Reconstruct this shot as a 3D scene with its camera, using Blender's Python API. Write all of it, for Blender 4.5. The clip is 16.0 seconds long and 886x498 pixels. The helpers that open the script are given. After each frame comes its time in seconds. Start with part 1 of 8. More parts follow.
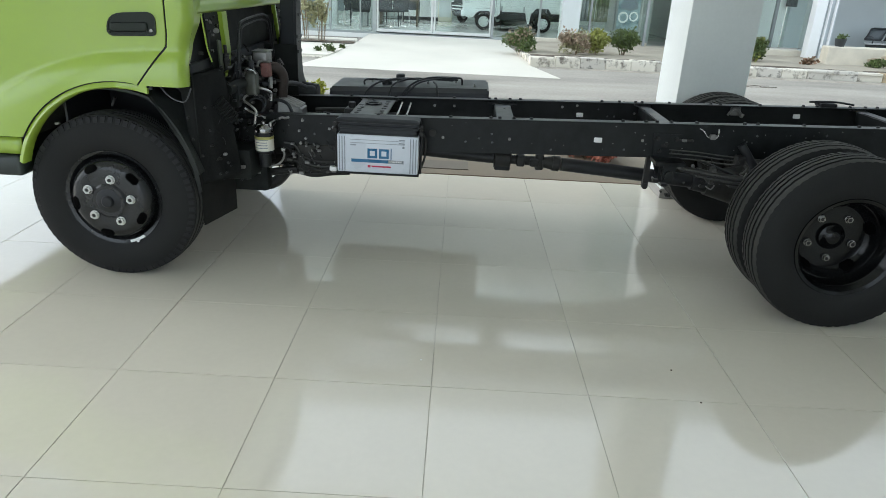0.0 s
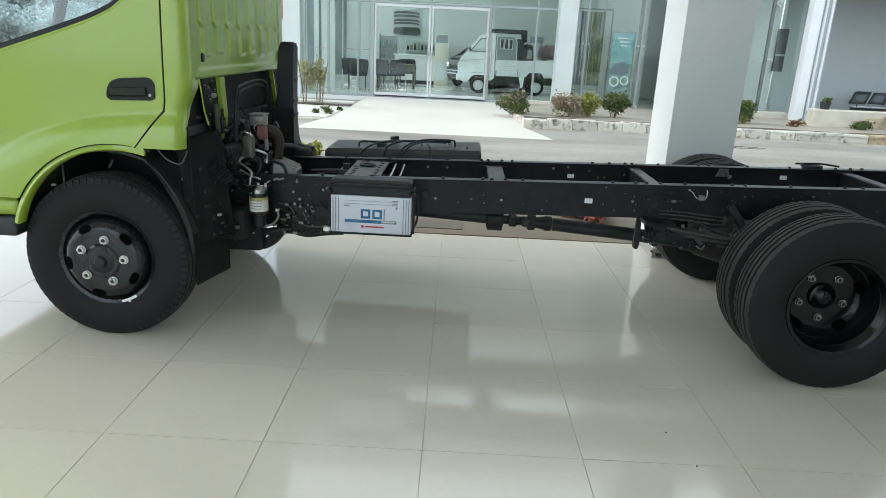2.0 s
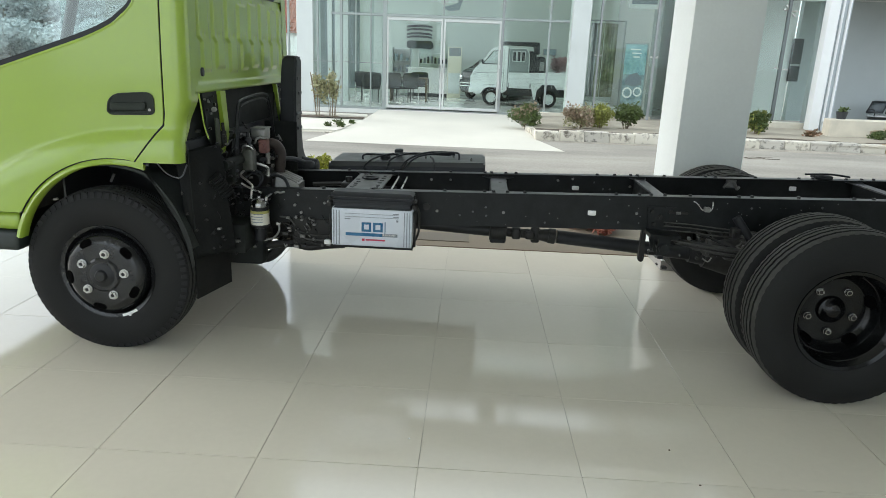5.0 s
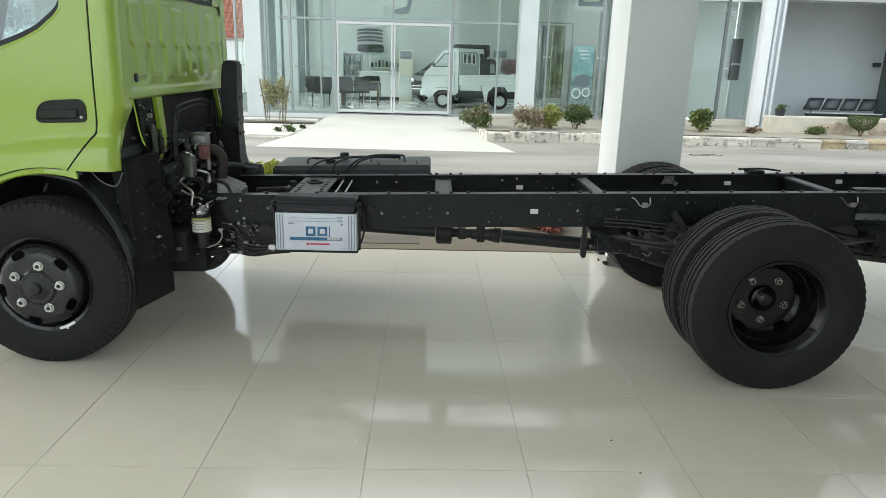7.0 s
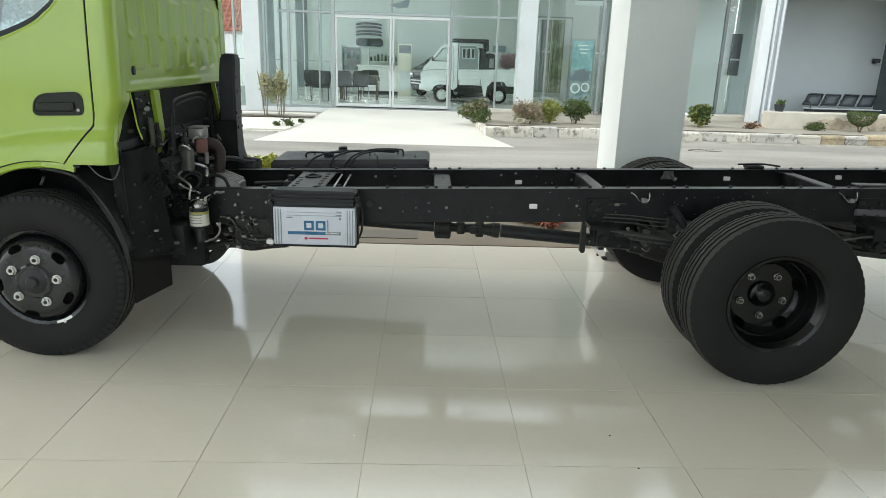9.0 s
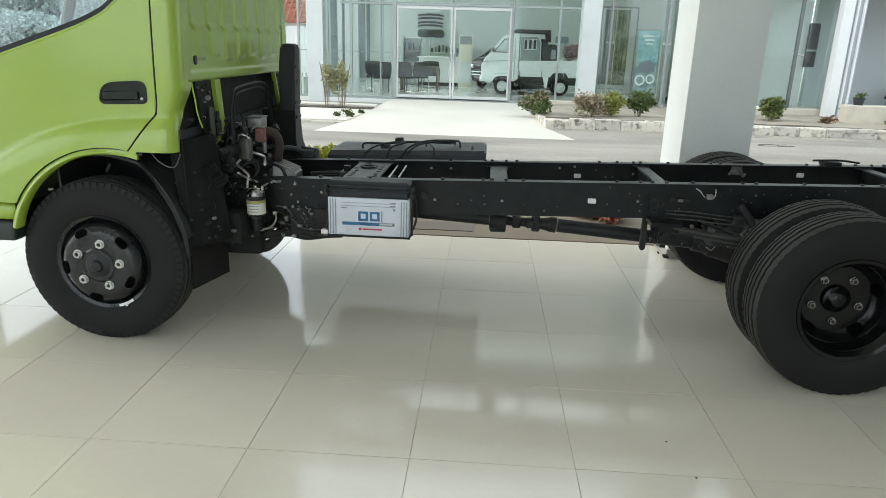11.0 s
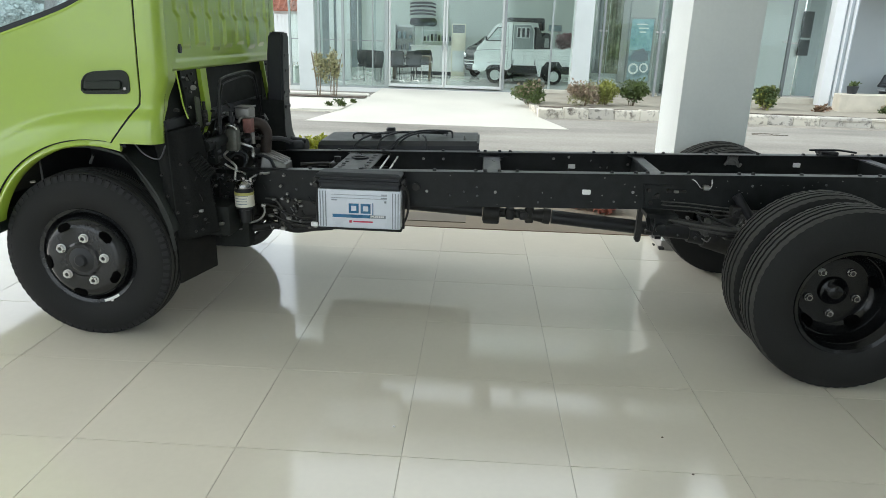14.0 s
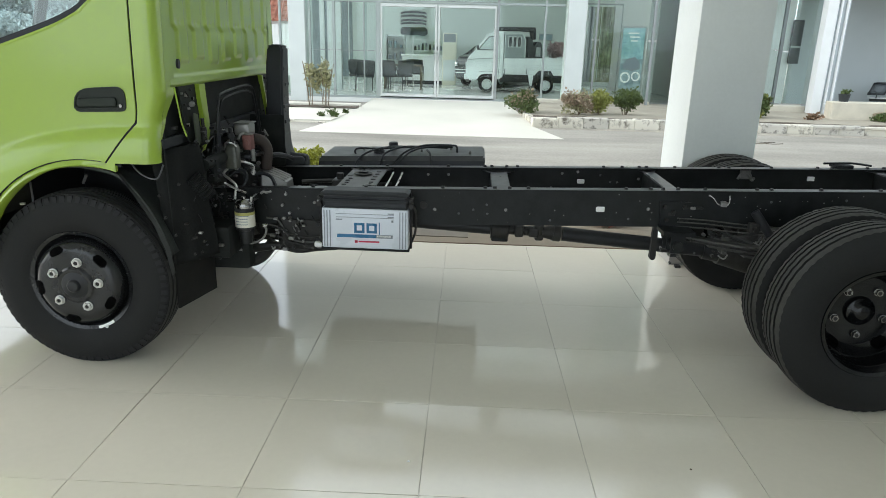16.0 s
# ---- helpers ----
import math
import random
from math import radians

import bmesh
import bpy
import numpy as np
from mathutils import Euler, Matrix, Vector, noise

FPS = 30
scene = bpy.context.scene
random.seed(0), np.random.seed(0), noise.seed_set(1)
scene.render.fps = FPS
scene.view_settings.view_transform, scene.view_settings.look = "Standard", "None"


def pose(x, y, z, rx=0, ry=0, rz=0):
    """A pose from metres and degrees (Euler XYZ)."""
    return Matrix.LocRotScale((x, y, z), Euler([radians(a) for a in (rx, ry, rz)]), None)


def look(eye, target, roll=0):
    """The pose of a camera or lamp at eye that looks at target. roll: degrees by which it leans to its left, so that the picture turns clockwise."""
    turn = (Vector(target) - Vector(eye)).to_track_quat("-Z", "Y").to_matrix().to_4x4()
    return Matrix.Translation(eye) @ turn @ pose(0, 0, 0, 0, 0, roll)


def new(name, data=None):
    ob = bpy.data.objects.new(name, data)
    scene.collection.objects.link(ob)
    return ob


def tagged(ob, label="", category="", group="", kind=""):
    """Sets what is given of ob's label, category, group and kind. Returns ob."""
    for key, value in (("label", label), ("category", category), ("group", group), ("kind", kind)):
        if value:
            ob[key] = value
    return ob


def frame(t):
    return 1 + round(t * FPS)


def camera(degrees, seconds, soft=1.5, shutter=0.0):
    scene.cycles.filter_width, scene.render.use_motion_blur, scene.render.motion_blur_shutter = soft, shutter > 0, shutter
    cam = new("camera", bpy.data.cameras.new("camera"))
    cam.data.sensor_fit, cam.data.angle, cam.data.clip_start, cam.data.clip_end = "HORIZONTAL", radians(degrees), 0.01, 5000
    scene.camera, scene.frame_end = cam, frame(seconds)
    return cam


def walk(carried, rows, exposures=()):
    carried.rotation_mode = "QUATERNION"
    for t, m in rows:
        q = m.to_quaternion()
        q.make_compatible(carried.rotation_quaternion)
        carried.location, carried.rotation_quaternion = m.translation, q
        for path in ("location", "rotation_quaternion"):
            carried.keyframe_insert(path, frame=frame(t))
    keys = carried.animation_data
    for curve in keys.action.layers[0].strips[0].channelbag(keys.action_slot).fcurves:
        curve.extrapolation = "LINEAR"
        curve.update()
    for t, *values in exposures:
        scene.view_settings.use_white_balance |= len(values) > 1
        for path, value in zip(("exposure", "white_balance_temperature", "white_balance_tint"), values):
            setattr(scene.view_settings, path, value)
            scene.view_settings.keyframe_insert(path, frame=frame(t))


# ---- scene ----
cam = camera(66.6, 16.0, soft=0.7)
PATH = [
    (0, (0.043, -2.19, 1.449), (0.023, -0.335, 0.703), 2.8),
    (0.5, (0.048, -2.191, 1.45), (0.028, -0.33, 0.719), 3.2),
    (1, (0.056, -2.191, 1.454), (0.039, -0.314, 0.763), 2.8),
    (1.5, (0.06, -2.197, 1.456), (0.047, -0.3, 0.824), 2.7),
    (2, (0.062, -2.195, 1.46), (0.044, -0.282, 0.877), 2.8),
    (2.5, (0.063, -2.191, 1.462), (0.026, -0.276, 0.885), 2.6),
    (3, (0.064, -2.181, 1.462), (-0.024, -0.268, 0.886), 2.4),
    (5.5, (0.151, -2.16, 1.459), (0.104, -0.237, 0.911), 2.0),
    (6, (0.166, -2.167, 1.459), (0.154, -0.245, 0.907), 1.5),
    (6.5, (0.192, -2.174, 1.459), (0.226, -0.254, 0.901), 1.4),
    (7, (0.203, -2.182, 1.458), (0.26, -0.257, 0.92), 1.6),
    (7.5, (0.201, -2.188, 1.459), (0.272, -0.261, 0.927), 1.9),
    (8, (0.196, -2.194, 1.461), (0.271, -0.264, 0.94), 2.1),
    (8.5, (0.198, -2.189, 1.461), (0.285, -0.263, 0.93), 1.7),
    (9, (0.202, -2.173, 1.455), (0.264, -0.251, 0.902), 1.8),
    (9.5, (0.2, -2.157, 1.452), (0.194, -0.233, 0.906), 1.9),
    (12, (0.233, -2.1, 1.44), (0.121, -0.195, 0.842), 1.7),
    (12.5, (0.239, -2.091, 1.436), (0.142, -0.184, 0.842), 1.9),
    (13, (0.242, -2.083, 1.433), (0.17, -0.174, 0.842), 1.8),
    (13.5, (0.24, -2.08, 1.435), (0.162, -0.172, 0.839), 1.9),
    (14, (0.219, -2.058, 1.443), (0.134, -0.155, 0.834), 1.7),
    (14.5, (0.191, -2.026, 1.452), (0.102, -0.121, 0.85), 1.6),
    (15, (0.171, -1.989, 1.454), (0.081, -0.081, 0.862), 1.5),
    (15.5, (0.148, -1.954, 1.457), (0.067, -0.045, 0.866), 1.3),
    (16, (0.117, -1.924, 1.46), (0.061, -0.012, 0.874), 1.5),
]
walk(cam, [(t, look(eye, target, roll)) for t, eye, target, roll in PATH],
     exposures=((0.0, 0.46, 6170, 10), (1.5, 0.47, 6170, 10), (3.0, 0.44, 6340, 10), (5.5, 0.46, 6420, 10), (6.5, 0.51, 6450, 10), (8.0, 0.54, 6540, 10), (9.5, 0.54, 6540, 10), (12.0, 0.49, 6450, 10), (13.0, 0.52, 6430, 10), (16.0, 0.53, 6400, 10)))

# ---- light ----
world = bpy.data.worlds.new("sky")
scene.world = world
world.use_nodes = True
wt = world.node_tree
sky = wt.nodes.new("ShaderNodeTexSky")
sky.sky_type = 'NISHITA'
sky.sun_disc = False
sky.sun_elevation = radians(25.9)
sky.sun_rotation = radians(-76)
sky.air_density, sky.dust_density, sky.ozone_density = 1.0, 4.0, 1.0
pale = wt.nodes.new("ShaderNodeMixRGB")
pale.inputs[0].default_value = 0.82
pale.inputs[2].default_value = (8.5, 9.4, 9.9, 1)
wt.links.new(sky.outputs[0], pale.inputs[1])
wt.links.new(pale.outputs[0], wt.nodes["Background"].inputs[0])
wt.nodes["Background"].inputs[1].default_value = 0.165

sun = new("sun", bpy.data.lights.new("sun", 'SUN'))
sun.data.energy = 1.5
sun.data.angle = radians(28)
sun.data.color = (0.97, 0.985, 1.0)
sun.matrix_world = look((-14, 3.5, 7.0), (0, 0, 0))


# ---- helpers of this scene ----
def box(bm, x0, x1, y0, y1, z0, z1, bevel=0.0, seg=1):
    vs = [bm.verts.new((x, y, z)) for x in (x0, x1) for y in (y0, y1) for z in (z0, z1)]
    fs = []
    for q in ((0, 1, 3, 2), (4, 6, 7, 5), (0, 4, 5, 1), (2, 3, 7, 6), (0, 2, 6, 4), (1, 5, 7, 3)):
        fs.append(bm.faces.new([vs[k] for k in q]))
    if bevel > 0:
        es = list({e for f in fs for e in f.edges})
        bmesh.ops.bevel(bm, geom=es, offset=bevel, segments=seg, affect='EDGES', profile=0.5)
    return bm


def frame_of(d):
    d = Vector(d).normalized()
    a = Vector((0, 0, 1)) if abs(d.z) < 0.9 else Vector((1, 0, 0))
    u = d.cross(a).normalized()
    return u, d.cross(u).normalized()


def rings(bm, loops, close=True, cap=True):
    """Skin between loops of points of equal count."""
    made = [[bm.verts.new(p) for p in loop] for loop in loops]
    n = len(made[0])
    for a, b in zip(made, made[1:]):
        for k in range(n if close else n - 1):
            bm.faces.new((a[k], a[(k + 1) % n], b[(k + 1) % n], b[k]))
    if cap and close:
        bm.faces.new(list(reversed(made[0])))
        bm.faces.new(made[-1])
    return bm


def cyl(bm, p0, p1, r0, r1=None, n=16, bevel=0.0):
    p0, p1 = Vector(p0), Vector(p1)
    r1 = r0 if r1 is None else r1
    u, v = frame_of(p1 - p0)
    d = (p1 - p0).normalized()

    def ring(c, r):
        return [c + r * (math.cos(2 * math.pi * k / n) * u + math.sin(2 * math.pi * k / n) * v) for k in range(n)]

    loops = [ring(p0, r0), ring(p1, r1)]
    if bevel:
        loops = [ring(p0, r0 - bevel), ring(p0 + d * bevel, r0), ring(p1 - d * bevel, r1), ring(p1, r1 - bevel)]
    return rings(bm, loops)


def smooth_path(pts, steps=5):
    pts = [Vector(p) for p in pts]
    out = []
    for i in range(len(pts) - 1):
        a, b = pts[max(i - 1, 0)], pts[i]
        c, d = pts[i + 1], pts[min(i + 2, len(pts) - 1)]
        for k in range(steps):
            t = k / steps
            out.append(0.5 * ((2 * b) + (c - a) * t + (2 * a - 5 * b + 4 * c - d) * t * t + (3 * b - a - 3 * c + d) * t ** 3))
    return out + [pts[-1]]


def tube(bm, pts, r, n=8, steps=5):
    path = smooth_path(pts, steps) if steps > 1 else [Vector(p) for p in pts]
    loops = []
    u = None
    for i, p in enumerate(path):
        d = (path[min(i + 1, len(path) - 1)] - path[max(i - 1, 0)]).normalized()
        if u is None:
            u = frame_of(d)[0]
        u = (u - d * u.dot(d)).normalized()
        v = d.cross(u)
        loops.append([p + r * (math.cos(2 * math.pi * k / n) * u + math.sin(2 * math.pi * k / n) * v) for k in range(n)])
    return rings(bm, loops)


def lathe(bm, profile, n=48, close=False):
    """Profile of (radius, y) turned round the y axis."""
    loops = []
    for r, y in profile:
        loops.append([(r * math.cos(2 * math.pi * k / n), y, r * math.sin(2 * math.pi * k / n)) for k in range(n)])
    if close:
        loops.append(loops[0])
    rings(bm, loops, True, False)
    if close:
        bmesh.ops.remove_doubles(bm, verts=bm.verts[:], dist=1e-6)
    return bm


def prism(bm, poly, axis, a, b):
    """A polygon in the plane across the axis, drawn out from a to b."""
    def at(p, h):
        return {'x': (h, p[0], p[1]), 'y': (p[0], h, p[1]), 'z': (p[0], p[1], h)}[axis]
    return rings(bm, [[at(p, a) for p in poly], [at(p, b) for p in poly]])


def sheet(bm, f, us, vs):
    """A surface f(u, v) over two lists."""
    g = [[bm.verts.new(f(u, v)) for v in vs] for u in us]
    for i in range(len(us) - 1):
        for j in range(len(vs) - 1):
            bm.faces.new((g[i][j], g[i + 1][j], g[i + 1][j + 1], g[i][j + 1]))
    return bm


def span(a, b, n):
    return [a + (b - a) * k / (n - 1) for k in range(n)]


def finish(bm, name, material, smooth=35):
    bmesh.ops.recalc_face_normals(bm, faces=bm.faces[:])
    me = bpy.data.meshes.new(name)
    bm.to_mesh(me)
    bm.free()
    me.materials.append(material)
    if smooth:
        me.shade_smooth()
        me.set_sharp_from_angle(angle=radians(smooth))
    return me


def part(name, bm, material, parent, label="", at=None, smooth=35):
    ob = new(name, finish(bm, name, material, smooth))
    ob.parent = parent
    if at is not None:
        ob.matrix_basis = at if isinstance(at, Matrix) else Matrix.Translation(at)
    if label:
        tagged(ob, label)
    return ob


def thing(name, label, category, at=None, group="", kind=""):
    ob = new(name)
    if at is not None:
        ob.matrix_basis = at
    return tagged(ob, label, category, group, kind)


def solo(name, bm, material, label, category, at=None, group="", kind="", smooth=35):
    ob = new(name, finish(bm, name, material, smooth))
    if at is not None:
        ob.matrix_basis = at
    return tagged(ob, label, category, group, kind)


def B():
    return bmesh.new()


# ---- materials ----
for_black = 0.33


def mat(name, base, rough=0.5, metal=0.0, vary=0.12, scale=6.0, fine=60.0, bump=0.1, coat=0.0, spec=0.5, second=None, rvary=0.1, island=0.0, depth=0.004, stretch=None):
    m = bpy.data.materials.new(name)
    m.use_nodes = True
    t = m.node_tree
    p = t.nodes["Principled BSDF"]
    co = t.nodes.new("ShaderNodeTexCoord")
    n1 = t.nodes.new("ShaderNodeTexNoise")
    n1.inputs["Scale"].default_value = scale
    n1.inputs["Detail"].default_value = 5
    n1.inputs["Roughness"].default_value = 0.6
    n2 = t.nodes.new("ShaderNodeTexNoise")
    n2.inputs["Scale"].default_value = fine
    n2.inputs["Detail"].default_value = 4
    if stretch:
        mp = t.nodes.new("ShaderNodeMapping")
        mp.inputs["Scale"].default_value = stretch
        t.links.new(co.outputs["Object"], mp.inputs["Vector"])
        t.links.new(mp.outputs[0], n1.inputs["Vector"])
    else:
        t.links.new(co.outputs["Object"], n1.inputs["Vector"])
    t.links.new(co.outputs["Object"], n2.inputs["Vector"])
    mixv = t.nodes.new("ShaderNodeMath")
    mixv.operation = 'MULTIPLY_ADD'
    mixv.inputs[1].default_value = 0.35
    t.links.new(n2.outputs["Fac"], mixv.inputs[0])
    t.links.new(n1.outputs["Fac"], mixv.inputs[2])
    ramp = t.nodes.new("ShaderNodeValToRGB")
    ramp.color_ramp.elements[0].position = 0.42
    ramp.color_ramp.elements[1].position = 0.92
    a = [max(0.0, c * (1 - vary)) for c in base]
    b = second or [min(1.0, c * (1 + vary)) for c in base]
    ramp.color_ramp.elements[0].color = (*a, 1)
    ramp.color_ramp.elements[1].color = (*b, 1)
    t.links.new(mixv.outputs[0], ramp.inputs[0])
    last = ramp.outputs[0]
    if island:
        info = t.nodes.new("ShaderNodeObjectInfo")
        hue = t.nodes.new("ShaderNodeHueSaturation")
        mr = t.nodes.new("ShaderNodeMapRange")
        mr.inputs[3].default_value, mr.inputs[4].default_value = 1 - island, 1 + island
        t.links.new(info.outputs["Random"], mr.inputs[0])
        t.links.new(mr.outputs[0], hue.inputs["Value"])
        t.links.new(last, hue.inputs["Color"])
        last = hue.outputs[0]
    t.links.new(last, p.inputs["Base Color"])
    rr = t.nodes.new("ShaderNodeMapRange")
    rr.inputs[1].default_value, rr.inputs[2].default_value = 0.3, 0.75
    rr.inputs[3].default_value, rr.inputs[4].default_value = max(0.02, rough - rvary), min(1, rough + rvary)
    t.links.new(n1.outputs["Fac"], rr.inputs[0])
    t.links.new(rr.outputs[0], p.inputs["Roughness"])
    p.inputs["Metallic"].default_value = metal
    p.inputs["Specular IOR Level"].default_value = spec
    p.inputs["Coat Weight"].default_value = coat
    p.inputs["Coat Roughness"].default_value = 0.05
    if bump:
        bn = t.nodes.new("ShaderNodeBump")
        bn.inputs["Strength"].default_value = bump
        bn.inputs["Distance"].default_value = depth
        t.links.new(mixv.outputs[0], bn.inputs["Height"])
        t.links.new(bn.outputs[0], p.inputs["Normal"])
    return m


def pane_glass(name, tint, gloss=1.0, ior=1.5):
    m = bpy.data.materials.new(name)
    m.use_nodes = True
    t = m.node_tree
    t.nodes.remove(t.nodes["Principled BSDF"])
    tr = t.nodes.new("ShaderNodeBsdfTransparent")
    tr.inputs[0].default_value = (*tint, 1)
    gl = t.nodes.new("ShaderNodeBsdfGlossy")
    gl.inputs["Roughness"].default_value = 0.02
    gl.inputs["Color"].default_value = (0.9 * gloss, 0.95 * gloss, 0.95 * gloss, 1)
    fr = t.nodes.new("ShaderNodeFresnel")
    fr.inputs[0].default_value = ior
    mx = t.nodes.new("ShaderNodeMixShader")
    t.links.new(fr.outputs[0], mx.inputs[0])
    t.links.new(tr.outputs[0], mx.inputs[1])
    t.links.new(gl.outputs[0], mx.inputs[2])
    t.links.new(mx.outputs[0], t.nodes["Material Output"].inputs[0])
    return m


green_paint = mat("green_paint", (0.298, 0.437, 0.040), 0.32, vary=0.03, scale=2, fine=300, bump=0.015, coat=1.0, rvary=0.04)
green_paint.node_tree.nodes["Principled BSDF"].inputs["Coat Roughness"].default_value = 0.13
black_paint = mat("black_paint", (0.0075, 0.009, 0.0092), 0.40, vary=0.3, second=(0.016, 0.0185, 0.019), scale=14, fine=160, bump=0.05, rvary=0.12, spec=0.22)
black_satin = mat("black_satin", (0.017, 0.018, 0.020), 0.45, vary=0.3, scale=12, fine=160, bump=0.08, spec=for_black)
black_plastic = mat("black_plastic", (0.024, 0.027, 0.031), 0.5, vary=0.25, scale=8, fine=220, bump=0.12, spec=for_black)
rim_black = mat("rim_black", (0.013, 0.0138, 0.0148), 0.17, vary=0.2, scale=7, fine=90, bump=0.03, spec=0.48)
# darker copy of the rim black; holds the shade of the deep rear dish
rim_shaded = mat("rim_shaded", (0.005, 0.0055, 0.0058), 0.16, vary=0.3, scale=7, fine=90, bump=0.03, spec=0.32)
slot_black = mat("slot_black", (0.001, 0.001, 0.001), 0.9, vary=0.1, bump=0, spec=0.05)
nut_dull = mat("nut_dull", (0.30, 0.30, 0.29), 0.25, metal=1.0, vary=0.3, scale=30, fine=200, bump=0.1)
bay_black = mat("bay_black", (0.021, 0.0235, 0.0225), 0.6, vary=0.3, scale=12, bump=0.1, spec=0.12)
grey_metal = mat("grey_metal", (0.23, 0.23, 0.22), 0.5, metal=0.6, vary=0.3, scale=16, fine=120, bump=0.2)
handle_grey = mat("handle_grey", (0.010, 0.016, 0.010), 0.38, vary=0.2, scale=14, bump=0.05, spec=0.3)
rubber = mat("rubber", (0.0118, 0.0123, 0.0122), 0.7, vary=0.3, scale=7, fine=140, bump=0.2, rvary=0.1, spec=0.26)
tread_rubber = mat("tread_rubber", (0.040, 0.040, 0.037), 0.75, vary=0.35, scale=12, fine=160, bump=0.3, spec=for_black)
flange_grey = mat("flange_grey", (0.095, 0.099, 0.105), 0.36, vary=0.25, scale=10, fine=120, bump=0.06, spec=for_black)
cast_metal = mat("cast_metal", (0.27, 0.27, 0.26), 0.5, metal=0.8, vary=0.25, scale=14, fine=150, bump=0.25)
dark_cast = mat("dark_cast", (0.033, 0.0325, 0.031), 0.55, metal=0.4, vary=0.4, scale=14, fine=120, bump=0.3, spec=for_black)
zinc = mat("zinc", (0.62, 0.62, 0.60), 0.32, metal=0.9, vary=0.12, scale=20, fine=200, bump=0.06)
rusty = mat("rusty_brown", (0.034, 0.024, 0.020), 0.6, metal=0.1, vary=0.4, scale=18, fine=120, bump=0.3)
red_cast = mat("red_cast", (0.20, 0.085, 0.075), 0.6, vary=0.3, scale=14, fine=120, bump=0.2)
white_plastic = mat("white_plastic", (0.80, 0.80, 0.79), 0.4, vary=0.04, scale=10, fine=100, bump=0.02)
label_white = mat("label_white", (0.62, 0.66, 0.72), 0.3, vary=0.04, scale=4, fine=90, bump=0.01, coat=0.3)
label_cream = mat("label_cream", (0.68, 0.66, 0.58), 0.45, vary=0.08, scale=30, fine=120, bump=0.02)
label_blue = mat("label_blue", (0.02, 0.13, 0.27), 0.3, vary=0.08, scale=9, bump=0.01)
label_red = mat("label_red", (0.50, 0.03, 0.08), 0.35, vary=0.08, scale=9, bump=0.01)
label_grey = mat("label_grey", (0.22, 0.25, 0.28), 0.4, vary=0.08, scale=9, bump=0.01)
chrome = mat("chrome", (0.75, 0.75, 0.76), 0.15, metal=1.0, vary=0.05, bump=0.01)
tank_black = mat("tank_black", (0.030, 0.033, 0.038), 0.4, vary=0.25, scale=5, fine=120, bump=0.05)
seat_cloth = mat("seat_cloth", (0.07, 0.072, 0.075), 0.9, vary=0.2, scale=20, fine=300, bump=0.3)
tile_glaze = mat("tile_glaze", (0.658, 0.625, 0.530), 0.085, vary=0.04, scale=1.6, fine=35, bump=0.008, spec=0.85, rvary=0.02, island=0.025)
grout = mat("grout", (0.12, 0.11, 0.095), 0.9, vary=0.2, scale=1.1, fine=6, bump=0.2, second=(0.53, 0.50, 0.43))
for nd in grout.node_tree.nodes:
    if nd.type == 'VALTORGB':
        nd.color_ramp.elements[0].position, nd.color_ramp.elements[1].position = 0.47, 0.64
plaster_white = mat("plaster_white", (0.79, 0.80, 0.79), 0.7, vary=0.05, scale=1.5, fine=50, bump=0.08)
plaster_grey = mat("plaster_grey", (0.745, 0.785, 0.77), 0.7, vary=0.05, scale=1.2, fine=50, bump=0.08)
plaster_green = mat("plaster_green", (0.615, 0.665, 0.622), 0.7, vary=0.05, scale=1.2, fine=40, bump=0.06)
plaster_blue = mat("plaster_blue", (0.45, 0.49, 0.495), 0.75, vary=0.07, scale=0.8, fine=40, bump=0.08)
road_mat = mat("road_concrete", (0.265, 0.243, 0.205), 0.85, vary=0.35, second=(0.40, 0.375, 0.325), scale=0.9, fine=28, bump=0.35, depth=0.01, stretch=(0.25, 1.0, 1.0))
ramp_mat = mat("ramp_concrete", (0.60, 0.575, 0.50), 0.75, vary=0.07, scale=0.7, fine=40, bump=0.12)
# colour taken darker than the concrete, holding the shade of a canopy
threshold_mat = mat("threshold_concrete", (0.185, 0.152, 0.108), 0.8, vary=0.15, scale=2.0, fine=60, bump=0.2)
kerb_paint = mat("kerb_paint", (0.20, 0.17, 0.135), 0.85, vary=0.3, scale=5.0, fine=14, bump=0.4, second=(0.63, 0.59, 0.50), depth=0.01)
for nd in kerb_paint.node_tree.nodes:
    if nd.type == 'VALTORGB':
        nd.color_ramp.elements[0].position, nd.color_ramp.elements[1].position = 0.50, 0.66
kerb_worn = mat("kerb_worn", (0.09, 0.08, 0.07), 0.9, vary=0.4, scale=7.0, fine=18, bump=0.6, second=(0.52, 0.49, 0.43), depth=0.015)
for nd in kerb_worn.node_tree.nodes:
    if nd.type == 'VALTORGB':
        nd.color_ramp.elements[0].position, nd.color_ramp.elements[1].position = 0.46, 0.66
kerb_yellow = mat("kerb_yellow", (0.30, 0.24, 0.17), 0.85, vary=0.4, scale=3.0, fine=18, bump=0.5, second=(0.66, 0.53, 0.33), depth=0.01)
stone_clad = mat("stone_clad", (0.42, 0.32, 0.22), 0.85, vary=0.3, scale=3.0, fine=25, bump=0.5, second=(0.64, 0.55, 0.42), depth=0.01)
soil = mat("soil", (0.09, 0.07, 0.05), 0.95, vary=0.4, scale=5, fine=40, bump=0.7, depth=0.03)
door_alu = mat("door_frame_white", (0.60, 0.62, 0.60), 0.4, metal=0.2, vary=0.05, scale=10, bump=0.02)
column_paint = mat("column_paint", (0.62, 0.655, 0.64), 0.6, vary=0.06, scale=1.5, fine=40, bump=0.05)
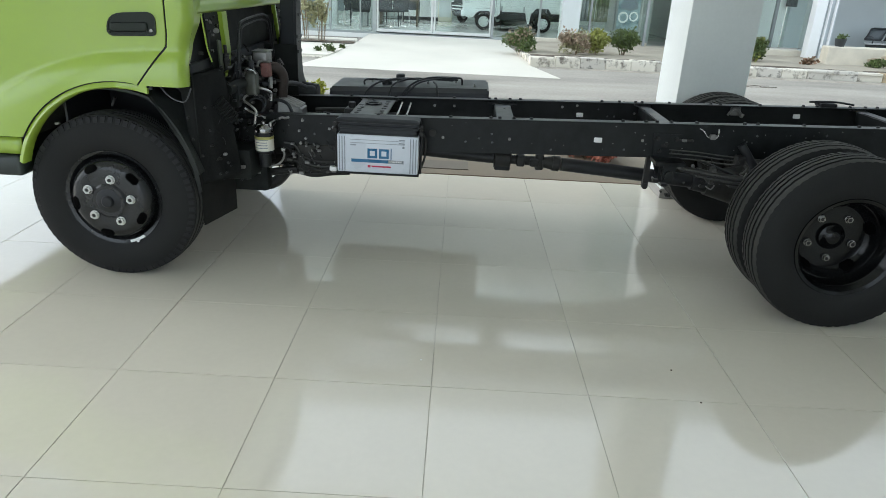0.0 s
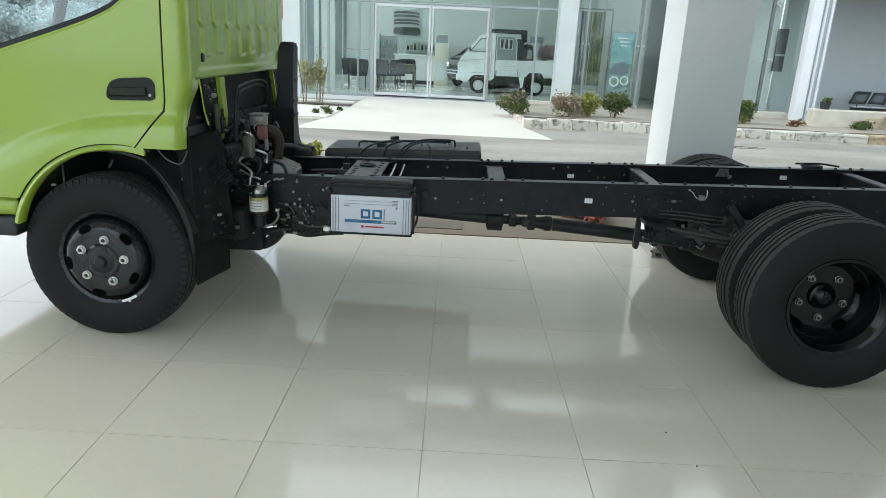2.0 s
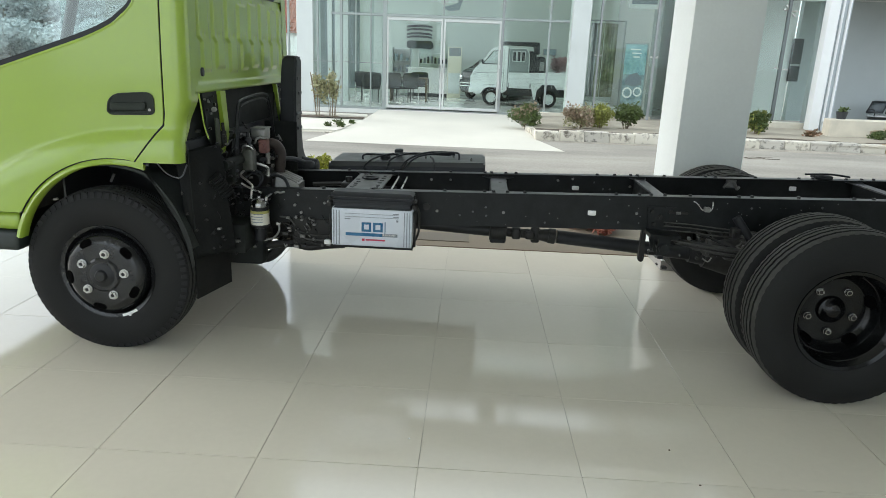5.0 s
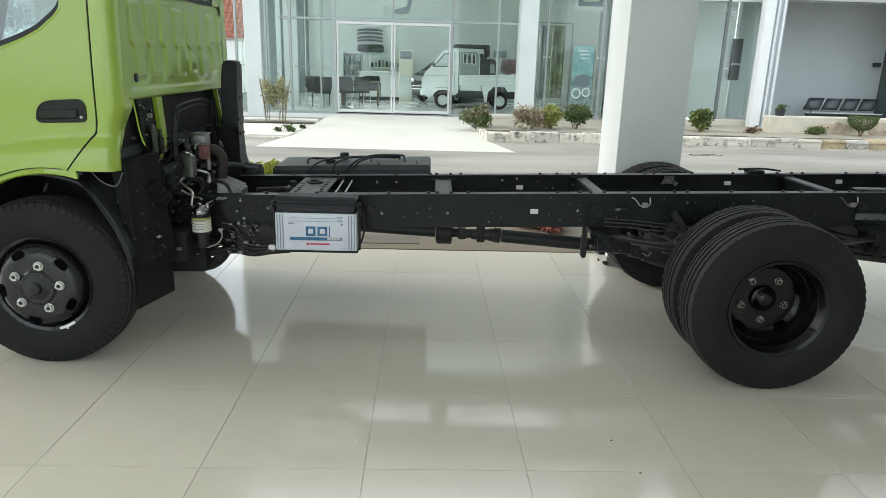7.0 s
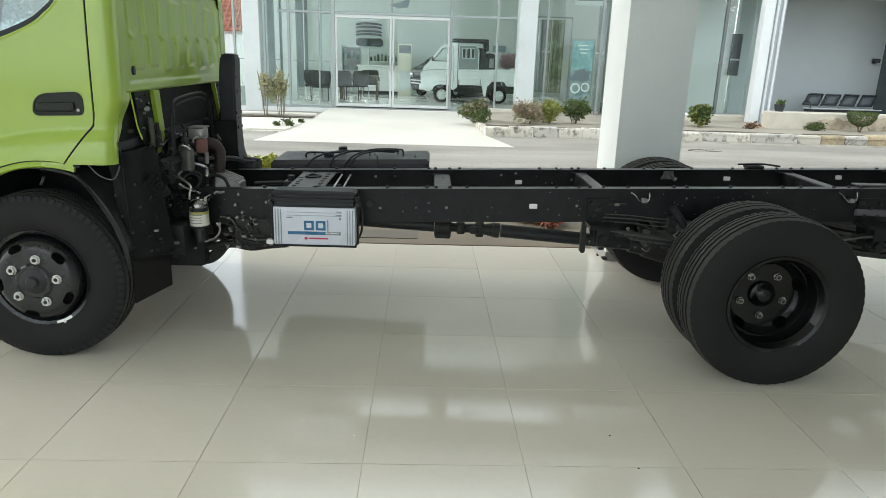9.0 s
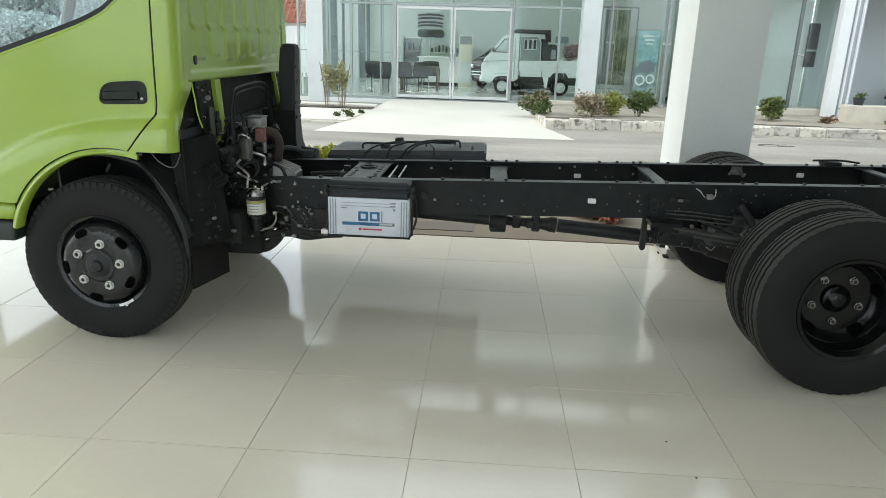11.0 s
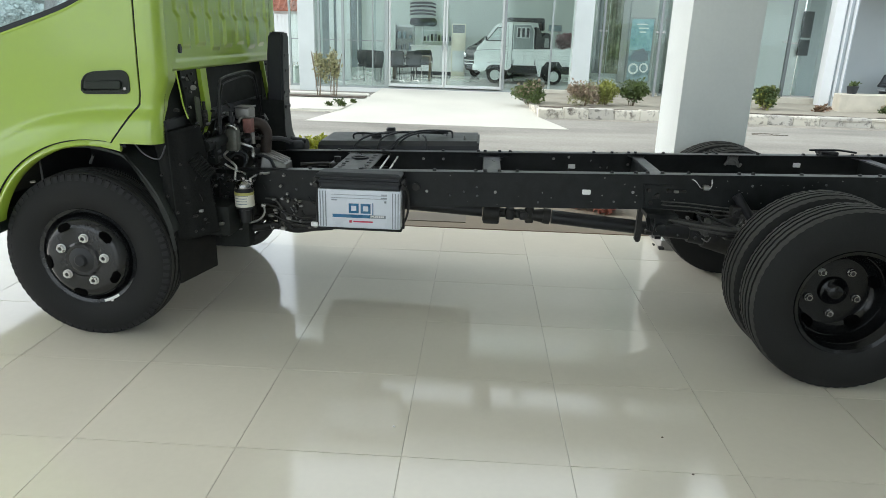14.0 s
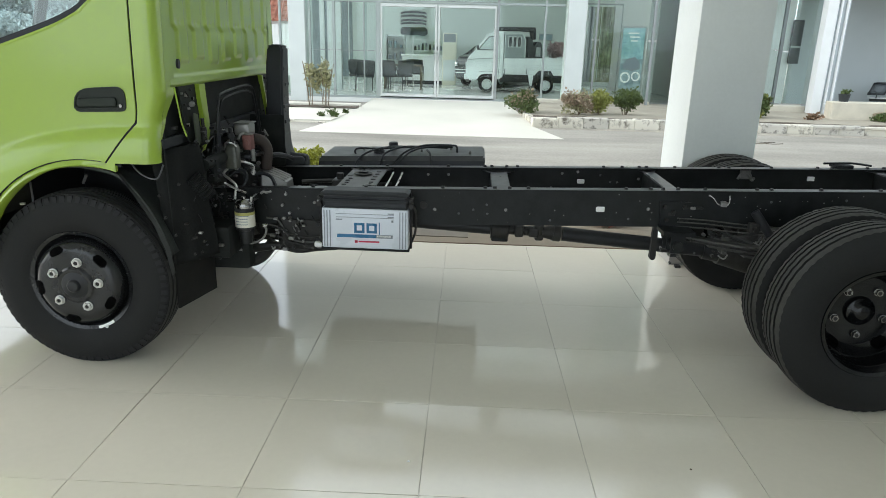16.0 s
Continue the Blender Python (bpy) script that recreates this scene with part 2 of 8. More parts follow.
alu = mat("aluminium", (0.36, 0.40, 0.39), 0.4, metal=0.5, vary=0.05, scale=10, bump=0.02)
steel_grey = mat("steel_grey", (0.32, 0.34, 0.34), 0.4, metal=0.5, vary=0.1, scale=10, bump=0.03)
white_car = mat("white_car", (0.75, 0.77, 0.77), 0.3, vary=0.03, scale=3, bump=0.01, coat=0.5)
dark_floor = mat("dark_floor", (0.74, 0.75, 0.72), 0.08, vary=0.06, scale=1.2, fine=30, bump=0.01, rvary=0.04)
chair_black = mat("chair_black", (0.03, 0.034, 0.037), 0.55, vary=0.2, scale=15, fine=160, bump=0.1)
leaf_green = mat("leaf_green", (0.045, 0.085, 0.02), 0.55, vary=0.5, scale=9, fine=50, bump=0.1, second=(0.13, 0.18, 0.045))
leaf_yellow = mat("leaf_yellow", (0.13, 0.15, 0.03), 0.55, vary=0.4, scale=9, fine=50, bump=0.1, second=(0.36, 0.38, 0.08))
leaf_red = mat("leaf_red", (0.10, 0.08, 0.035), 0.6, vary=0.4, scale=11, fine=50, bump=0.1, second=(0.36, 0.21, 0.13))
leaf_dry = mat("leaf_dry", (0.22, 0.23, 0.10), 0.6, vary=0.4, scale=11, fine=50, bump=0.1, second=(0.48, 0.46, 0.26))
petal_red = mat("petal_red", (0.26, 0.05, 0.035), 0.6, vary=0.4, scale=14, fine=60, bump=0.1, second=(0.45, 0.16, 0.10))
twig = mat("twig", (0.19, 0.15, 0.10), 0.9, vary=0.3, scale=20, bump=0.3)
roof_tile = mat("roof_tile", (0.20, 0.07, 0.04), 0.8, vary=0.4, second=(0.42, 0.16, 0.10), scale=6, fine=30, bump=0.4)
wood_dark = mat("wood_dark", (0.12, 0.09, 0.06), 0.5, vary=0.3, scale=6, fine=60, bump=0.1)
poster_blue = mat("poster_blue", (0.10, 0.20, 0.26), 0.5, vary=0.5, scale=3.0, fine=9, bump=0.01, second=(0.46, 0.58, 0.60))
cloth_olive = mat("cloth_olive", (0.20, 0.23, 0.13), 0.9, vary=0.5, scale=3.0, fine=12, bump=0.2, second=(0.42, 0.45, 0.33))
facade_glass = pane_glass("facade_glass", (0.935, 0.985, 0.962), 0.8)
clear_glass = pane_glass("clear_glass", (0.86, 0.93, 0.92))
screen_glass = pane_glass("screen_glass", (0.90, 0.95, 0.94), 0.5, 1.15)
coated_glass = pane_glass("coated_glass", (0.70, 0.80, 0.78), 1.0, 2.2)

# ---- the truck: local x runs to its tail, y away from its near flank ----
truck = thing("truck", "lime green truck cab on a bare black ladder frame chassis", "truck", pose(0, 1.655, 0, 0, 0, -0.6875))
FRONT_X, REAR_X, RAIL_W = -1.57, 1.84, 0.335


def rail_top(x):
    return 0.770 + 0.028 * x


# frame rails: channels open to the inside
def rail(side):
    bm = B()
    xs = span(-2.55, 3.25, 30)
    loops = []
    for x in xs:
        t = rail_top(x)
        h = 0.178 if x > -0.9 else 0.178 - 0.03 * min(1, (-0.9 - x) / 0.8)
        o, w, k = side * RAIL_W, side * 0.062, 0.006
        loops.append([(x, o, t), (x, o - w, t), (x, o - w, t - k), (x, o - side * k, t - k), (x, o - side * k, t - h + k), (x, o - w, t - h + k), (x, o - w, t - h), (x, o, t - h)])
    rings(bm, loops)
    return bm


for side in (-1, 1):
    r = part("frame_rail", rail(side), black_paint, truck, "black painted steel channel rail", smooth=20)
    # grey sheet on the black flange; the light on its top is put in colour
    bm = B()
    xs = span(-0.75, 3.25, 22)
    sheet(bm, lambda x, v: (x, side * (RAIL_W - 0.001) - side * v, rail_top(x) + 0.0015), xs, (0.0, 0.058))
    part("flange_edge", bm, flange_grey, r, "top flange of the rail, lightened in colour for light from above")
    # rivets along the top flange
    rng = random.Random(5 + side)
    for x0 in (-0.62, -0.35, 0.02, 0.24, 0.29, 0.35, 0.42, 0.9, 1.02, 1.1, 1.16, 1.3, 1.55, 1.62, 1.85, 2.1, 2.2, 2.38, 2.46, 2.55, 2.8, 3.0):
        bm = B()
        x, y, z = x0 + rng.uniform(-0.02, 0.02), side * (RAIL_W - 0.03), rail_top(x0)
        cyl(bm, (x, y, z), (x, y, z + 0.011), 0.011, 0.008, 8)
        part("rivet", bm, black_satin, r)
    # white plugs and small bolt holes
    web = side * RAIL_W if side < 0 else side * RAIL_W - 0.006
    sgn = -1
    for x0, dz in ((0.789, 0.092),) if side < 0 else ((0.79, 0.085), (2.091, 0.062), (2.792, 0.055)):
        bm = B()
        y = web + sgn * 0.001
        box(bm, x0 - 0.021, x0 + 0.021, y - 0.006, y, rail_top(x0) - dz - 0.013, rail_top(x0) - dz + 0.013, 0.004, 2)
        part("plug", bm, white_plastic, r, "small white plastic plug")
    spots = [(-0.02, .1, 1), (0.1, .12, 0), (0.17, .1, 0), (0.24, .12, 0), (0.235, .075, 0), (0.33, .1, 1), (0.93, .14, 0), (1.02, .09, 1), (0.55, .15, 0), (1.6, .05, 0), (1.95, .04, 0), (-0.62, .07, 1), (-0.57, .12, 1), (-0.7, .1, 0)]
    if side > 0:
        spots = [(0.36, .05, 1), (0.36, .11, 0), (0.62, .12, 0), (0.68, .04, 1), (0.77, .03, 1), (0.9, .05, 0), (0.96, .09, 0), (1.0, .09, 0), (1.12, .07, 1), (1.75, .04, 0), (-0.1, .05, 1), (0.02, .05, 1), (2.5, .05, 0), (2.65, .08, 1)]
    for x0, dz, big in spots:
        bm = B()
        rr = 0.0085 if big else 0.006
        cyl(bm, (x0, web, rail_top(x0) - dz), (x0, web - 0.006, rail_top(x0) - dz), rr, rr * 0.8, 8)
        part("bolt", bm, cast_metal if big else flange_grey, r)

# cross members between the rails
def cross_member(x, w, drop, flare=0.05, skew=0.0):
    bm = B()
    i = RAIL_W - 0.008
    z = rail_top(x) - drop
    poly = []
    for y, ww in ((-i, w + flare), (-i + 0.07, w), (i - 0.07, w), (i, w + flare)):
        poly.append((y, ww))
    outline = [(x + skew * y - ww, y) for y, ww in poly] + [(x + skew * y + ww, y) for y, ww in reversed(poly)]
    prism(bm, outline, 'z', z - 0.006, z)
    return bm


def cross_web(x, w, drop):
    bm = B()
    i = RAIL_W - 0.008
    z = rail_top(x) - drop
    for s in (-1, 1):
        box(bm, x + s * w - 0.004, x + s * w + 0.004, -i + 0.06, i - 0.06, z - 0.10, z - 0.007)
    return bm


for x, w, d in ((0.31, 0.045, 0.022), (1.16, 0.030, 0.016), (2.44, 0.030, 0.014), (3.15, 0.05, 0.014)):
    cm = part("cross_member", cross_member(x, w, d, 0.05 if w > 0.04 else 0.02), flange_grey, truck, "grey steel cross member", smooth=20)
    part("web", cross_web(x, w, d), black_paint, cm, smooth=20)

# gusset plate with holes behind the battery
bm = B()
z = 0.748
prism(bm, [(-0.54, -0.325), (-0.31, -0.325), (-0.335, -0.26), (-0.335, 0.25), (-0.30, 0.325), (-0.56, 0.325), (-0.53, 0.25), (-0.53, -0.26)], 'z', z - 0.008, z)
plate = part("gusset_plate", bm, mat("plate_grey", (0.105, 0.108, 0.112), 0.35, metal=0.3, vary=0.2, bump=0.05), truck, "grey pressed steel plate with holes", smooth=20)
for k in range(12):
    bm = B()
    a = 2 * math.pi * k / 12
    if k == 0:
        lathe(bm, [(0.035, 0), (0.05, 0.004), (0.05, 0.008), (0.03, 0.008)], 24)
        part("ring", bm, black_satin, plate, at=pose(-0.445, 0.10, z, 90, 0, 0))
    elif k < 6:
        cyl(bm, (-0.50 + 0.006 * (k % 2), 0.03 - 0.055 * k, z), (-0.50 + 0.006 * (k % 2), 0.03 - 0.055 * k, z + 0.003), 0.012, n=10)
        part("hole", bm, black_satin, plate)
    else:
        cyl(bm, (-0.37, 0.19 - 0.075 * (k - 6), z), (-0.37, 0.19 - 0.075 * (k - 6), z + 0.003), 0.013, n=10)
        part("hole", bm, black_satin, plate)
for k in range(2):
    bm = B()
    tube(bm, [(-0.27 + 0.05 * k, -0.29, 0.765), (-0.27 + 0.05 * k, -0.15, 0.768), (-0.28 + 0.05 * k, 0.12, 0.76)], 0.005)
    part("brake_pipe", bm, zinc, truck, "thin metal pipe along the plate")


# ---- wheels ----
def tyre_bm(R, w, ribs, lugs, sink):
    h = w / 2
    prof = []
    # inner bead to outer bead along the section
    side = [(0.215, 0.62), (0.225, 0.80), (0.25, 0.93), (0.29, 0.995), (0.32, 1.0), (0.345, 0.965), (0.37, 0.88)]
    for r, k in side:
        prof.append((r * R / 0.4, -h * k))
    shoulder = 0.80 * h
    n = ribs
    prof.append((R - (0.018 if lugs else 0.010), -shoulder))
    width = 2 * shoulder / n
    for k in range(ribs):
        a = -shoulder + k * width
        g = 0.0068
        crown = lambda y: R - 0.008 * (abs(y) / shoulder) ** 2
        prof.append((crown(a + g), a + g))
        prof.append((crown(a + width - g), a + width - g))
        if k < ribs - 1:
            prof.append((crown(a + width) - 0.022, a + width - g * 0.6))
            prof.append((crown(a + width) - 0.022, a + width + g * 0.6))
    prof.append((R - (0.018 if lugs else 0.010), shoulder))
    for r, k in reversed(side):
        prof.append((r * R / 0.4, h * k))
    bm = B()
    n = 192
    loops = []
    for r, y in prof:
        ring = []
        for k in range(n):
            a = 2 * math.pi * k / n
            zig = 0.0017 * (abs(k % 4 - 2) - 1) if r > R - 0.034 and abs(y) < shoulder - 0.012 else 0.0
            # notches along both shoulders of a ribbed tyre
            d = 0.0032 if not lugs and k % 3 == 0 and abs(abs(y) - shoulder) < 0.009 and r > R - 0.03 else 0.0
            ring.append(((r - d) * math.cos(a), y + zig, (r - d) * math.sin(a)))
        loops.append(ring)
    rings(bm, loops, True, False)
    for f in bm.faces:
        c = f.calc_center_median()
        if math.hypot(c.x, c.z) > R - 0.0105:
            f.material_index = 1
    if sink:
        for v in bm.verts:
            v.co.z = max(v.co.z, -sink)
    return bm


lug_rubber = mat("lug_rubber", (0.016, 0.0165, 0.0175), 0.75, vary=0.3, scale=12, fine=160, bump=0.3, spec=for_black)


def lug_bm(R, w):
    bm = B()
    h = w / 2
    for k in range(68):
        a = 2 * math.pi * k / 68
        c, s = math.cos(a), math.sin(a)
        for sd in (-1, 1):
            pts = []
            for r, y in ((R - 0.038, 0.918), (R - 0.0125, 0.838), (R - 0.0065, 0.60)):
                for da in (-0.029, 0.029):
                    pts.append((r * math.cos(a + da), sd * h * y, r * math.sin(a + da)))
            v = [bm.verts.new(p) for p in pts]
            bm.faces.new((v[0], v[1], v[3], v[2]))
            bm.faces.new((v[2], v[3], v[5], v[4]))
            low = [bm.verts.new(((R - 0.055) * math.cos(a + da), sd * h * 0.80, (R - 0.055) * math.sin(a + da))) for da in (-0.029, 0.029)]
            bm.faces.new((v[0], v[2], v[4], low[0]))
            bm.faces.new((v[1], low[1], v[5], v[3]))
            bm.faces.new((v[0], low[0], low[1], v[1]))
    return bm


def rim_bm(w, dish):
    """Rim with its disc; dish is where the disc lies, -y being outward."""
    h = w / 2
    bm = B()
    lathe(bm, [(0.200, -h * 0.55), (0.216, -h * 0.80), (0.232, -h * 0.86), (0.236, -h * 0.80), (0.236, -h * 0.74), (0.226, -h * 0.70), (0.221, -h * 0.66), (0.219, -h * 0.4), (0.203, -h * 0.2), (0.200, h * 0.5), (0.219, h * 0.7), (0.236, h * 0.82)], 56)
    # inner wall and disc
    if dish < 0:
        lathe(bm, [(0.212, -h * 0.70), (0.203, -h * 0.60), (0.200, -h * 0.56), (0.199, dish + 0.050), (0.194, dish + 0.032), (0.180, dish + 0.012), (0.160, dish + 0.002), (0.150, dish), (0.085, dish + 0.002), (0.075, dish - 0.006), (0.0, dish - 0.006)], 56)
    else:
        lathe(bm, [(0.214, -h * 0.70), (0.211, -h * 0.50), (0.203, -h * 0.42), (0.199, -h * 0.10), (0.195, h * 0.18), (0.190, dish - 0.05), (0.176, dish - 0.018), (0.155, dish), (0.10, dish + 0.004), (0.0, dish + 0.004)], 56)
    return bm


def disc_at(r, outer, dish):
    """Where the disc lies at a radius."""
    if outer < 0:
        pts = [(0.150, dish), (0.160, dish + 0.002), (0.180, dish + 0.012), (0.194, dish + 0.032)]
    else:
        pts = [(0.155, dish), (0.176, dish - 0.018), (0.190, dish - 0.05)]
    return float(np.interp(r, [p[0] for p in pts], [p[1] for p in pts]))


def wheel(at, R, w, outer, nut_turn, lugs=False, hub=True, sink=0.0):
    """outer: -1 a convex disc to the near side, 1 a deep dish."""
    dish = -0.132 if outer < 0 else 0.070
    rim = part("wheel", rim_bm(w, dish), rim_black if outer < 0 else rim_shaded, truck, "gloss black steel wheel rim", at=at)
    tyre = part("tyre", tyre_bm(R, w, 5, lugs, sink), rubber, rim, "black truck tyre with ribbed tread", smooth=30)
    tyre.data.materials.append(tread_rubber)
    if lugs:
        part("tread_shoulder", lug_bm(R, w), lug_rubber, rim, smooth=0)["kind"] = "stuff"
    if not hub:
        return rim
    for k in range(5):
        a = radians(nut_turn + 72 * k)
        p = Vector((0.107 * math.cos(a), dish, 0.107 * math.sin(a)))
        bm = B()
        turn = 0.4 * k + 0.3
        loops = []
        small = 1.0 if outer < 0 else 0.82
        for r, d, n6 in ((0.0215, 0.0, 0), (0.0215, 0.004, 0), (0.0200, 0.0045, 1), (0.0200, 0.013, 1), (0.0180, 0.016, 1), (0.0105, 0.016, 0), (0.0095, 0.006, 0)):
            r *= small
            ring = []
            for j in range(24):
                b = 2 * math.pi * j / 24
                q = r if not n6 else r * math.cos(math.pi / 6) / math.cos((b % (math.pi / 3)) - math.pi / 6)
                ring.append((p.x + q * math.cos(b + turn), p.y - d, p.z + q * math.sin(b + turn)))
            loops.append(ring)
        rings(bm, loops, cap=False)
        # nuts in the deep dish take a darker metal for its shade
        part("nut", bm, zinc if outer < 0 else nut_dull, rim, "bare metal wheel nut", smooth=20)
        bm = B()
        cyl(bm, p + Vector((0, -0.004, 0)), p + Vector((0, -0.012, 0)), 0.0088, n=12)
        part("stud", bm, dark_cast, rim)
        # slots of the disc
        a += radians(36)
        bm = B()
        ring = []
        rr, half = 0.166, 0.205
        for j in range(9):
            t = -half + 2 * half * j / 8
            ring.append((a + t, rr + 0.0165 * math.sqrt(max(0.0, 1 - (t / half) ** 4)) + 0.0005))
        for j in range(9):
            t = half - 2 * half * j / 8
            ring.append((a + t, rr - 0.0165 * math.sqrt(max(0.0, 1 - (t / half) ** 4)) - 0.0005))
        for j in range(8):
            for i in range(4):
                quad = []
                for jj, ii in ((j, i), (j + 1, i), (j + 1, i + 1), (j, i + 1)):
                    (b, q), inner = ring[jj], ring[17 - jj][1]
                    q += (inner - q) * ii / 4
                    quad.append(bm.verts.new((q * math.cos(b), disc_at(q, outer, dish) - 0.004, q * math.sin(b))))
                bm.faces.new(quad)
        part("slot", bm, slot_black, rim, "dark ventilation slot", smooth=0)
    bm = B()
    if outer < 0:
        lathe(bm, [(0.060, dish - 0.006), (0.056, dish - 0.009), (0.036, dish - 0.010), (0.030, dish - 0.013), (0.027, dish - 0.023), (0.022, dish - 0.027), (0.0, dish - 0.028)], 32)
    else:
        lathe(bm, [(0.064, dish), (0.060, dish - 0.012), (0.046, dish - 0.02), (0.036, dish - 0.034), (0.024, dish - 0.040), (0.0, dish - 0.041)], 32)
    part("hub", bm, rim_shaded if outer > 0 else black_satin, rim)
    return rim


TW = 0.205
w = wheel((FRONT_X, -0.728, 0.396), 0.404, TW, -1, 7, lugs=True, sink=0.396)
bm = B()
sheet(bm, lambda a, r: (r * math.cos(radians(a)), -0.089, r * math.sin(radians(a))), span(-76, -55, 8), (0.218, 0.231))
box(bm, 0.088, 0.100, -0.096, -0.088, -0.218, -0.206, 0.002)
part("balance_weight", bm, white_plastic, w, "white strip on the rim edge")
wheel(pose(FRONT_X, 0.728, 0.396, 0, 0, 180), 0.404, TW, -1, 30, lugs=True, sink=0.396)
wheel((REAR_X, -0.872, 0.403), 0.409, 0.212, 1, 55, sink=0.403)
wheel((REAR_X, -0.628, 0.403), 0.409, 0.212, -1, 20, hub=False, sink=0.403)
wheel(pose(REAR_X, 0.872, 0.403, 0, 0, 180), 0.409, 0.212, 1, 10, sink=0.403)
wheel(pose(REAR_X, 0.628, 0.403, 0, 0, 180), 0.409, 0.212, -1, 20, hub=False, sink=0.403)
# spare wheel slung under the tail
sp = wheel(pose(2.98, 0.25, 0.485, 90, 0, 0), 0.395, TW, -1, 0, hub=False)
tagged(sp, "spare wheel slung flat under the frame")

# ---- driveline and rear suspension ----
spring_steel = mat("spring_steel", (0.075, 0.075, 0.07), 0.5, metal=0.3, vary=0.35, scale=20, fine=120, bump=0.2)
bm = B()
cyl(bm, (-0.75, 0.02, 0.545), (0.27, 0.0, 0.495), 0.036, n=20)
part("front_propeller_shaft", bm, black_satin, truck)
bm = B()
box(bm, 0.275, 0.365, -0.045, 0.045, 0.43, 0.70, 0.006)
box(bm, 0.26, 0.38, -0.10, 0.10, 0.66, 0.70, 0.004)
brg = part("centre_bearing_bracket", bm, black_paint, truck)
bm = B()
cyl(bm, (0.272, 0, 0.493), (0.368, 0, 0.489), 0.060, n=24, bevel=0.006)
part("bearing", bm, dark_cast, brg)
bm = B()
cyl(bm, (0.36, 0, 0.489), (0.50, 0, 0.484), 0.026, n=20)
box(bm, 0.40, 0.45, -0.04, 0.04, 0.455, 0.52, 0.012, 2)
box(bm, 0.475, 0.53, -0.05, 0.05, 0.46, 0.505, 0.012, 2)
box(bm, 0.51, 0.56, -0.022, 0.022, 0.435, 0.53, 0.012, 2)
cyl(bm, (0.55, 0, 0.482), (0.63, 0, 0.478), 0.03, 0.043, n=20)
part("universal_joint", bm, dark_cast, truck)
bm = B()
cyl(bm, (0.61, 0, 0.480), (0.65, 0, 0.476), 0.044, n=24)
part("shaft_collar", bm, dark_cast, truck, "bare metal weld collar of the shaft")
bm = B()
cyl(bm, (0.66, 0, 0.476), (1.45, 0, 0.415), 0.0385, n=24)
cyl(bm, (1.42, 0, 0.417), (1.52, 0, 0.41), 0.05, 0.06, n=20)
part("rear_propeller_shaft", bm, black_satin, truck)
bm = B()
cyl(bm, (REAR_X, -0.62, 0.405), (REAR_X, 0.62, 0.405), 0.062, n=20)
bmesh.ops.create_uvsphere(bm, u_segments=24, v_segments=14, radius=0.19, matrix=Matrix.LocRotScale((REAR_X - 0.02, 0.0, 0.405), None, (0.9, 0.85, 1.0)))
cyl(bm, (1.50, 0, 0.412), (1.70, 0, 0.406), 0.07, 0.12, n=20)
part("rear_axle", bm, dark_cast, truck)
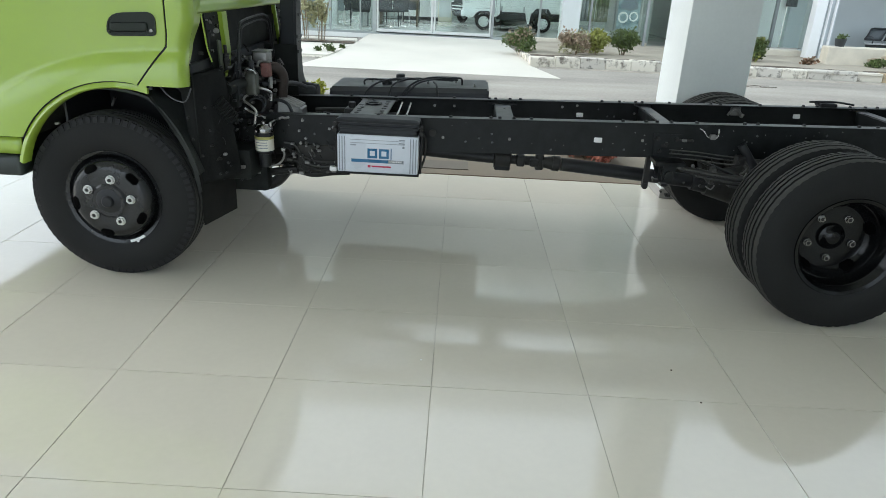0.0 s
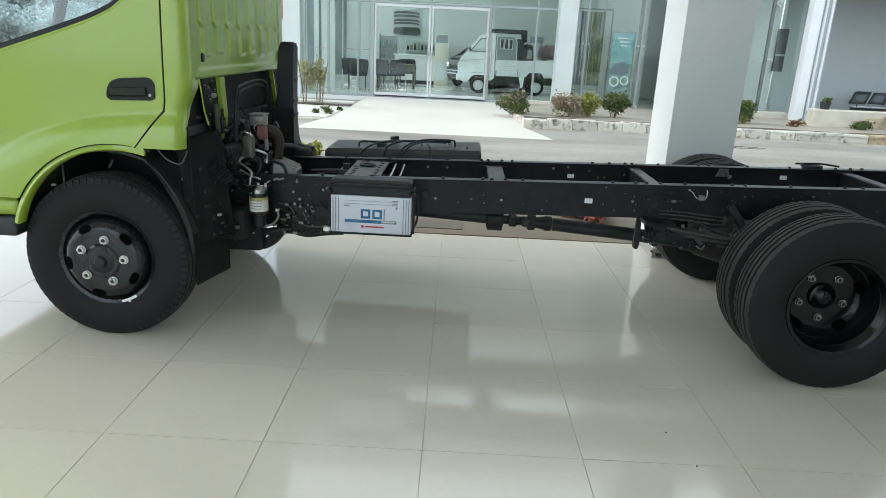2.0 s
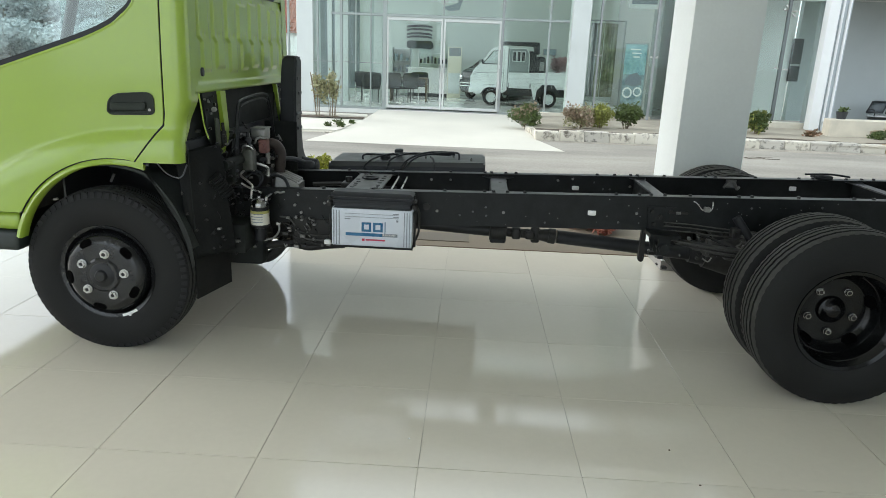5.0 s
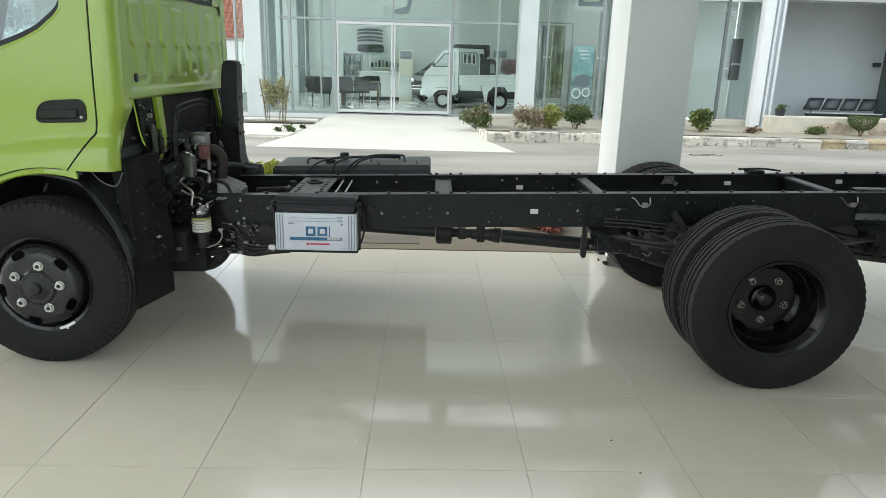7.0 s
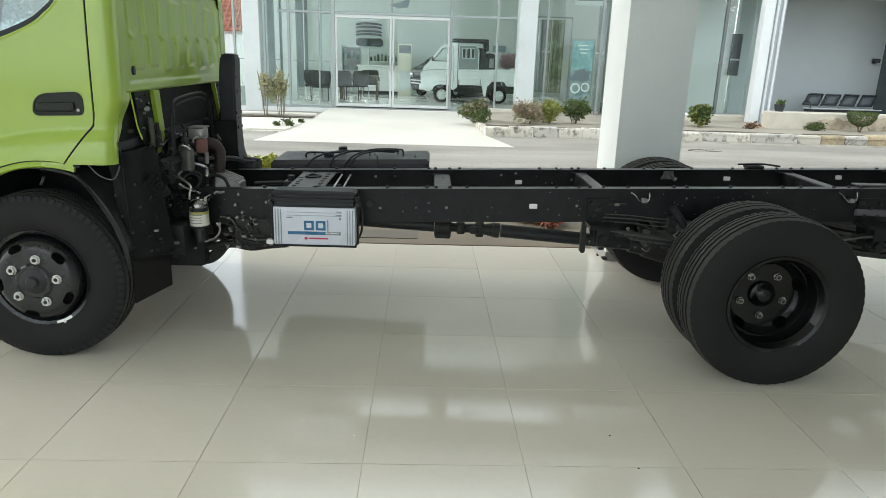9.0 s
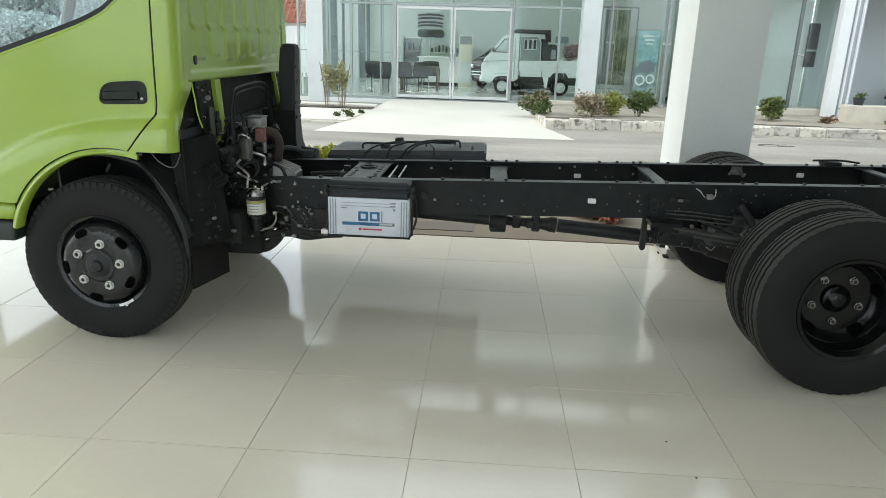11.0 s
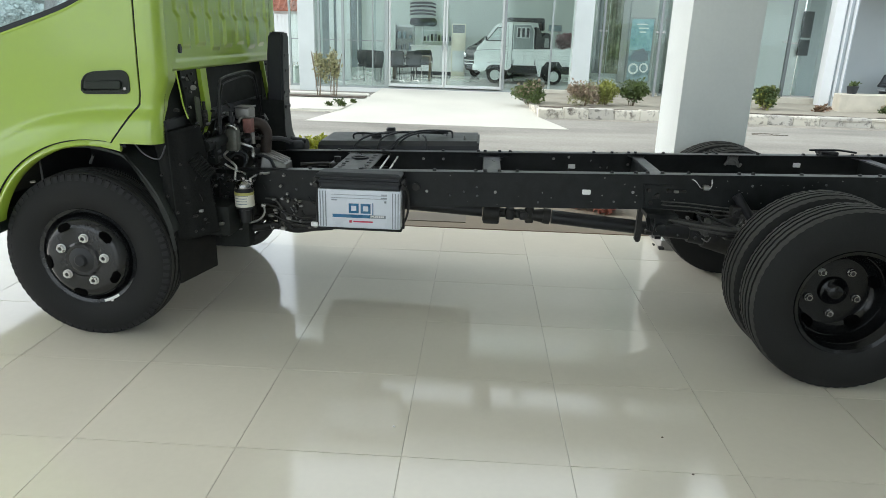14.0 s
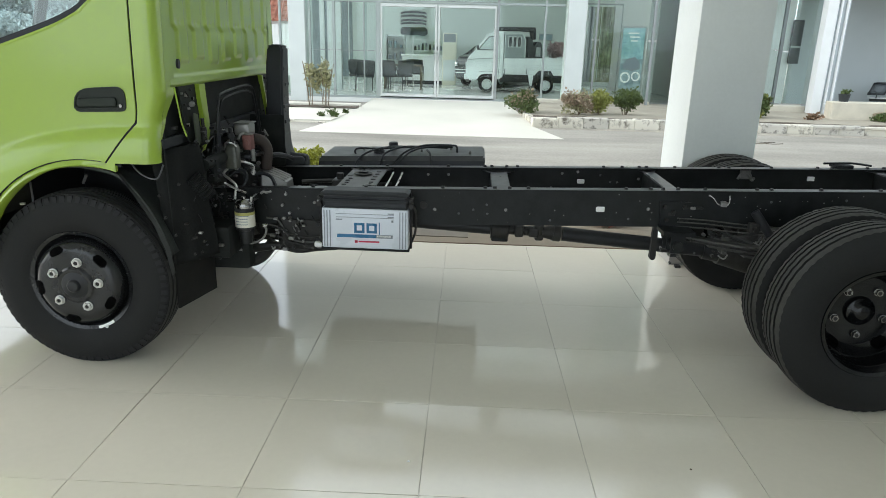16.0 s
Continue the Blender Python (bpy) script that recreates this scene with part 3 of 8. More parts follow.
for side in (-1, 1):
    y = side * 0.43
    for k in range(7):
        half = 0.72 - 0.085 * k
        bm = B()
        xs = span(REAR_X - half, REAR_X + half * (0.9 if k else 1.0), 13)
        loops = []
        for x in xs:
            zz = 0.475 + 0.0115 * (6 - k) + 0.075 * ((x - REAR_X) / 0.75) ** 2
            loops.append([(x, y - 0.03, zz), (x, y + 0.03, zz), (x, y + 0.03, zz + 0.009), (x, y - 0.03, zz + 0.009)])
        rings(bm, loops)
        part("spring_leaf", bm, dark_cast if k % 2 else spring_steel, truck)
    for dx in (-0.055, 0.055):
        bm = B()
        tube(bm, [(REAR_X + dx, y - 0.037, 0.36), (REAR_X + dx, y - 0.037, 0.56), (REAR_X + dx, y, 0.59), (REAR_X + dx, y + 0.037, 0.56), (REAR_X + dx, y + 0.037, 0.36)], 0.008)
        part("u_bolt", bm, dark_cast, truck)
    # hangers on the rail
    for x in (1.14, 2.58):
        bm = B()
        zt = rail_top(x)
        prism(bm, [(x - 0.07, zt - 0.05), (x + 0.08, zt - 0.05), (x + 0.06, zt - 0.19), (x + 0.02, 0.53), (x - 0.03, 0.53), (x - 0.055, zt - 0.18)], 'y', side * 0.342, side * 0.347)
        prism(bm, [(x - 0.03, zt - 0.17), (x + 0.04, zt - 0.17), (x + 0.02, 0.53), (x - 0.03, 0.53)], 'y', side * 0.39, side * 0.398)
        prism(bm, [(x - 0.03, zt - 0.17), (x + 0.04, zt - 0.17), (x + 0.02, 0.53), (x - 0.03, 0.53)], 'y', side * 0.462, side * 0.47)
        cyl(bm, (x, side * 0.37, 0.565), (x, side * 0.49, 0.565), 0.024, n=14)
        box(bm, x - 0.07, x + 0.08, min(side * 0.342, side * 0.47), max(side * 0.342, side * 0.47), zt - 0.19, zt - 0.17)
        hang = part("spring_hanger", bm, black_paint, truck, smooth=20)
        for q in ((-0.045, -0.075), (0.05, -0.075), (-0.03, -0.14), (0.04, -0.14), (0.0, -0.1)):
            bm = B()
            cyl(bm, (x + q[0], side * 0.346, zt + q[1]), (x + q[0], side * 0.36, zt + q[1]), 0.012, 0.010, 6)
            part("bolt", bm, dark_cast, hang)
    # shock absorber
    bm = B()
    cyl(bm, (1.52, side * 0.36, 0.72), (1.68, side * 0.40, 0.50), 0.022, n=14)
    cyl(bm, (1.60, side * 0.38, 0.61), (1.74, side * 0.42, 0.40), 0.032, n=14)
    part("shock_absorber", bm, black_satin, truck)
    # bump stop and bracket over the axle
    bm = B()
    box(bm, REAR_X - 0.10, REAR_X + 0.10, side * 0.40 - 0.06, side * 0.40 + 0.06, 0.625, 0.66, 0.006)
    cyl(bm, (REAR_X, side * 0.40, 0.57), (REAR_X, side * 0.40, 0.63), 0.03, 0.045, n=14)
    part("bump_stop", bm, black_satin, truck)
# clutter over the rear springs: brake pipes, clips and load sensing valve
rng = random.Random(11)
for z0, z1, y in ((0.672, 0.640, -0.352), (0.655, 0.622, -0.360), (0.632, 0.606, -0.356)):
    bm = B()
    tube(bm, [(1.16, y, z0), (1.30, y - 0.004, z0 - 0.004), (1.45, y, z0 - 0.018), (1.66, y + 0.01, z1)], 0.0036, n=6)
    part("brake_pipe", bm, spring_steel, truck)
bm = B()
prism(bm, [(1.305, 0.595), (1.395, 0.570), (1.405, 0.510), (1.375, 0.515)], 'y', -0.385, -0.375)
box(bm, 1.38, 1.405, -0.40, -0.36, 0.51, 0.60, 0.003)
part("hose_bracket", bm, spring_steel, truck, "dusty triangular hose bracket")
bm = B()
box(bm, 1.50, 1.545, -0.39, -0.345, 0.615, 0.665, 0.004)
prism(bm, [(1.47, 0.60), (1.545, 0.612), (1.53, 0.575)], 'y', -0.39, -0.38)
cyl(bm, (1.52, -0.39, 0.64), (1.52, -0.405, 0.64), 0.012, n=6)
part("load_valve", bm, dark_cast, truck)
bm = B()
box(bm, 1.19, 1.28, -0.350, -0.337, 0.717, 0.731, 0.004)
clip_plate = part("clip_plate", bm, dark_cast, truck, "dusty clip plate on the rail web")
bm = B()
box(bm, 1.215, 1.24, -0.362, -0.352, 0.718, 0.732, 0.003)
part("clip_tag", bm, grey_metal, clip_plate)
for k in range(30):
    bm = B()
    x, y, zz = rng.uniform(1.08, 1.66), rng.uniform(-0.40, -0.20), rng.uniform(0.42, 0.70)
    s = rng.uniform(0.008, 0.02)
    if k % 3 == 0:
        box(bm, x - s, x + s, y - 0.015, y + 0.015, zz - s * 0.5, zz + s * 0.5, 0.002)
    elif k % 3 == 1:
        cyl(bm, (x, y, zz), (x, y - 0.02, zz), s * 0.6, n=6)
    else:
        tube(bm, [(x - 2 * s, y, zz + s), (x, y - 0.02, zz), (x + 2 * s, y, zz + 1.5 * s)], 0.004, n=5, steps=3)
    part("fitting", bm, (dark_cast, dark_cast, grey_metal, black_satin, cast_metal if k % 2 else dark_cast)[k % 5], truck)
# dust and paint flecks on the web of the near rail
bm = B()
for k in range(60):
    x = rng.uniform(-0.9, 3.0)
    zz = rail_top(x) - rng.uniform(0.015, 0.165)
    rr = rng.uniform(0.0012, 0.0036)
    cyl(bm, (x, -RAIL_W, zz), (x, -RAIL_W - 0.0012, zz), rr, n=5)
part("dust_fleck", bm, cast_metal, truck)["kind"] = "stuff"
# lashing hooks on the rail
for x in (1.36, 2.46):
    bm = B()
    zt = rail_top(x) - 0.02
    tube(bm, [(x - 0.06, -0.342, zt), (x - 0.04, -0.35, zt - 0.012), (x - 0.015, -0.358, zt - 0.04), (x + 0.015, -0.36, zt - 0.045), (x + 0.034, -0.358, zt - 0.03), (x + 0.036, -0.348, zt + 0.004)], 0.0038)
    hook = part("lashing_hook", bm, nut_dull, truck, "bare metal wire hook on the rail")
    bm = B()
    box(bm, x - 0.005, x + 0.025, -0.365, -0.338, zt - 0.05, zt - 0.025, 0.003)
    part("clip", bm, cast_metal, hook)
# hanging strap of the park brake cable
def rounded_strap(x0, x1, z0, z1):
    c, r = (x0 + x1) / 2, (x1 - x0) / 2
    return [(x0 + 0.004, z1), (x1 - 0.004, z1)] + [(c + r * math.cos(a), z0 + r + r * math.sin(a)) for a in span(0, -math.pi, 9)]


bm = B()
prism(bm, rounded_strap(1.064, 1.094, 0.438, 0.645), 'y', -0.30, -0.272)
hanger = part("cable_hanger", bm, dark_cast, truck, "dark steel hanging strap under the rail")
bm = B()
cyl(bm, (1.079, -0.302, 0.462), (1.079, -0.266, 0.462), 0.010, n=10)
part("pin", bm, dark_cast, hanger)
bm = B()
tube(bm, [(-0.6, 0.12, 0.65), (0.2, 0.16, 0.66), (0.9, 0.20, 0.64), (1.3, 0.1, 0.58), (1.75, -0.2, 0.45)], 0.009)
part("park_brake_cable", bm, black_satin, truck)
# tail: light bracket and bar
bm = B()
box(bm, 2.50, 2.78, -0.36, -0.345, 0.70, 0.735, 0.003)
box(bm, 2.52, 2.90, -0.30, -0.24, rail_top(2.7) + 0.003, rail_top(2.7) + 0.012, 0.003)
part("tail_bracket", bm, flange_grey, truck)
bm = B()
box(bm, 2.20, 2.30, 0.29, 0.37, rail_top(2.25) + 0.003, rail_top(2.25) + 0.022, 0.004)
tube(bm, [(2.15, 0.33, rail_top(2.2) + 0.025), (2.3, 0.33, rail_top(2.3) + 0.028), (2.42, 0.34, rail_top(2.4) + 0.012)], 0.006)
part("rail_bracket", bm, black_satin, truck)

# crumpled cable clip on the inside of the far rail
bm = B()
box(bm, 1.690, 1.752, 0.318, 0.332, 0.752, 0.815, 0.006)
tube(bm, [(1.675, 0.31, 0.755), (1.70, 0.295, 0.80), (1.735, 0.30, 0.785), (1.755, 0.31, 0.75), (1.77, 0.315, 0.765)], 0.008, n=6)
part("cable_clip", bm, grey_metal, truck)
# ---- battery in its tray on the near rail ----
BX0, BX1, BY0, BY1 = -0.557, -0.139, -0.46, -0.345
bm = B()
box(bm, BX0 - 0.006, BX1 + 0.006, BY0 - 0.004, BY1, 0.482, 0.489)
box(bm, BX0 - 0.004, BX1 + 0.004, BY1 - 0.004, BY1 + 0.004, 0.489, 0.75)
batt_tray = part("battery_tray", bm, black_paint, truck)
bm = B()
box(bm, BX0, BX1, BY0, BY1 - 0.006, 0.490, 0.688, 0.006, 2)
batt = part("battery", bm, label_white, truck, "white cased vehicle battery with blue and red markings")
bm = B()
loops = []
for zz, g in ((0.687, 0.006), (0.697, 0.014), (0.716, 0.014), (0.720, 0.006), (0.732, 0.004), (0.736, 0.012), (0.745, 0.012), (0.749, 0.002), (0.762, -0.003), (0.768, 0.006), (0.772, 0.016)):
    loops.append([(BX0 + g, BY0 + g, zz), (BX1 - g, BY0 + g, zz), (BX1 - g, BY1 - 0.004, zz), (BX0 + g, BY1 - 0.004, zz)])
rings(bm, loops)
part("battery_cover", bm, black_plastic, batt, "ribbed black plastic battery cover", smooth=20)
yb = BY0 - 0.002
for x0 in (BX0 + 0.012, BX0 + 0.026, BX0 + 0.040, BX1 - 0.012, BX1 - 0.026, BX1 - 0.040):
    bm = B()
    box(bm, x0 - 0.002, x0 + 0.002, yb - 0.001, yb + 0.003, 0.4960, 0.6780)
    part("side_stripe", bm, label_grey, batt)
MX = (BX0 + BX1) / 2


def mark(x0, x1, z0, z1, m, name="marking"):
    bm = B()
    box(bm, x0, x1, yb - 0.0015, yb + 0.003, z0, z1)
    return part(name, bm, m, batt)


for x0 in (MX - 0.052, MX + 0.008):       # two plain block shapes
    mark(x0, x0 + 0.050, 0.5700, 0.5810, label_blue)
    mark(x0, x0 + 0.050, 0.6080, 0.6190, label_blue)
    mark(x0, x0 + 0.012, 0.5810, 0.6080, label_blue)
    mark(x0 + 0.038, x0 + 0.050, 0.5810, 0.6080, label_blue)
mark(MX + 0.068, MX + 0.072, 0.5640, 0.6240, label_blue)
mark(MX - 0.135, MX + 0.055, 0.5460, 0.5620, label_blue)
mark(MX + 0.055, MX + 0.135, 0.5460, 0.5620, label_grey)
mark(MX + 0.058, MX + 0.125, 0.5520, 0.5600, white_plastic)
mark(MX - 0.05, MX - 0.036, 0.5200, 0.5320, label_red)
mark(MX - 0.03, MX + 0.07, 0.5230, 0.5300, label_red)
mark(MX - 0.14, MX + 0.14, 0.6620, 0.6635, label_grey)
mark(MX - 0.14, MX + 0.14, 0.6455, 0.6470, label_grey)
mark(MX + 0.11, MX + 0.14, 0.6670, 0.6710, label_grey)
mark(MX + 0.11, MX + 0.14, 0.6500, 0.6540, label_grey)
mark(MX - 0.14, MX - 0.11, 0.6320, 0.6370, label_grey)
mark(MX + 0.128, MX + 0.138, 0.6270, 0.6370, label_grey)
for x in (BX0 - 0.012, BX1 + 0.012):
    bm = B()
    tube(bm, [(x, BY0 + 0.03, 0.4920), (x, BY0 + 0.035, 0.6220), (x + 0.004, BY0 + 0.06, 0.7450)], 0.006)
    cyl(bm, (x, BY0 + 0.03, 0.7070), (x, BY0 - 0.002, 0.7070), 0.012, n=8)
    cyl(bm, (x, BY0 + 0.03, 0.7370), (x, BY0 - 0.002, 0.7370), 0.010, n=8)
    part("battery_clamp", bm, dark_cast, batt)
bm = B()
box(bm, BX0 - 0.045, BX0 - 0.008, BY0 + 0.02, BY0 + 0.05, 0.4840, 0.5070, 0.003)
part("tag", bm, white_plastic, batt_tray, "white tag on the tray")
bm = B()
cyl(bm, (-0.075, -0.338, 0.6920), (-0.075, -0.352, 0.6920), 0.019, n=14)
tube(bm, [(BX1 + 0.01, -0.4720, 0.7320), (BX1 + 0.03, -0.41, 0.6720), (BX1 + 0.03, -0.40, 0.5720), (BX1 + 0.01, -0.40, 0.5120)], 0.006)
part("battery_cable", bm, dark_cast, truck)

# ---- fuel tank beyond the far rail ----
bm = B()
prof = [(0.40, 0.50), (0.44, 0.45), (0.80, 0.45), (0.85, 0.50), (0.85, 0.80), (0.825, 0.825), (0.43, 0.825), (0.40, 0.80)]
prism(bm, prof, 'x', -0.765, 0.230)
bmesh.ops.bevel(bm, geom=[e for e in bm.edges if abs(e.verts[0].co.x - e.verts[1].co.x) < 1e-6], offset=0.012, segments=2, affect='EDGES')
def sag(bm):
    for v in bm.verts:
        v.co.z += 0.032 * (v.co.x - 0.23) - 0.006


sag(bm)
tank = part("fuel_tank", bm, tank_black, truck, "black painted steel fuel tank", smooth=30)
bm = B()
cyl(bm, (-0.35, 0.70, 0.82), (-0.35, 0.70, 0.845), 0.022, n=18)
cyl(bm, (-0.35, 0.70, 0.845), (-0.35, 0.70, 0.872), 0.030, n=18, bevel=0.006)
sag(bm)
part("filler_cap", bm, black_plastic, tank)
bm = B()
cyl(bm, (-0.42, 0.55, 0.82), (-0.42, 0.55, 0.845), 0.034, n=18, bevel=0.004)
for k in range(6):
    cyl(bm, (-0.42 + 0.024 * math.cos(k * 1.05), 0.55 + 0.024 * math.sin(k * 1.05), 0.845), (-0.42 + 0.024 * math.cos(k * 1.05), 0.55 + 0.024 * math.sin(k * 1.05), 0.850), 0.004, n=6)
sag(bm)
part("sender_cap", bm, black_plastic, tank)
for pts in [
        [(-0.56, 0.52, 0.822), (-0.562, 0.52, 0.848), (-0.53, 0.53, 0.858), (-0.42, 0.55, 0.852), (-0.30, 0.56, 0.858), (-0.12, 0.57, 0.862), (0.02, 0.57, 0.868), (0.055, 0.57, 0.862), (0.06, 0.57, 0.822)],
        [(-0.55, 0.385, 0.74), (-0.525, 0.40, 0.81), (-0.46, 0.48, 0.848), (-0.35, 0.60, 0.856), (-0.22, 0.62, 0.852)],
        [(-0.39, 0.385, 0.73), (-0.385, 0.395, 0.80), (-0.36, 0.45, 0.845), (-0.26, 0.56, 0.862), (-0.1, 0.62, 0.850), (0.0, 0.64, 0.842)],
        [(-0.345, 0.37, 0.72), (-0.30, 0.395, 0.80), (-0.24, 0.46, 0.850), (-0.14, 0.56, 0.870), (0.02, 0.62, 0.864)],
        [(-0.315, 0.37, 0.72), (-0.27, 0.395, 0.80), (-0.21, 0.46, 0.850), (-0.11, 0.55, 0.862), (0.03, 0.60, 0.852)],
        [(-0.12, 0.50, 0.850), (-0.10, 0.44, 0.840), (-0.09, 0.395, 0.80), (-0.085, 0.385, 0.72)]]:
    bm = B()
    tube(bm, pts, 0.0062)
    sag(bm)
    part("fuel_hose", bm, black_plastic, tank)
for x, y in ((-0.16, 0.60), (0.02, 0.66), (0.14, 0.50), (-0.53, 0.66)):
    bm = B()
    cyl(bm, (x, y, 0.82), (x, y, 0.838), 0.008, n=8)
    cyl(bm, (x, y, 0.838), (x, y, 0.846), 0.004, n=6)
    sag(bm)
    part("fitting", bm, grey_metal, tank)
# black box and pipe ahead of the tank
bm = B()
box(bm, -1.02, -0.84, 0.36, 0.52, 0.70, 0.79, 0.03, 3)
part("air_cleaner", bm, black_plastic, truck)

# ---- cab ----
ARCH = (-1.46, 0.43)
CAB_FRONT, CAB_REAR, ROOF = -2.72, -1.13, 2.08


def arch_z(x, r):
    d = r * r - (x - ARCH[0]) ** 2
    return ARCH[1] + math.sqrt(max(d, 0.0))


def interp(x, pts):
    for (a, fa), (b, fb) in zip(pts, pts[1:]):
        if x <= b:
            t = max(0.0, (x - a) / (b - a))
            return fa + (fb - fa) * t
    return pts[-1][1]


def crease(x):
    pts = [(-2.75, 0.50), (-2.4, 0.66), (-2.156, 0.826), (-2.0, 0.92), (-1.86, 0.986), (-1.72, 1.04), (-1.58, 1.077), (-1.4, 1.098), (-1.21, 1.107), (-1.1, 1.107)]
    return sum(interp(x + d, pts) for d in (-0.09, -0.06, -0.03, 0.0, 0.03, 0.06, 0.09)) / 7


def flank(x, z):
    """How far the cab's side stands out from the middle."""
    c = crease(x) - 0.016
    d = (c - z) / 0.048
    soft = 0.5 * (d + math.sqrt(d * d + 0.06))
    y = 0.822 + 0.042 * (1 - math.exp(-soft))
    if z > 1.2:
        y -= 0.045 * ((z - 1.2) / 0.85) ** 1.6
    if x < -2.3:
        y -= 0.10 * ((-2.3 - x) / 0.42) ** 2.2
    return y


def window_low(x):
    pts = [(-2.75, 1.16), (-2.5, 1.175), (-2.3, 1.235), (-2.08, 1.312), (-1.8, 1.408), (-1.6, 1.478), (-1.5, 1.517), (-1.42, 1.558), (-1.37, 1.60), (-1.335, 1.655), (-1.325, 1.70), (-1.32, 1.80), (-1.318, 1.93)]
    w = min(0.03, max(0.0, (-1.335 - x) * 0.5))
    return sum(interp(x + d * w, pts) for d in (-2, -1, 0, 1, 2)) / 5


def seam_x(z):
    return interp(z, [(0.934, -1.375), (1.12, -1.232), (1.16, -1.226), (1.7, -1.222), (2.1, -1.235)])


def door_low(x):
    if x > -1.375:
        return interp(x, [(-1.375, 0.934), (-1.232, 1.12), (-1.226, 1.16)])
    return max(0.685, arch_z(x, 0.528))


def foot_in(z):
    """How far the rear corner draws in towards its foot."""
    t = max(0.0, min(1.0, (1.24 - z) / 0.13))
    return 0.030 * t * t * (3 - 2 * t)


def panel(lo, hi, x0, x1, nx, nz, side):
    bm = B()
    sheet(bm, lambda x, k: (x, side * flank(x, lo(x) + (hi(x) - lo(x)) * k), lo(x) + (hi(x) - lo(x)) * k), span(x0, x1, nx), span(0, 1, nz))
    return bm


def rounded(corners):
    """Outline through corners (x, z, radius), each one rounded."""
    out = []
    n = len(corners)
    for i in range(n):
        p, a, b = Vector(corners[i][:2]), Vector(corners[i - 1][:2]), Vector(corners[(i + 1) % n][:2])
        r = corners[i][2]
        u, v = (a - p).normalized() * r, (b - p).normalized() * r
        for k in range(7):
            t = k / 6
            q = (1 - t) ** 2 * (p + u) + 2 * t * (1 - t) * p + t * t * (p + v)
            out.append((q.x, q.y))
    return out


def thick(ob, t=0.018, rim=True):
    md = ob.modifiers.new("thickness", 'SOLIDIFY')
    md.thickness = t
    md.use_rim = rim
    md.offset = 0
    return ob


def ribbon(pts, y_of, side, half, depth=0.004):
    """A narrow strip along points (x, z) of the flank."""
    bm = B()
    loops = []
    for i, (x, z) in enumerate(pts):
        a, b = pts[max(i - 1, 0)], pts[min(i + 1, len(pts) - 1)]
        d = Vector((b[0] - a[0], b[1] - a[1]))
        d = d.normalized() if d.length else Vector((1, 0))
        nx, nz = -d.y * half, d.x * half
        y = y_of(x, z)
        loops.append([(x + nx, side * y, z + nz), (x - nx, side * y, z - nz), (x - nx, side * (y - depth), z - nz), (x + nx, side * (y - depth), z + nz)])
    rings(bm, loops)
    return bm


step_grey = mat("step_grey", (0.022, 0.031, 0.029), 0.4, vary=0.2, scale=9, bump=0.08)
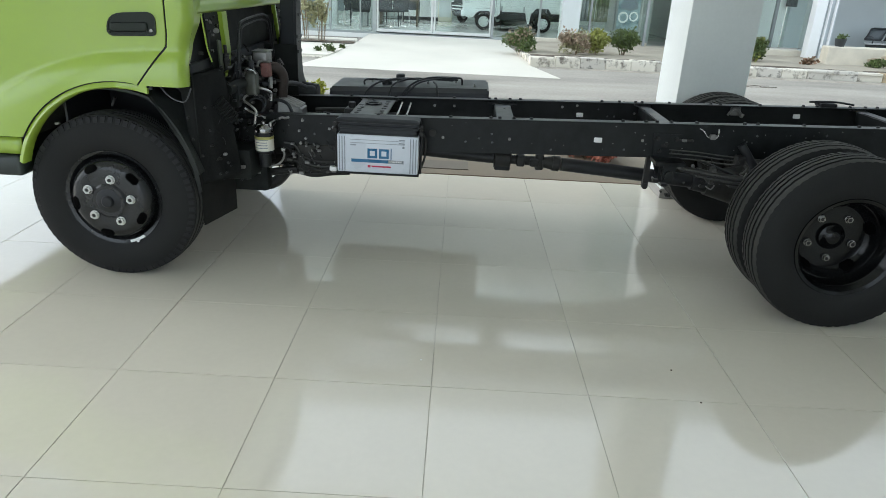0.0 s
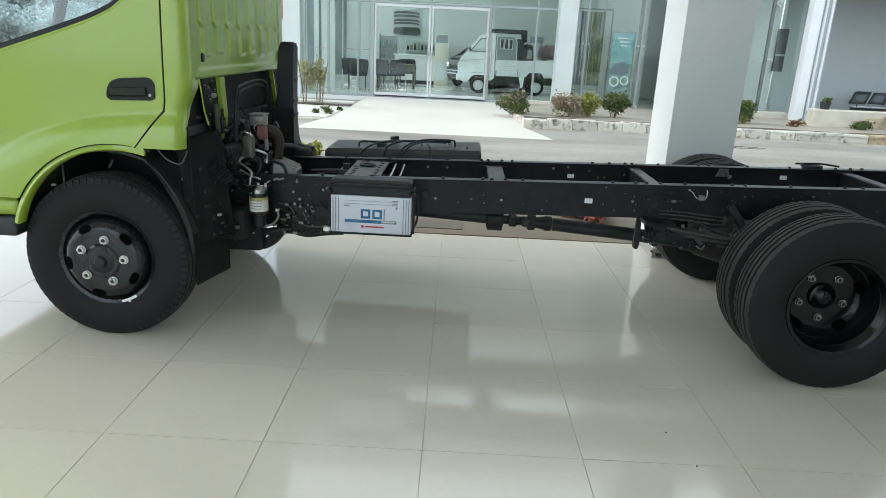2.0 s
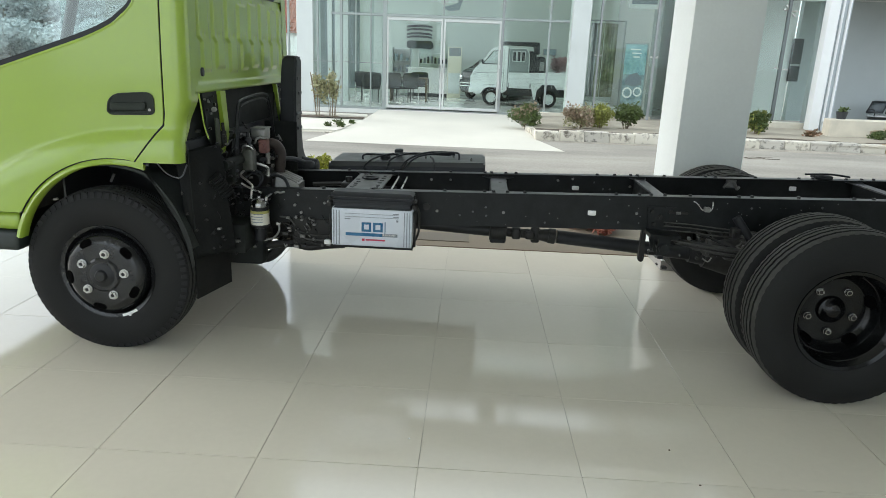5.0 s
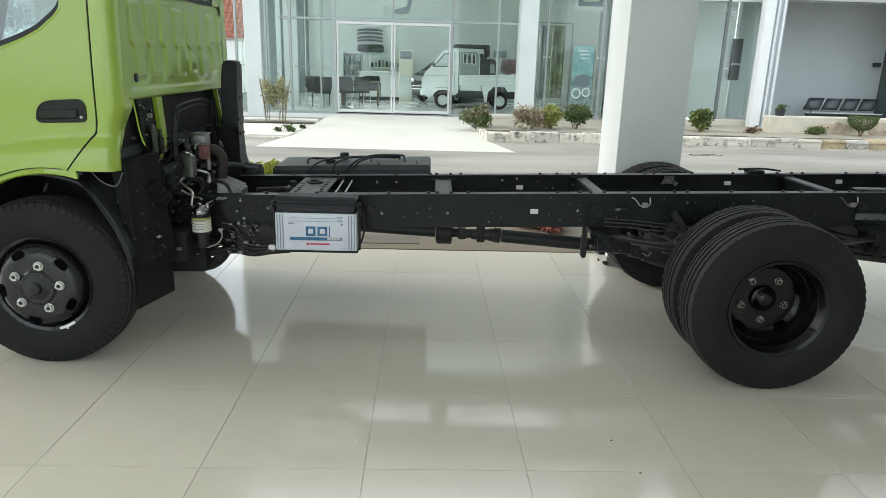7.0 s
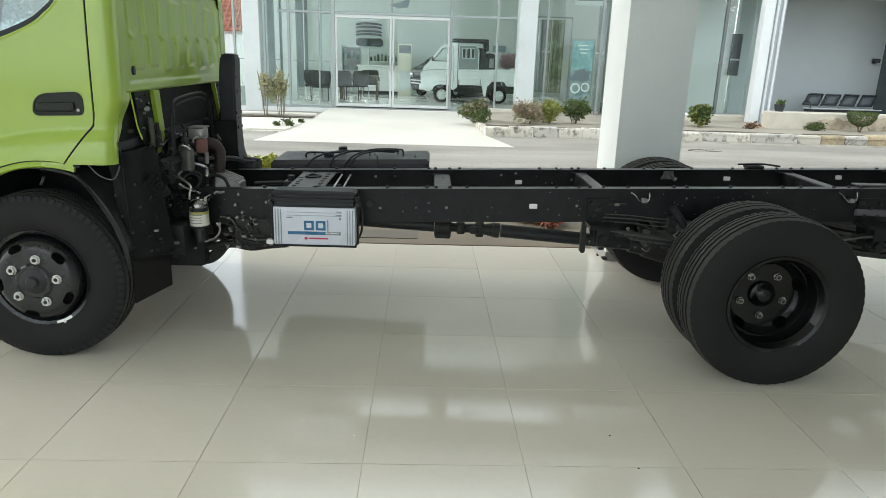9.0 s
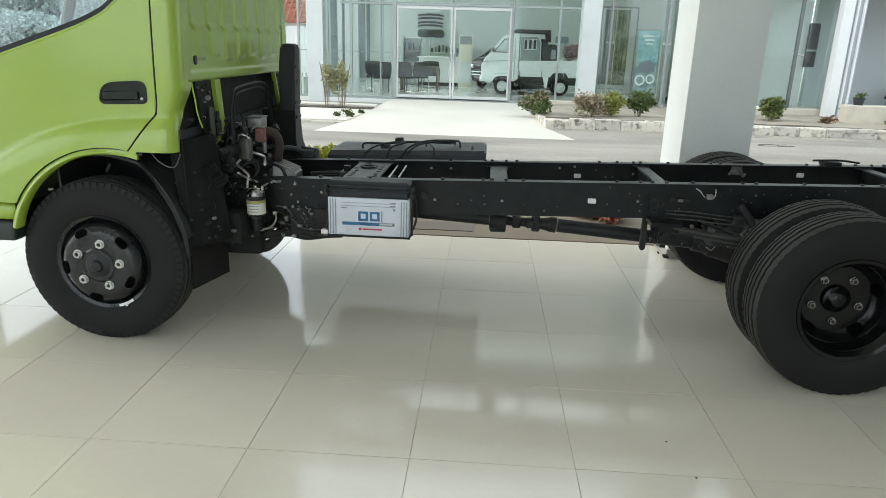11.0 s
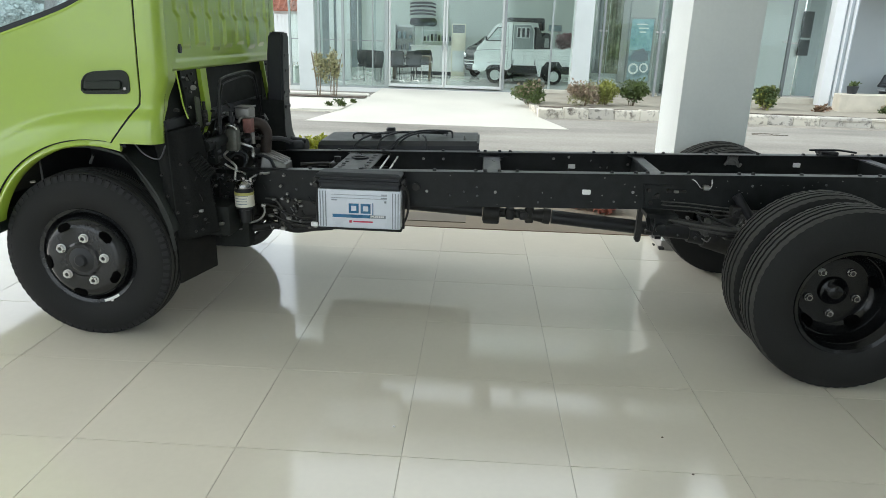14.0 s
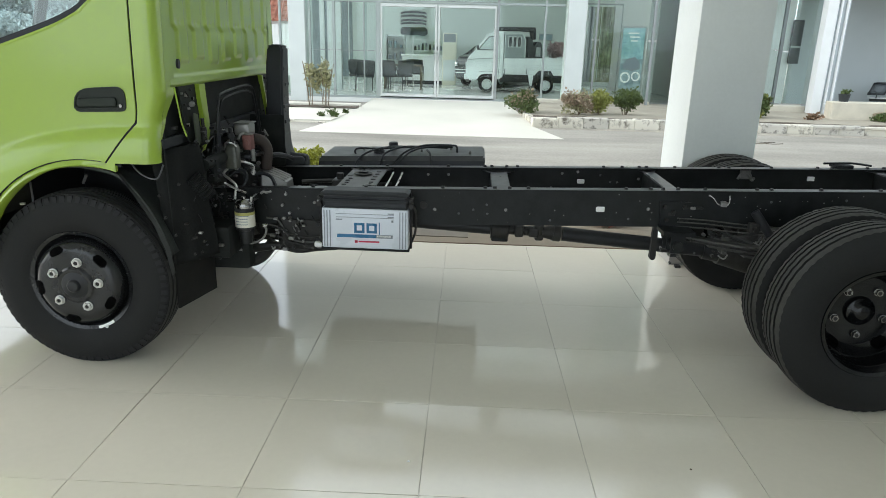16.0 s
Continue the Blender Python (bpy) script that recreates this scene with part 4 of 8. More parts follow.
for side in (-1, 1):
    # door skin below its window
    door = part("door", panel(door_low, lambda x: window_low(x) - 0.012, -2.50, -1.328, 90, 80, side), green_paint, truck, "lime green cab door")
    thick(door, rim=False)
    # strip of the door behind the window
    bm = B()
    zs = [1.12 + k * 0.014 for k in range(62)]
    sheet(bm, lambda z, k: (-1.329 * (1 - k) + (seam_x(z) - 0.004) * k, side * flank(-1.329 * (1 - k) + (seam_x(z) - 0.004) * k, z), z), zs, span(0, 1, 6))
    thick(part("door_edge", bm, green_paint, door), rim=False)
    bm = B()
    sheet(bm, lambda x, k: (x, side * flank(x, door_low(x) + (1.12 - door_low(x)) * k), door_low(x) + (1.12 - door_low(x)) * k), span(-1.3285, -1.236, 12), span(0, 1, 24))
    thick(part("door_corner", bm, green_paint, door), rim=False)
    # rear pillar of the cab
    def high(x):
        return interp(x, [(-1.375, 0.930), (-1.226, 1.118)]) - 0.006 if x < -1.226 else ROOF
    bm = B()
    sheet(bm, lambda x, k: (x, side * flank(x, arch_z(x, 0.50) + (high(x) - arch_z(x, 0.50)) * k), arch_z(x, 0.50) + (high(x) - arch_z(x, 0.50)) * k), span(-1.37, -1.3215, 8), span(0, 1, 12))
    sheet(bm, lambda x, k: (x, side * flank(x, 0.945 + (high(x) - 0.945) * k), 0.945 + (high(x) - 0.945) * k), span(-1.322, -1.228, 12), span(0, 1, 24))
    thick(part("pillar_foot", bm, green_paint, truck), rim=False)
    bm = B()
    zs = span(0.945, ROOF, 100)

    def corner(z, k):
        x0 = max(-1.228, seam_x(z) + 0.004)
        xe = -1.176 - foot_in(z)
        if k <= 0.6:
            x = x0 + (xe - x0) * k / 0.6
            return (x, side * flank(x, z), z)
        a = (k - 0.6) / 0.4 * math.pi / 2
        y = flank(xe, z)
        return (xe + 0.048 * math.sin(a), side * (y - 0.048 + 0.048 * math.cos(a)), z)
    sheet(bm, corner, zs, span(0, 1, 14))
    # return of the corner to the rear, narrowing to its foot
    sheet(bm, lambda z, k: (-1.128 - foot_in(z), side * (flank(-1.176 - foot_in(z), z) - 0.048 - k * interp(z, [(0.945, 0.004), (1.05, 0.012), (1.18, 0.055), (1.25, 0.08), (2.1, 0.08)])), z), zs, span(0, 1, 4))
    thick(part("corner_pillar", bm, green_paint, truck, "green rear corner of the cab"), 0.018, False)
    # wheel arch lip
    bm = B()
    a0, a1 = math.asin((0.56 - ARCH[1]) / 0.50), math.radians(74.2)
    angs = span(math.pi - a0, a1, 40)
    loops = []
    for a in angs:
        pts = []
        q = min(1.0, max(0.0, (a - a1) / 0.30))
        for r, dy in ((0.524, 0.0), (0.505, 0.002 + 0.008 * q), (0.498, 0.004 * q), (0.498, -0.010 - 0.04 * q), (0.506, -0.012 - 0.038 * q), (0.524, -0.008)):
            x, z = ARCH[0] + r * math.cos(a), ARCH[1] + r * math.sin(a)
            pts.append((x, side * (flank(x, min(z, 0.9)) + dy), z))
        loops.append(pts)
    rings(bm, loops)
    part("wheel_arch", bm, green_paint, truck, "green flared wheel arch lip", smooth=60)
    # dark gaps behind the seams
    pts = [(seam_x(z), z) for z in span(2.05, 1.12, 20)] + [(-1.31, 1.02), (-1.375, 0.934)]
    pts += [(ARCH[0] + 0.528 * math.cos(a), ARCH[1] + 0.528 * math.sin(a)) for a in span(math.asin(0.504 / 0.528), math.pi - 0.49, 30)]
    part("door_seal", ribbon(pts, lambda x, z: flank(x, z) - 0.003, side, 0.006, 0.006), black_plastic, door, "dark door seam")
    # sill, front panel and step
    bm = B()
    sheet(bm, lambda x, k: (x, side * (flank(x, 0.64) - 0.015), 0.60 + 0.078 * k), span(-2.68, -1.945, 20), span(0, 1, 3))
    thick(part("sill", bm, green_paint, truck), 0.012)
    bm = B()
    sheet(bm, lambda x, k: (x, side * flank(x, 0.60 + (window_low(x) - 0.60) * k), 0.60 + (window_low(x) - 0.60) * k), span(-2.72, -2.508, 8), span(0, 1, 14))
    thick(part("front_corner", bm, green_paint, truck))
    bm = B()
    box(bm, -2.72, -1.962, min(side * 0.62, side * 0.865), max(side * 0.62, side * 0.865), 0.492, 0.594, 0.022, 3)
    part("step", bm, step_grey, truck, "black plastic cab step")
    # window: rubber edge and pane
    pts = [(x, window_low(x)) for x in span(-2.66, -1.45, 24)] + [(x, window_low(x)) for x in span(-1.43, -1.32, 22)]
    part("window_rubber", ribbon(pts, lambda x, z: flank(x, z) - 0.002, side, 0.012, 0.012), black_plastic, door, "black window rubber")
    bm = B()
    tube(bm, [(x, side * (flank(x, z - 0.02) + 0.004), z - 0.02) for x, z in pts[::3]], 0.0075, n=8, steps=2)
    part("window_bead", bm, green_paint, door, "rounded green bead under the window rubber")
    bm = B()
    sheet(bm, lambda x, k: (x, side * (flank(x, 1.6) - 0.006), window_low(x) + (1.93 - window_low(x)) * k), span(-2.62, -1.32, 40), span(0, 1, 6))
    gl = part("window_pane", bm, coated_glass, door, "clear side window glass")
    gl.visible_shadow = False
    bm = B()
    sheet(bm, lambda x, k: (x, side * (flank(x, 2.0)), 1.93 + 0.12 * k), span(-2.55, -1.226, 16), span(0, 1, 3))
    thick(part("roof_side", bm, green_paint, truck))
    # badge: plain chrome shapes on the door
    for k, (x0, z0, w0) in enumerate(((-2.21, 1.19, 0.028), (-2.16, 1.198, 0.03), (-2.09, 1.208, 0.045), (-2.19, 1.24, 0.02), (-2.145, 1.245, 0.03))):
        bm = B()
        y = flank(x0, z0) + 0.009
        zr = 0.024 if k < 3 else 0.009
        tube(bm, [(x0 + w0 * (0.5 + 0.6 * math.cos(a)), side * y, z0 + 0.012 + zr * math.sin(a)) for a in span(0.3, 6.4, 13)], 0.005, steps=2)
        part("badge", bm, chrome, door, "chrome badge stroke")
    # door handle in its recess
    y = flank(-1.37, 1.2) + 0.010
    ol = rounded([(-1.484, 1.148, 0.028), (-1.267, 1.156, 0.024), (-1.266, 1.258, 0.046), (-1.488, 1.242, 0.080)])
    bm = B()
    prism(bm, ol, 'y', side * (y - 0.004), side * (y + 0.001))
    inner = [(-1.375 + (a + 1.375) * 0.93, 1.203 + (b - 1.203) * 0.86) for a, b in ol]
    rings(bm, [[(a, side * (y + 0.001), b) for a, b in ol], [(a, side * (y + 0.004), b) for a, b in ol], [(a, side * (y + 0.004), b) for a, b in inner], [(a, side * (y + 0.0015), b) for a, b in inner]], cap=False)
    bez = part("handle_bezel", bm, handle_grey, door, "dark grey recessed door handle")
    bm = B()
    ol = rounded([(-1.464, 1.170, 0.010), (-1.304, 1.176, 0.010), (-1.304, 1.212, 0.012), (-1.464, 1.204, 0.012)])
    rings(bm, [[(-1.384 + (a + 1.384) * k, side * (y + h), 1.190 + (b - 1.190) * k) for a, b in ol] for h, k in ((0.0, 1.0), (0.010, 1.0), (0.013, 0.93))])
    part("lever", bm, handle_grey, bez)
    bm = B()
    cyl(bm, (-1.288, side * (y + 0.001), 1.178), (-1.288, side * (y + 0.006), 1.178), 0.007, n=14)
    part("lock", bm, nut_dull, bez, "chrome key lock")

# rear wall of the cab: pressed ribs
bm = B()
YW = 0.735


def ramp01(v):
    v = max(0.0, min(1.0, v))
    return v * v * (3 - 2 * v)


def rear(y, z):
    u = (y + YW) / (2 * YW)
    jog = ramp01((z - 1.475) / 0.035)
    ph = u * 8.2 + 0.17 * jog
    f = abs(ph - round(ph))
    n = int(round(ph))
    low, top = 1.325 + 0.012 * ((n * 7) % 3), 1.715 - 0.014 * ((n * 5) % 3)
    e = ramp01((z - low) / 0.026) * ramp01((top - z) / 0.02)
    e *= ramp01((YW - 0.035 - abs(y)) / 0.02)
    wide = 0.24 + 0.05 * jog
    rib = 0.0105 * e * (1 - ramp01((f - wide) / 0.12))
    # shallow dents beside the jog and dimples at the rib ends
    rib -= 0.004 * e * math.exp(-((z - 1.515) / 0.012) ** 2) * math.exp(-((f - 0.10) / 0.12) ** 2)
    rib += 0.004 * math.exp(-((z - top - 0.004) / 0.010) ** 2) * math.exp(-(f / 0.10) ** 2) * ramp01((YW - 0.05 - abs(y)) / 0.02)
    wave = 0.0012 * math.sin(31 * z + 9 * y) * math.sin(17 * y + 5 * z)
    edge = 0.012 if z < 1.285 else 0.012 * max(0, 1 - (z - 1.285) / 0.015)
    return (-1.134 + rib + wave + edge, y, z)


sheet(bm, rear, span(-YW, YW, 260), [1.25, 1.265, 1.28, 1.287, 1.294, 1.301] + span(1.312, 1.74, 84))
wall = part("cab_rear_wall", bm, green_paint, truck, "green ribbed steel rear wall of the cab", smooth=60)
thick(wall, 0.006)
bm = B()
for y0, y1, z0, z1 in ((-YW, -0.5, 1.74, ROOF), (0.5, YW, 1.74, ROOF), (-0.5, 0.5, 1.99, ROOF)):
    box(bm, -1.134, -1.122, y0, y1, z0, z1)
part("rear_wall_top", bm, green_paint, truck)
bm = B()
box(bm, -1.132, -1.124, -0.5, 0.5, 1.74, 1.99)
rw = part("rear_window", bm, clear_glass, truck, "rear cab window")
rw.visible_shadow = False
bm = B()
for y0, y1, z0, z1 in ((-0.5, 0.5, 1.735, 1.76), (-0.5, 0.5, 1.975, 1.995), (-0.51, -0.485, 1.74, 1.99), (0.485, 0.51, 1.74, 1.99)):
    box(bm, -1.122, -1.112, y0, y1, z0, z1, 0.004)
part("rear_window_rubber", bm, black_plastic, rw)
bm = B()
cyl(bm, (-1.115, -0.66, 1.345), (-1.105, -0.66, 1.345), 0.012, n=14)
bmesh.ops.scale(bm, vec=(1, 1, 1.7), verts=bm.verts, space=Matrix.Translation((0, 0.66, -1.345)))
part("drain_hole", bm, black_plastic, wall, "dark oval hole")
# roof, windscreen, front
bm = B()
loops = []
for x, h in ((CAB_REAR + 0.01, 0.0), (-1.3, 0.045), (-1.8, 0.06), (-2.2, 0.04), (-2.42, -0.01)):
    loops.append([(x, y, ROOF - 0.03 + h - 0.05 * (abs(y) / 0.8) ** 4) for y in span(-0.79, 0.79, 17)])
rings(bm, loops, close=False, cap=False)
thick(part("roof", bm, green_paint, truck), 0.02)
bm = B()
sheet(bm, lambda y, k: (-2.44 - 0.26 * k - 0.05 * (1 - (y / 0.75) ** 2), y, 2.03 - 0.87 * k), span(-0.74, 0.74, 15), span(0, 1, 8))
ws = part("windscreen", bm, screen_glass, truck, "clear windscreen")
ws.visible_shadow = False
bm = B()
sheet(bm, lambda y, k: (-2.70 - 0.06 * (1 - (y / 0.75) ** 2), y, 1.17 - 0.62 * k), span(-0.76, 0.76, 15), span(0, 1, 6))
thick(part("front_panel", bm, green_paint, truck))
bm = B()
box(bm, -2.84, -2.54, -0.80, 0.80, 0.50, 0.72, 0.04, 3)
part("bumper", bm, green_paint, truck)
bm = B()
box(bm, -2.36, -2.28, -0.36, 0.36, 0.52, 1.0, 0.01)
part("radiator", bm, black_satin, truck)
bm = B()
box(bm, -2.54, -2.42, -0.80, 0.80, 0.50, 0.60, 0.01)
part("front_cross_member", bm, black_satin, truck)
# cab floor and insides
bm = B()
box(bm, -2.68, -1.96, -0.80, 0.80, 0.60, 0.66)
box(bm, -1.98, -1.14, -0.80, 0.80, 1.0, 1.04)
box(bm, -2.0, -1.96, -0.80, 0.80, 0.64, 1.03)
part("cab_floor", bm, black_plastic, truck)
bm = B()
box(bm, -2.64, -2.44, -0.72, 0.72, 0.95, 1.36, 0.05, 3)
part("dashboard", bm, mat("dash_grey", (0.10, 0.115, 0.115), 0.6, vary=0.2, scale=8, bump=0.1), truck)
for side in (-1, 1):
    bm = B()
    tube(bm, [(-2.69, side * 0.73, 1.15), (-2.60, side * 0.735, 1.45), (-2.50, side * 0.735, 1.78), (-2.42, side * 0.73, 2.04)], 0.035, n=10)
    part("windscreen_pillar", bm, mat("trim_grey", (0.24, 0.27, 0.27), 0.6, vary=0.1, scale=8, bump=0.05), truck)
bm = B()
lathe(bm, [(0.19, -0.014), (0.205, 0.0), (0.19, 0.014), (0.176, 0.0), (0.19, -0.014)], 32)
part("steering_wheel", bm, black_plastic, truck, at=pose(-2.22, 0.38, 1.33, 0, 0, 0) @ pose(0, 0, 0, 90, 0, 0) @ pose(0, 0, 0, 0, 0, 0))
for y in (-0.42, 0.02, 0.42):
    bm = B()
    box(bm, -1.78, -1.28, y - 0.2, y + 0.2, 1.03, 1.12, 0.04, 3)
    seat = part("seat", bm, seat_cloth, truck, "grey cloth cab seat")
    bm = B()
    loops = []
    for z, x in ((1.10, -1.36), (1.25, -1.32), (1.45, -1.27), (1.62, -1.235), (1.66, -1.23)):
        loops.append([(x - 0.05, y - 0.19, z), (x - 0.05, y + 0.19, z), (x + 0.05, y + 0.19, z), (x + 0.05, y - 0.19, z)])
    rings(bm, loops)
    bmesh.ops.bevel(bm, geom=bm.edges[:], offset=0.02, segments=2, affect='EDGES')
    part("backrest", bm, seat_cloth, seat)

# ---- behind and under the cab ----
side_dark = mat("side_dark", (0.0085, 0.0095, 0.0092), 0.7, vary=0.4, scale=14, fine=90, bump=0.5, depth=0.01, spec=0.18)
guard_dark = mat("guard_dark", (0.034, 0.039, 0.036), 0.65, vary=0.4, scale=14, fine=90, bump=0.5, depth=0.01, spec=for_black)
flap_rubber = mat("flap_rubber", (0.011, 0.0115, 0.0105), 0.8, vary=0.2, scale=9, bump=0.1, spec=for_black)
# inner mudguard round the front wheels
for side in (-1, 1):
    bm = B()
    loops = []
    for a in span(radians(168), radians(14), 30):
        r = interp(math.degrees(a), [(14, 0.402), (19, 0.402), (35, 0.418), (52, 0.449), (66, 0.485), (80, 0.48), (168, 0.47)])
        x, z = FRONT_X + 0.02 + r * math.cos(a), 0.43 + r * math.sin(a)
        loops.append([(x, side * 0.50, z), (x, side * 0.80, z), (x + 0.012 * math.cos(a), side * 0.80, z + 0.012 * math.sin(a)), (x + 0.012 * math.cos(a), side * 0.50, z + 0.012 * math.sin(a))])
    rings(bm, loops)
    g = part("mudguard", bm, guard_dark, truck, "black plastic inner mudguard")
    bm = B()
    sheet(bm, lambda t, k: (-1.225 + 0.045 * t + 0.17 * k + 0.003 * math.sin(13 * k + 4 * t), side * (0.775 - 0.05 * t - 0.12 * k * k - 0.005 * math.sin(14 * k + 3 * t) - 0.006 * math.sin(9 * t)), 0.98 - 0.52 * t + 0.03 * k), span(0, 1, 24), span(0, 1, 30))
    thick(part("mudguard_side", bm, side_dark, g), 0.008)
    # flap
    bm = B()
    loops = [[(-1.172, side * 0.74, 0.52), (-1.172, side * 0.74, 0.255), (-1.165, side * 0.74, 0.255), (-1.165, side * 0.74, 0.52)], [(-1.115, side * 0.43, 0.52), (-1.115, side * 0.43, 0.245), (-1.108, side * 0.43, 0.245), (-1.108, side * 0.43, 0.52)]]
    rings(bm, loops)
    part("mud_flap", bm, flap_rubber, truck, "black rubber mud flap")
# flange and wiring on the guard
for k, pts in enumerate((
        [(-1.30, -0.79, 0.94), (-1.25, -0.80, 0.89), (-1.19, -0.79, 0.87), (-1.16, -0.78, 0.93)],
        [(-1.20, -0.60, 0.86), (-1.17, -0.61, 0.76), (-1.165, -0.6, 0.66)],
        [(-1.24, -0.70, 0.66), (-1.20, -0.71, 0.64), (-1.17, -0.70, 0.68), (-1.17, -0.69, 0.72)],
        [(-1.12, -0.62, 0.80), (-1.08, -0.55, 0.65), (-1.06, -0.5, 0.55), (-1.05, -0.45, 0.42)])):
    bm = B()
    tube(bm, pts, 0.0034)
    part("wiring", bm, flange_grey if k in (0, 2) else black_satin, truck)
# corrugated hose beside the guard
bm = B()
loops = []
for k in range(37):
    p = Vector((-1.075, -0.695, 0.865)).lerp(Vector((-1.015, -0.665, 0.775)), k / 36)
    d = Vector((0.08, 0.05, -0.13))
    u, v = frame_of(d)
    r = 0.036 if k % 4 < 2 else 0.031
    loops.append([p + r * (math.cos(2 * math.pi * j / 20) * u + math.sin(2 * math.pi * j / 20) * v) for j in range(20)])
rings(bm, loops)
part("corrugated_hose", bm, side_dark, truck, "ribbed black rubber hose", smooth=20)
bm = B()
tube(bm, [(-1.818, -0.780, 0.735), (-1.796, -0.780, 0.739)], 0.006, n=8, steps=1)
part("clip", bm, zinc, truck, "small bare metal clip under the arch")
bm = B()
tube(bm, [(-1.631, -0.600, 0.797), (-1.610, -0.600, 0.837)], 0.007, n=8, steps=1)
part("guard_stay", bm, grey_metal, truck)
# lip along the front edge of the guard, its grey made paler for caught light
bm = B()
lip = [(-1.345, 0.885), (-1.275, 0.78), (-1.212, 0.67), (-1.172, 0.56), (-1.153, 0.44)]
rings(bm, [[(x, -0.812, z), (x + w, -0.80, z + 0.006), (x + w, -0.795, z + 0.006), (x, -0.805, z)] for (x, z), w in zip(lip, (0.003, 0.004, 0.012, 0.014, 0.008))])
part("guard_lip", bm, mat("lip_grey", (0.028, 0.03, 0.029), 0.5, vary=0.25, scale=12, bump=0.1), truck, "grey lip of the mudguard, paler in colour for caught light")
# bolts on the near mudguard
for x, y, z in ((-1.185, -0.775, 0.50), (-1.18, -0.80, 0.80), (-1.13, -0.78, 0.62), (-1.09, -0.77, 0.74), (-1.06, -0.76, 0.53), (-1.165, -0.79, 0.70)):
    bm = B()
    cyl(bm, (x, y, z), (x, y - 0.010, z), 0.006, n=6)
    part("guard_bolt", bm, dark_cast, truck)
# cab mounting: green hooked strap, thin green stay and dark damper
for side in (-1, 1):
    bm = B()
    line = [(0.452, 1.250), (0.440, 1.17), (0.425, 1.10), (0.412, 1.04), (0.425, 0.985), (0.465, 0.955), (0.52, 0.952), (0.560, 0.972)]
    wide = (0.034, 0.033, 0.030, 0.027, 0.022, 0.013, 0.008, 0.005)
    if side > 0:
        line = [(0.455, 1.250), (0.475, 1.20), (0.50, 1.14), (0.525, 1.08), (0.55, 1.02), (0.53, 0.995), (0.50, 0.992), (0.48, 1.0)]
    loops = []
    for k, ((y, z), w) in enumerate(zip(line, wide)):
        w *= 1.0 if side < 0 else 0.26
        q = min(1.0, max(0.0, (k - 3) / 2.5))
        dy, dz = w * (1 - q), w * q
        loops.append([(-1.098, side * (y - dy), z + dz), (-1.098, side * (y + dy), z - dz), (-1.122 + 0.012 * q, side * (y + dy), z - dz), (-1.122 + 0.012 * q, side * (y - dy), z + dz)])
    rings(bm, loops)
    br = part("cab_mount", bm, green_paint, truck, "green hooked cab bracket")
    bm = B()
    tube(bm, [(-1.10, side * 0.742, 1.252), (-1.10, side * 0.72, 1.18), (-1.10, side * 0.697, 1.10), (-1.09, side * 0.68, 1.04)], 0.004)
    part("stay", bm, green_paint, br)
    bm = B()
    cyl(bm, (-1.085, side * 0.50, 0.985), (-1.085, side * 0.505, 1.06), 0.014, n=14)
    cyl(bm, (-1.085, side * 0.505, 1.06), (-1.085, side * 0.51, 1.10), 0.008, n=10)
    part("mount_damper", bm, dark_cast, br)
    bm = B()
    prism(bm, rounded([(side * 0.66, 1.25, 0.01), (side * 0.47, 1.25, 0.01), (side * 0.455, 1.0, 0.02), (side * 0.60, 1.0, 0.04)]), 'x', -1.125, -1.118)
    part("mount_web", bm, bay_black, br)
    for k, (y, z, r) in enumerate(((0.60, 1.21, 0.009), (0.55, 1.23, 0.006), (0.53, 1.19, 0.007), (0.58, 1.15, 0.006), (0.62, 1.17, 0.006), (0.60, 1.08, 0.008), (0.645, 1.22, 0.005), (0.50, 1.04, 0.006))):
        bm = B()
        cyl(bm, (-1.118, side * y, z), (-1.108, side * y, z), r, n=6)
        part("mount_bolt", bm, (grey_metal, dark_cast, nut_dull)[k % 3], br)
    # black inner skin behind the cab corner
    bm = B()
    sheet(bm, lambda k, z: (-1.155 - 0.03 * k, side * (0.775 - 0.10 * k - 0.05 * max(0, 1.1 - z)), z), span(0, 1, 4), span(0.60, 1.262, 6))
    thick(part("inner_skin", bm, bay_black, truck), 0.006)
bm = B()
box(bm, -1.168, -1.160, -0.78, 0.78, 0.98, 1.262)
part("engine_hatch", bm, bay_black, truck, "black panel closing the bay below the cab")
bm = B()
cyl(bm, (-1.06, -0.60, 0.90), (-1.06, 0.60, 0.90), 0.028, n=16)
for y in (-0.5, 0.5):
    box(bm, -1.10, -1.03, y - 0.03, y + 0.03, 0.80, 0.92, 0.01)
part("cab_support_beam", bm, bay_black, truck)
# arched cover of the engine bay under the wall
bm = B()
tube(bm, [(-1.06, -0.40, 0.90), (-1.06, -0.395, 1.05), (-1.06, -0.36, 1.17), (-1.06, -0.30, 1.20), (-1.06, -0.04, 1.215), (-1.06, 0.12, 1.205), (-1.06, 0.18, 1.16), (-1.06, 0.24, 1.0), (-1.06, 0.27, 0.88)], 0.006, n=10)
tube(bm, [(-1.06, -0.375, 0.90), (-1.06, -0.37, 1.04), (-1.06, -0.335, 1.145), (-1.06, -0.28, 1.175), (-1.06, -0.04, 1.19), (-1.06, 0.10, 1.18), (-1.06, 0.155, 1.14), (-1.06, 0.215, 0.99), (-1.06, 0.245, 0.88)], 0.005, n=8)
part("engine_cover_frame", bm, black_satin, truck, "glossy black arched cover edge")
bm = B()
prism(bm, [(-0.8, 0.62), (0.8, 0.62), (0.8, 1.25), (-0.8, 1.25)], 'x', -1.75, -1.74)
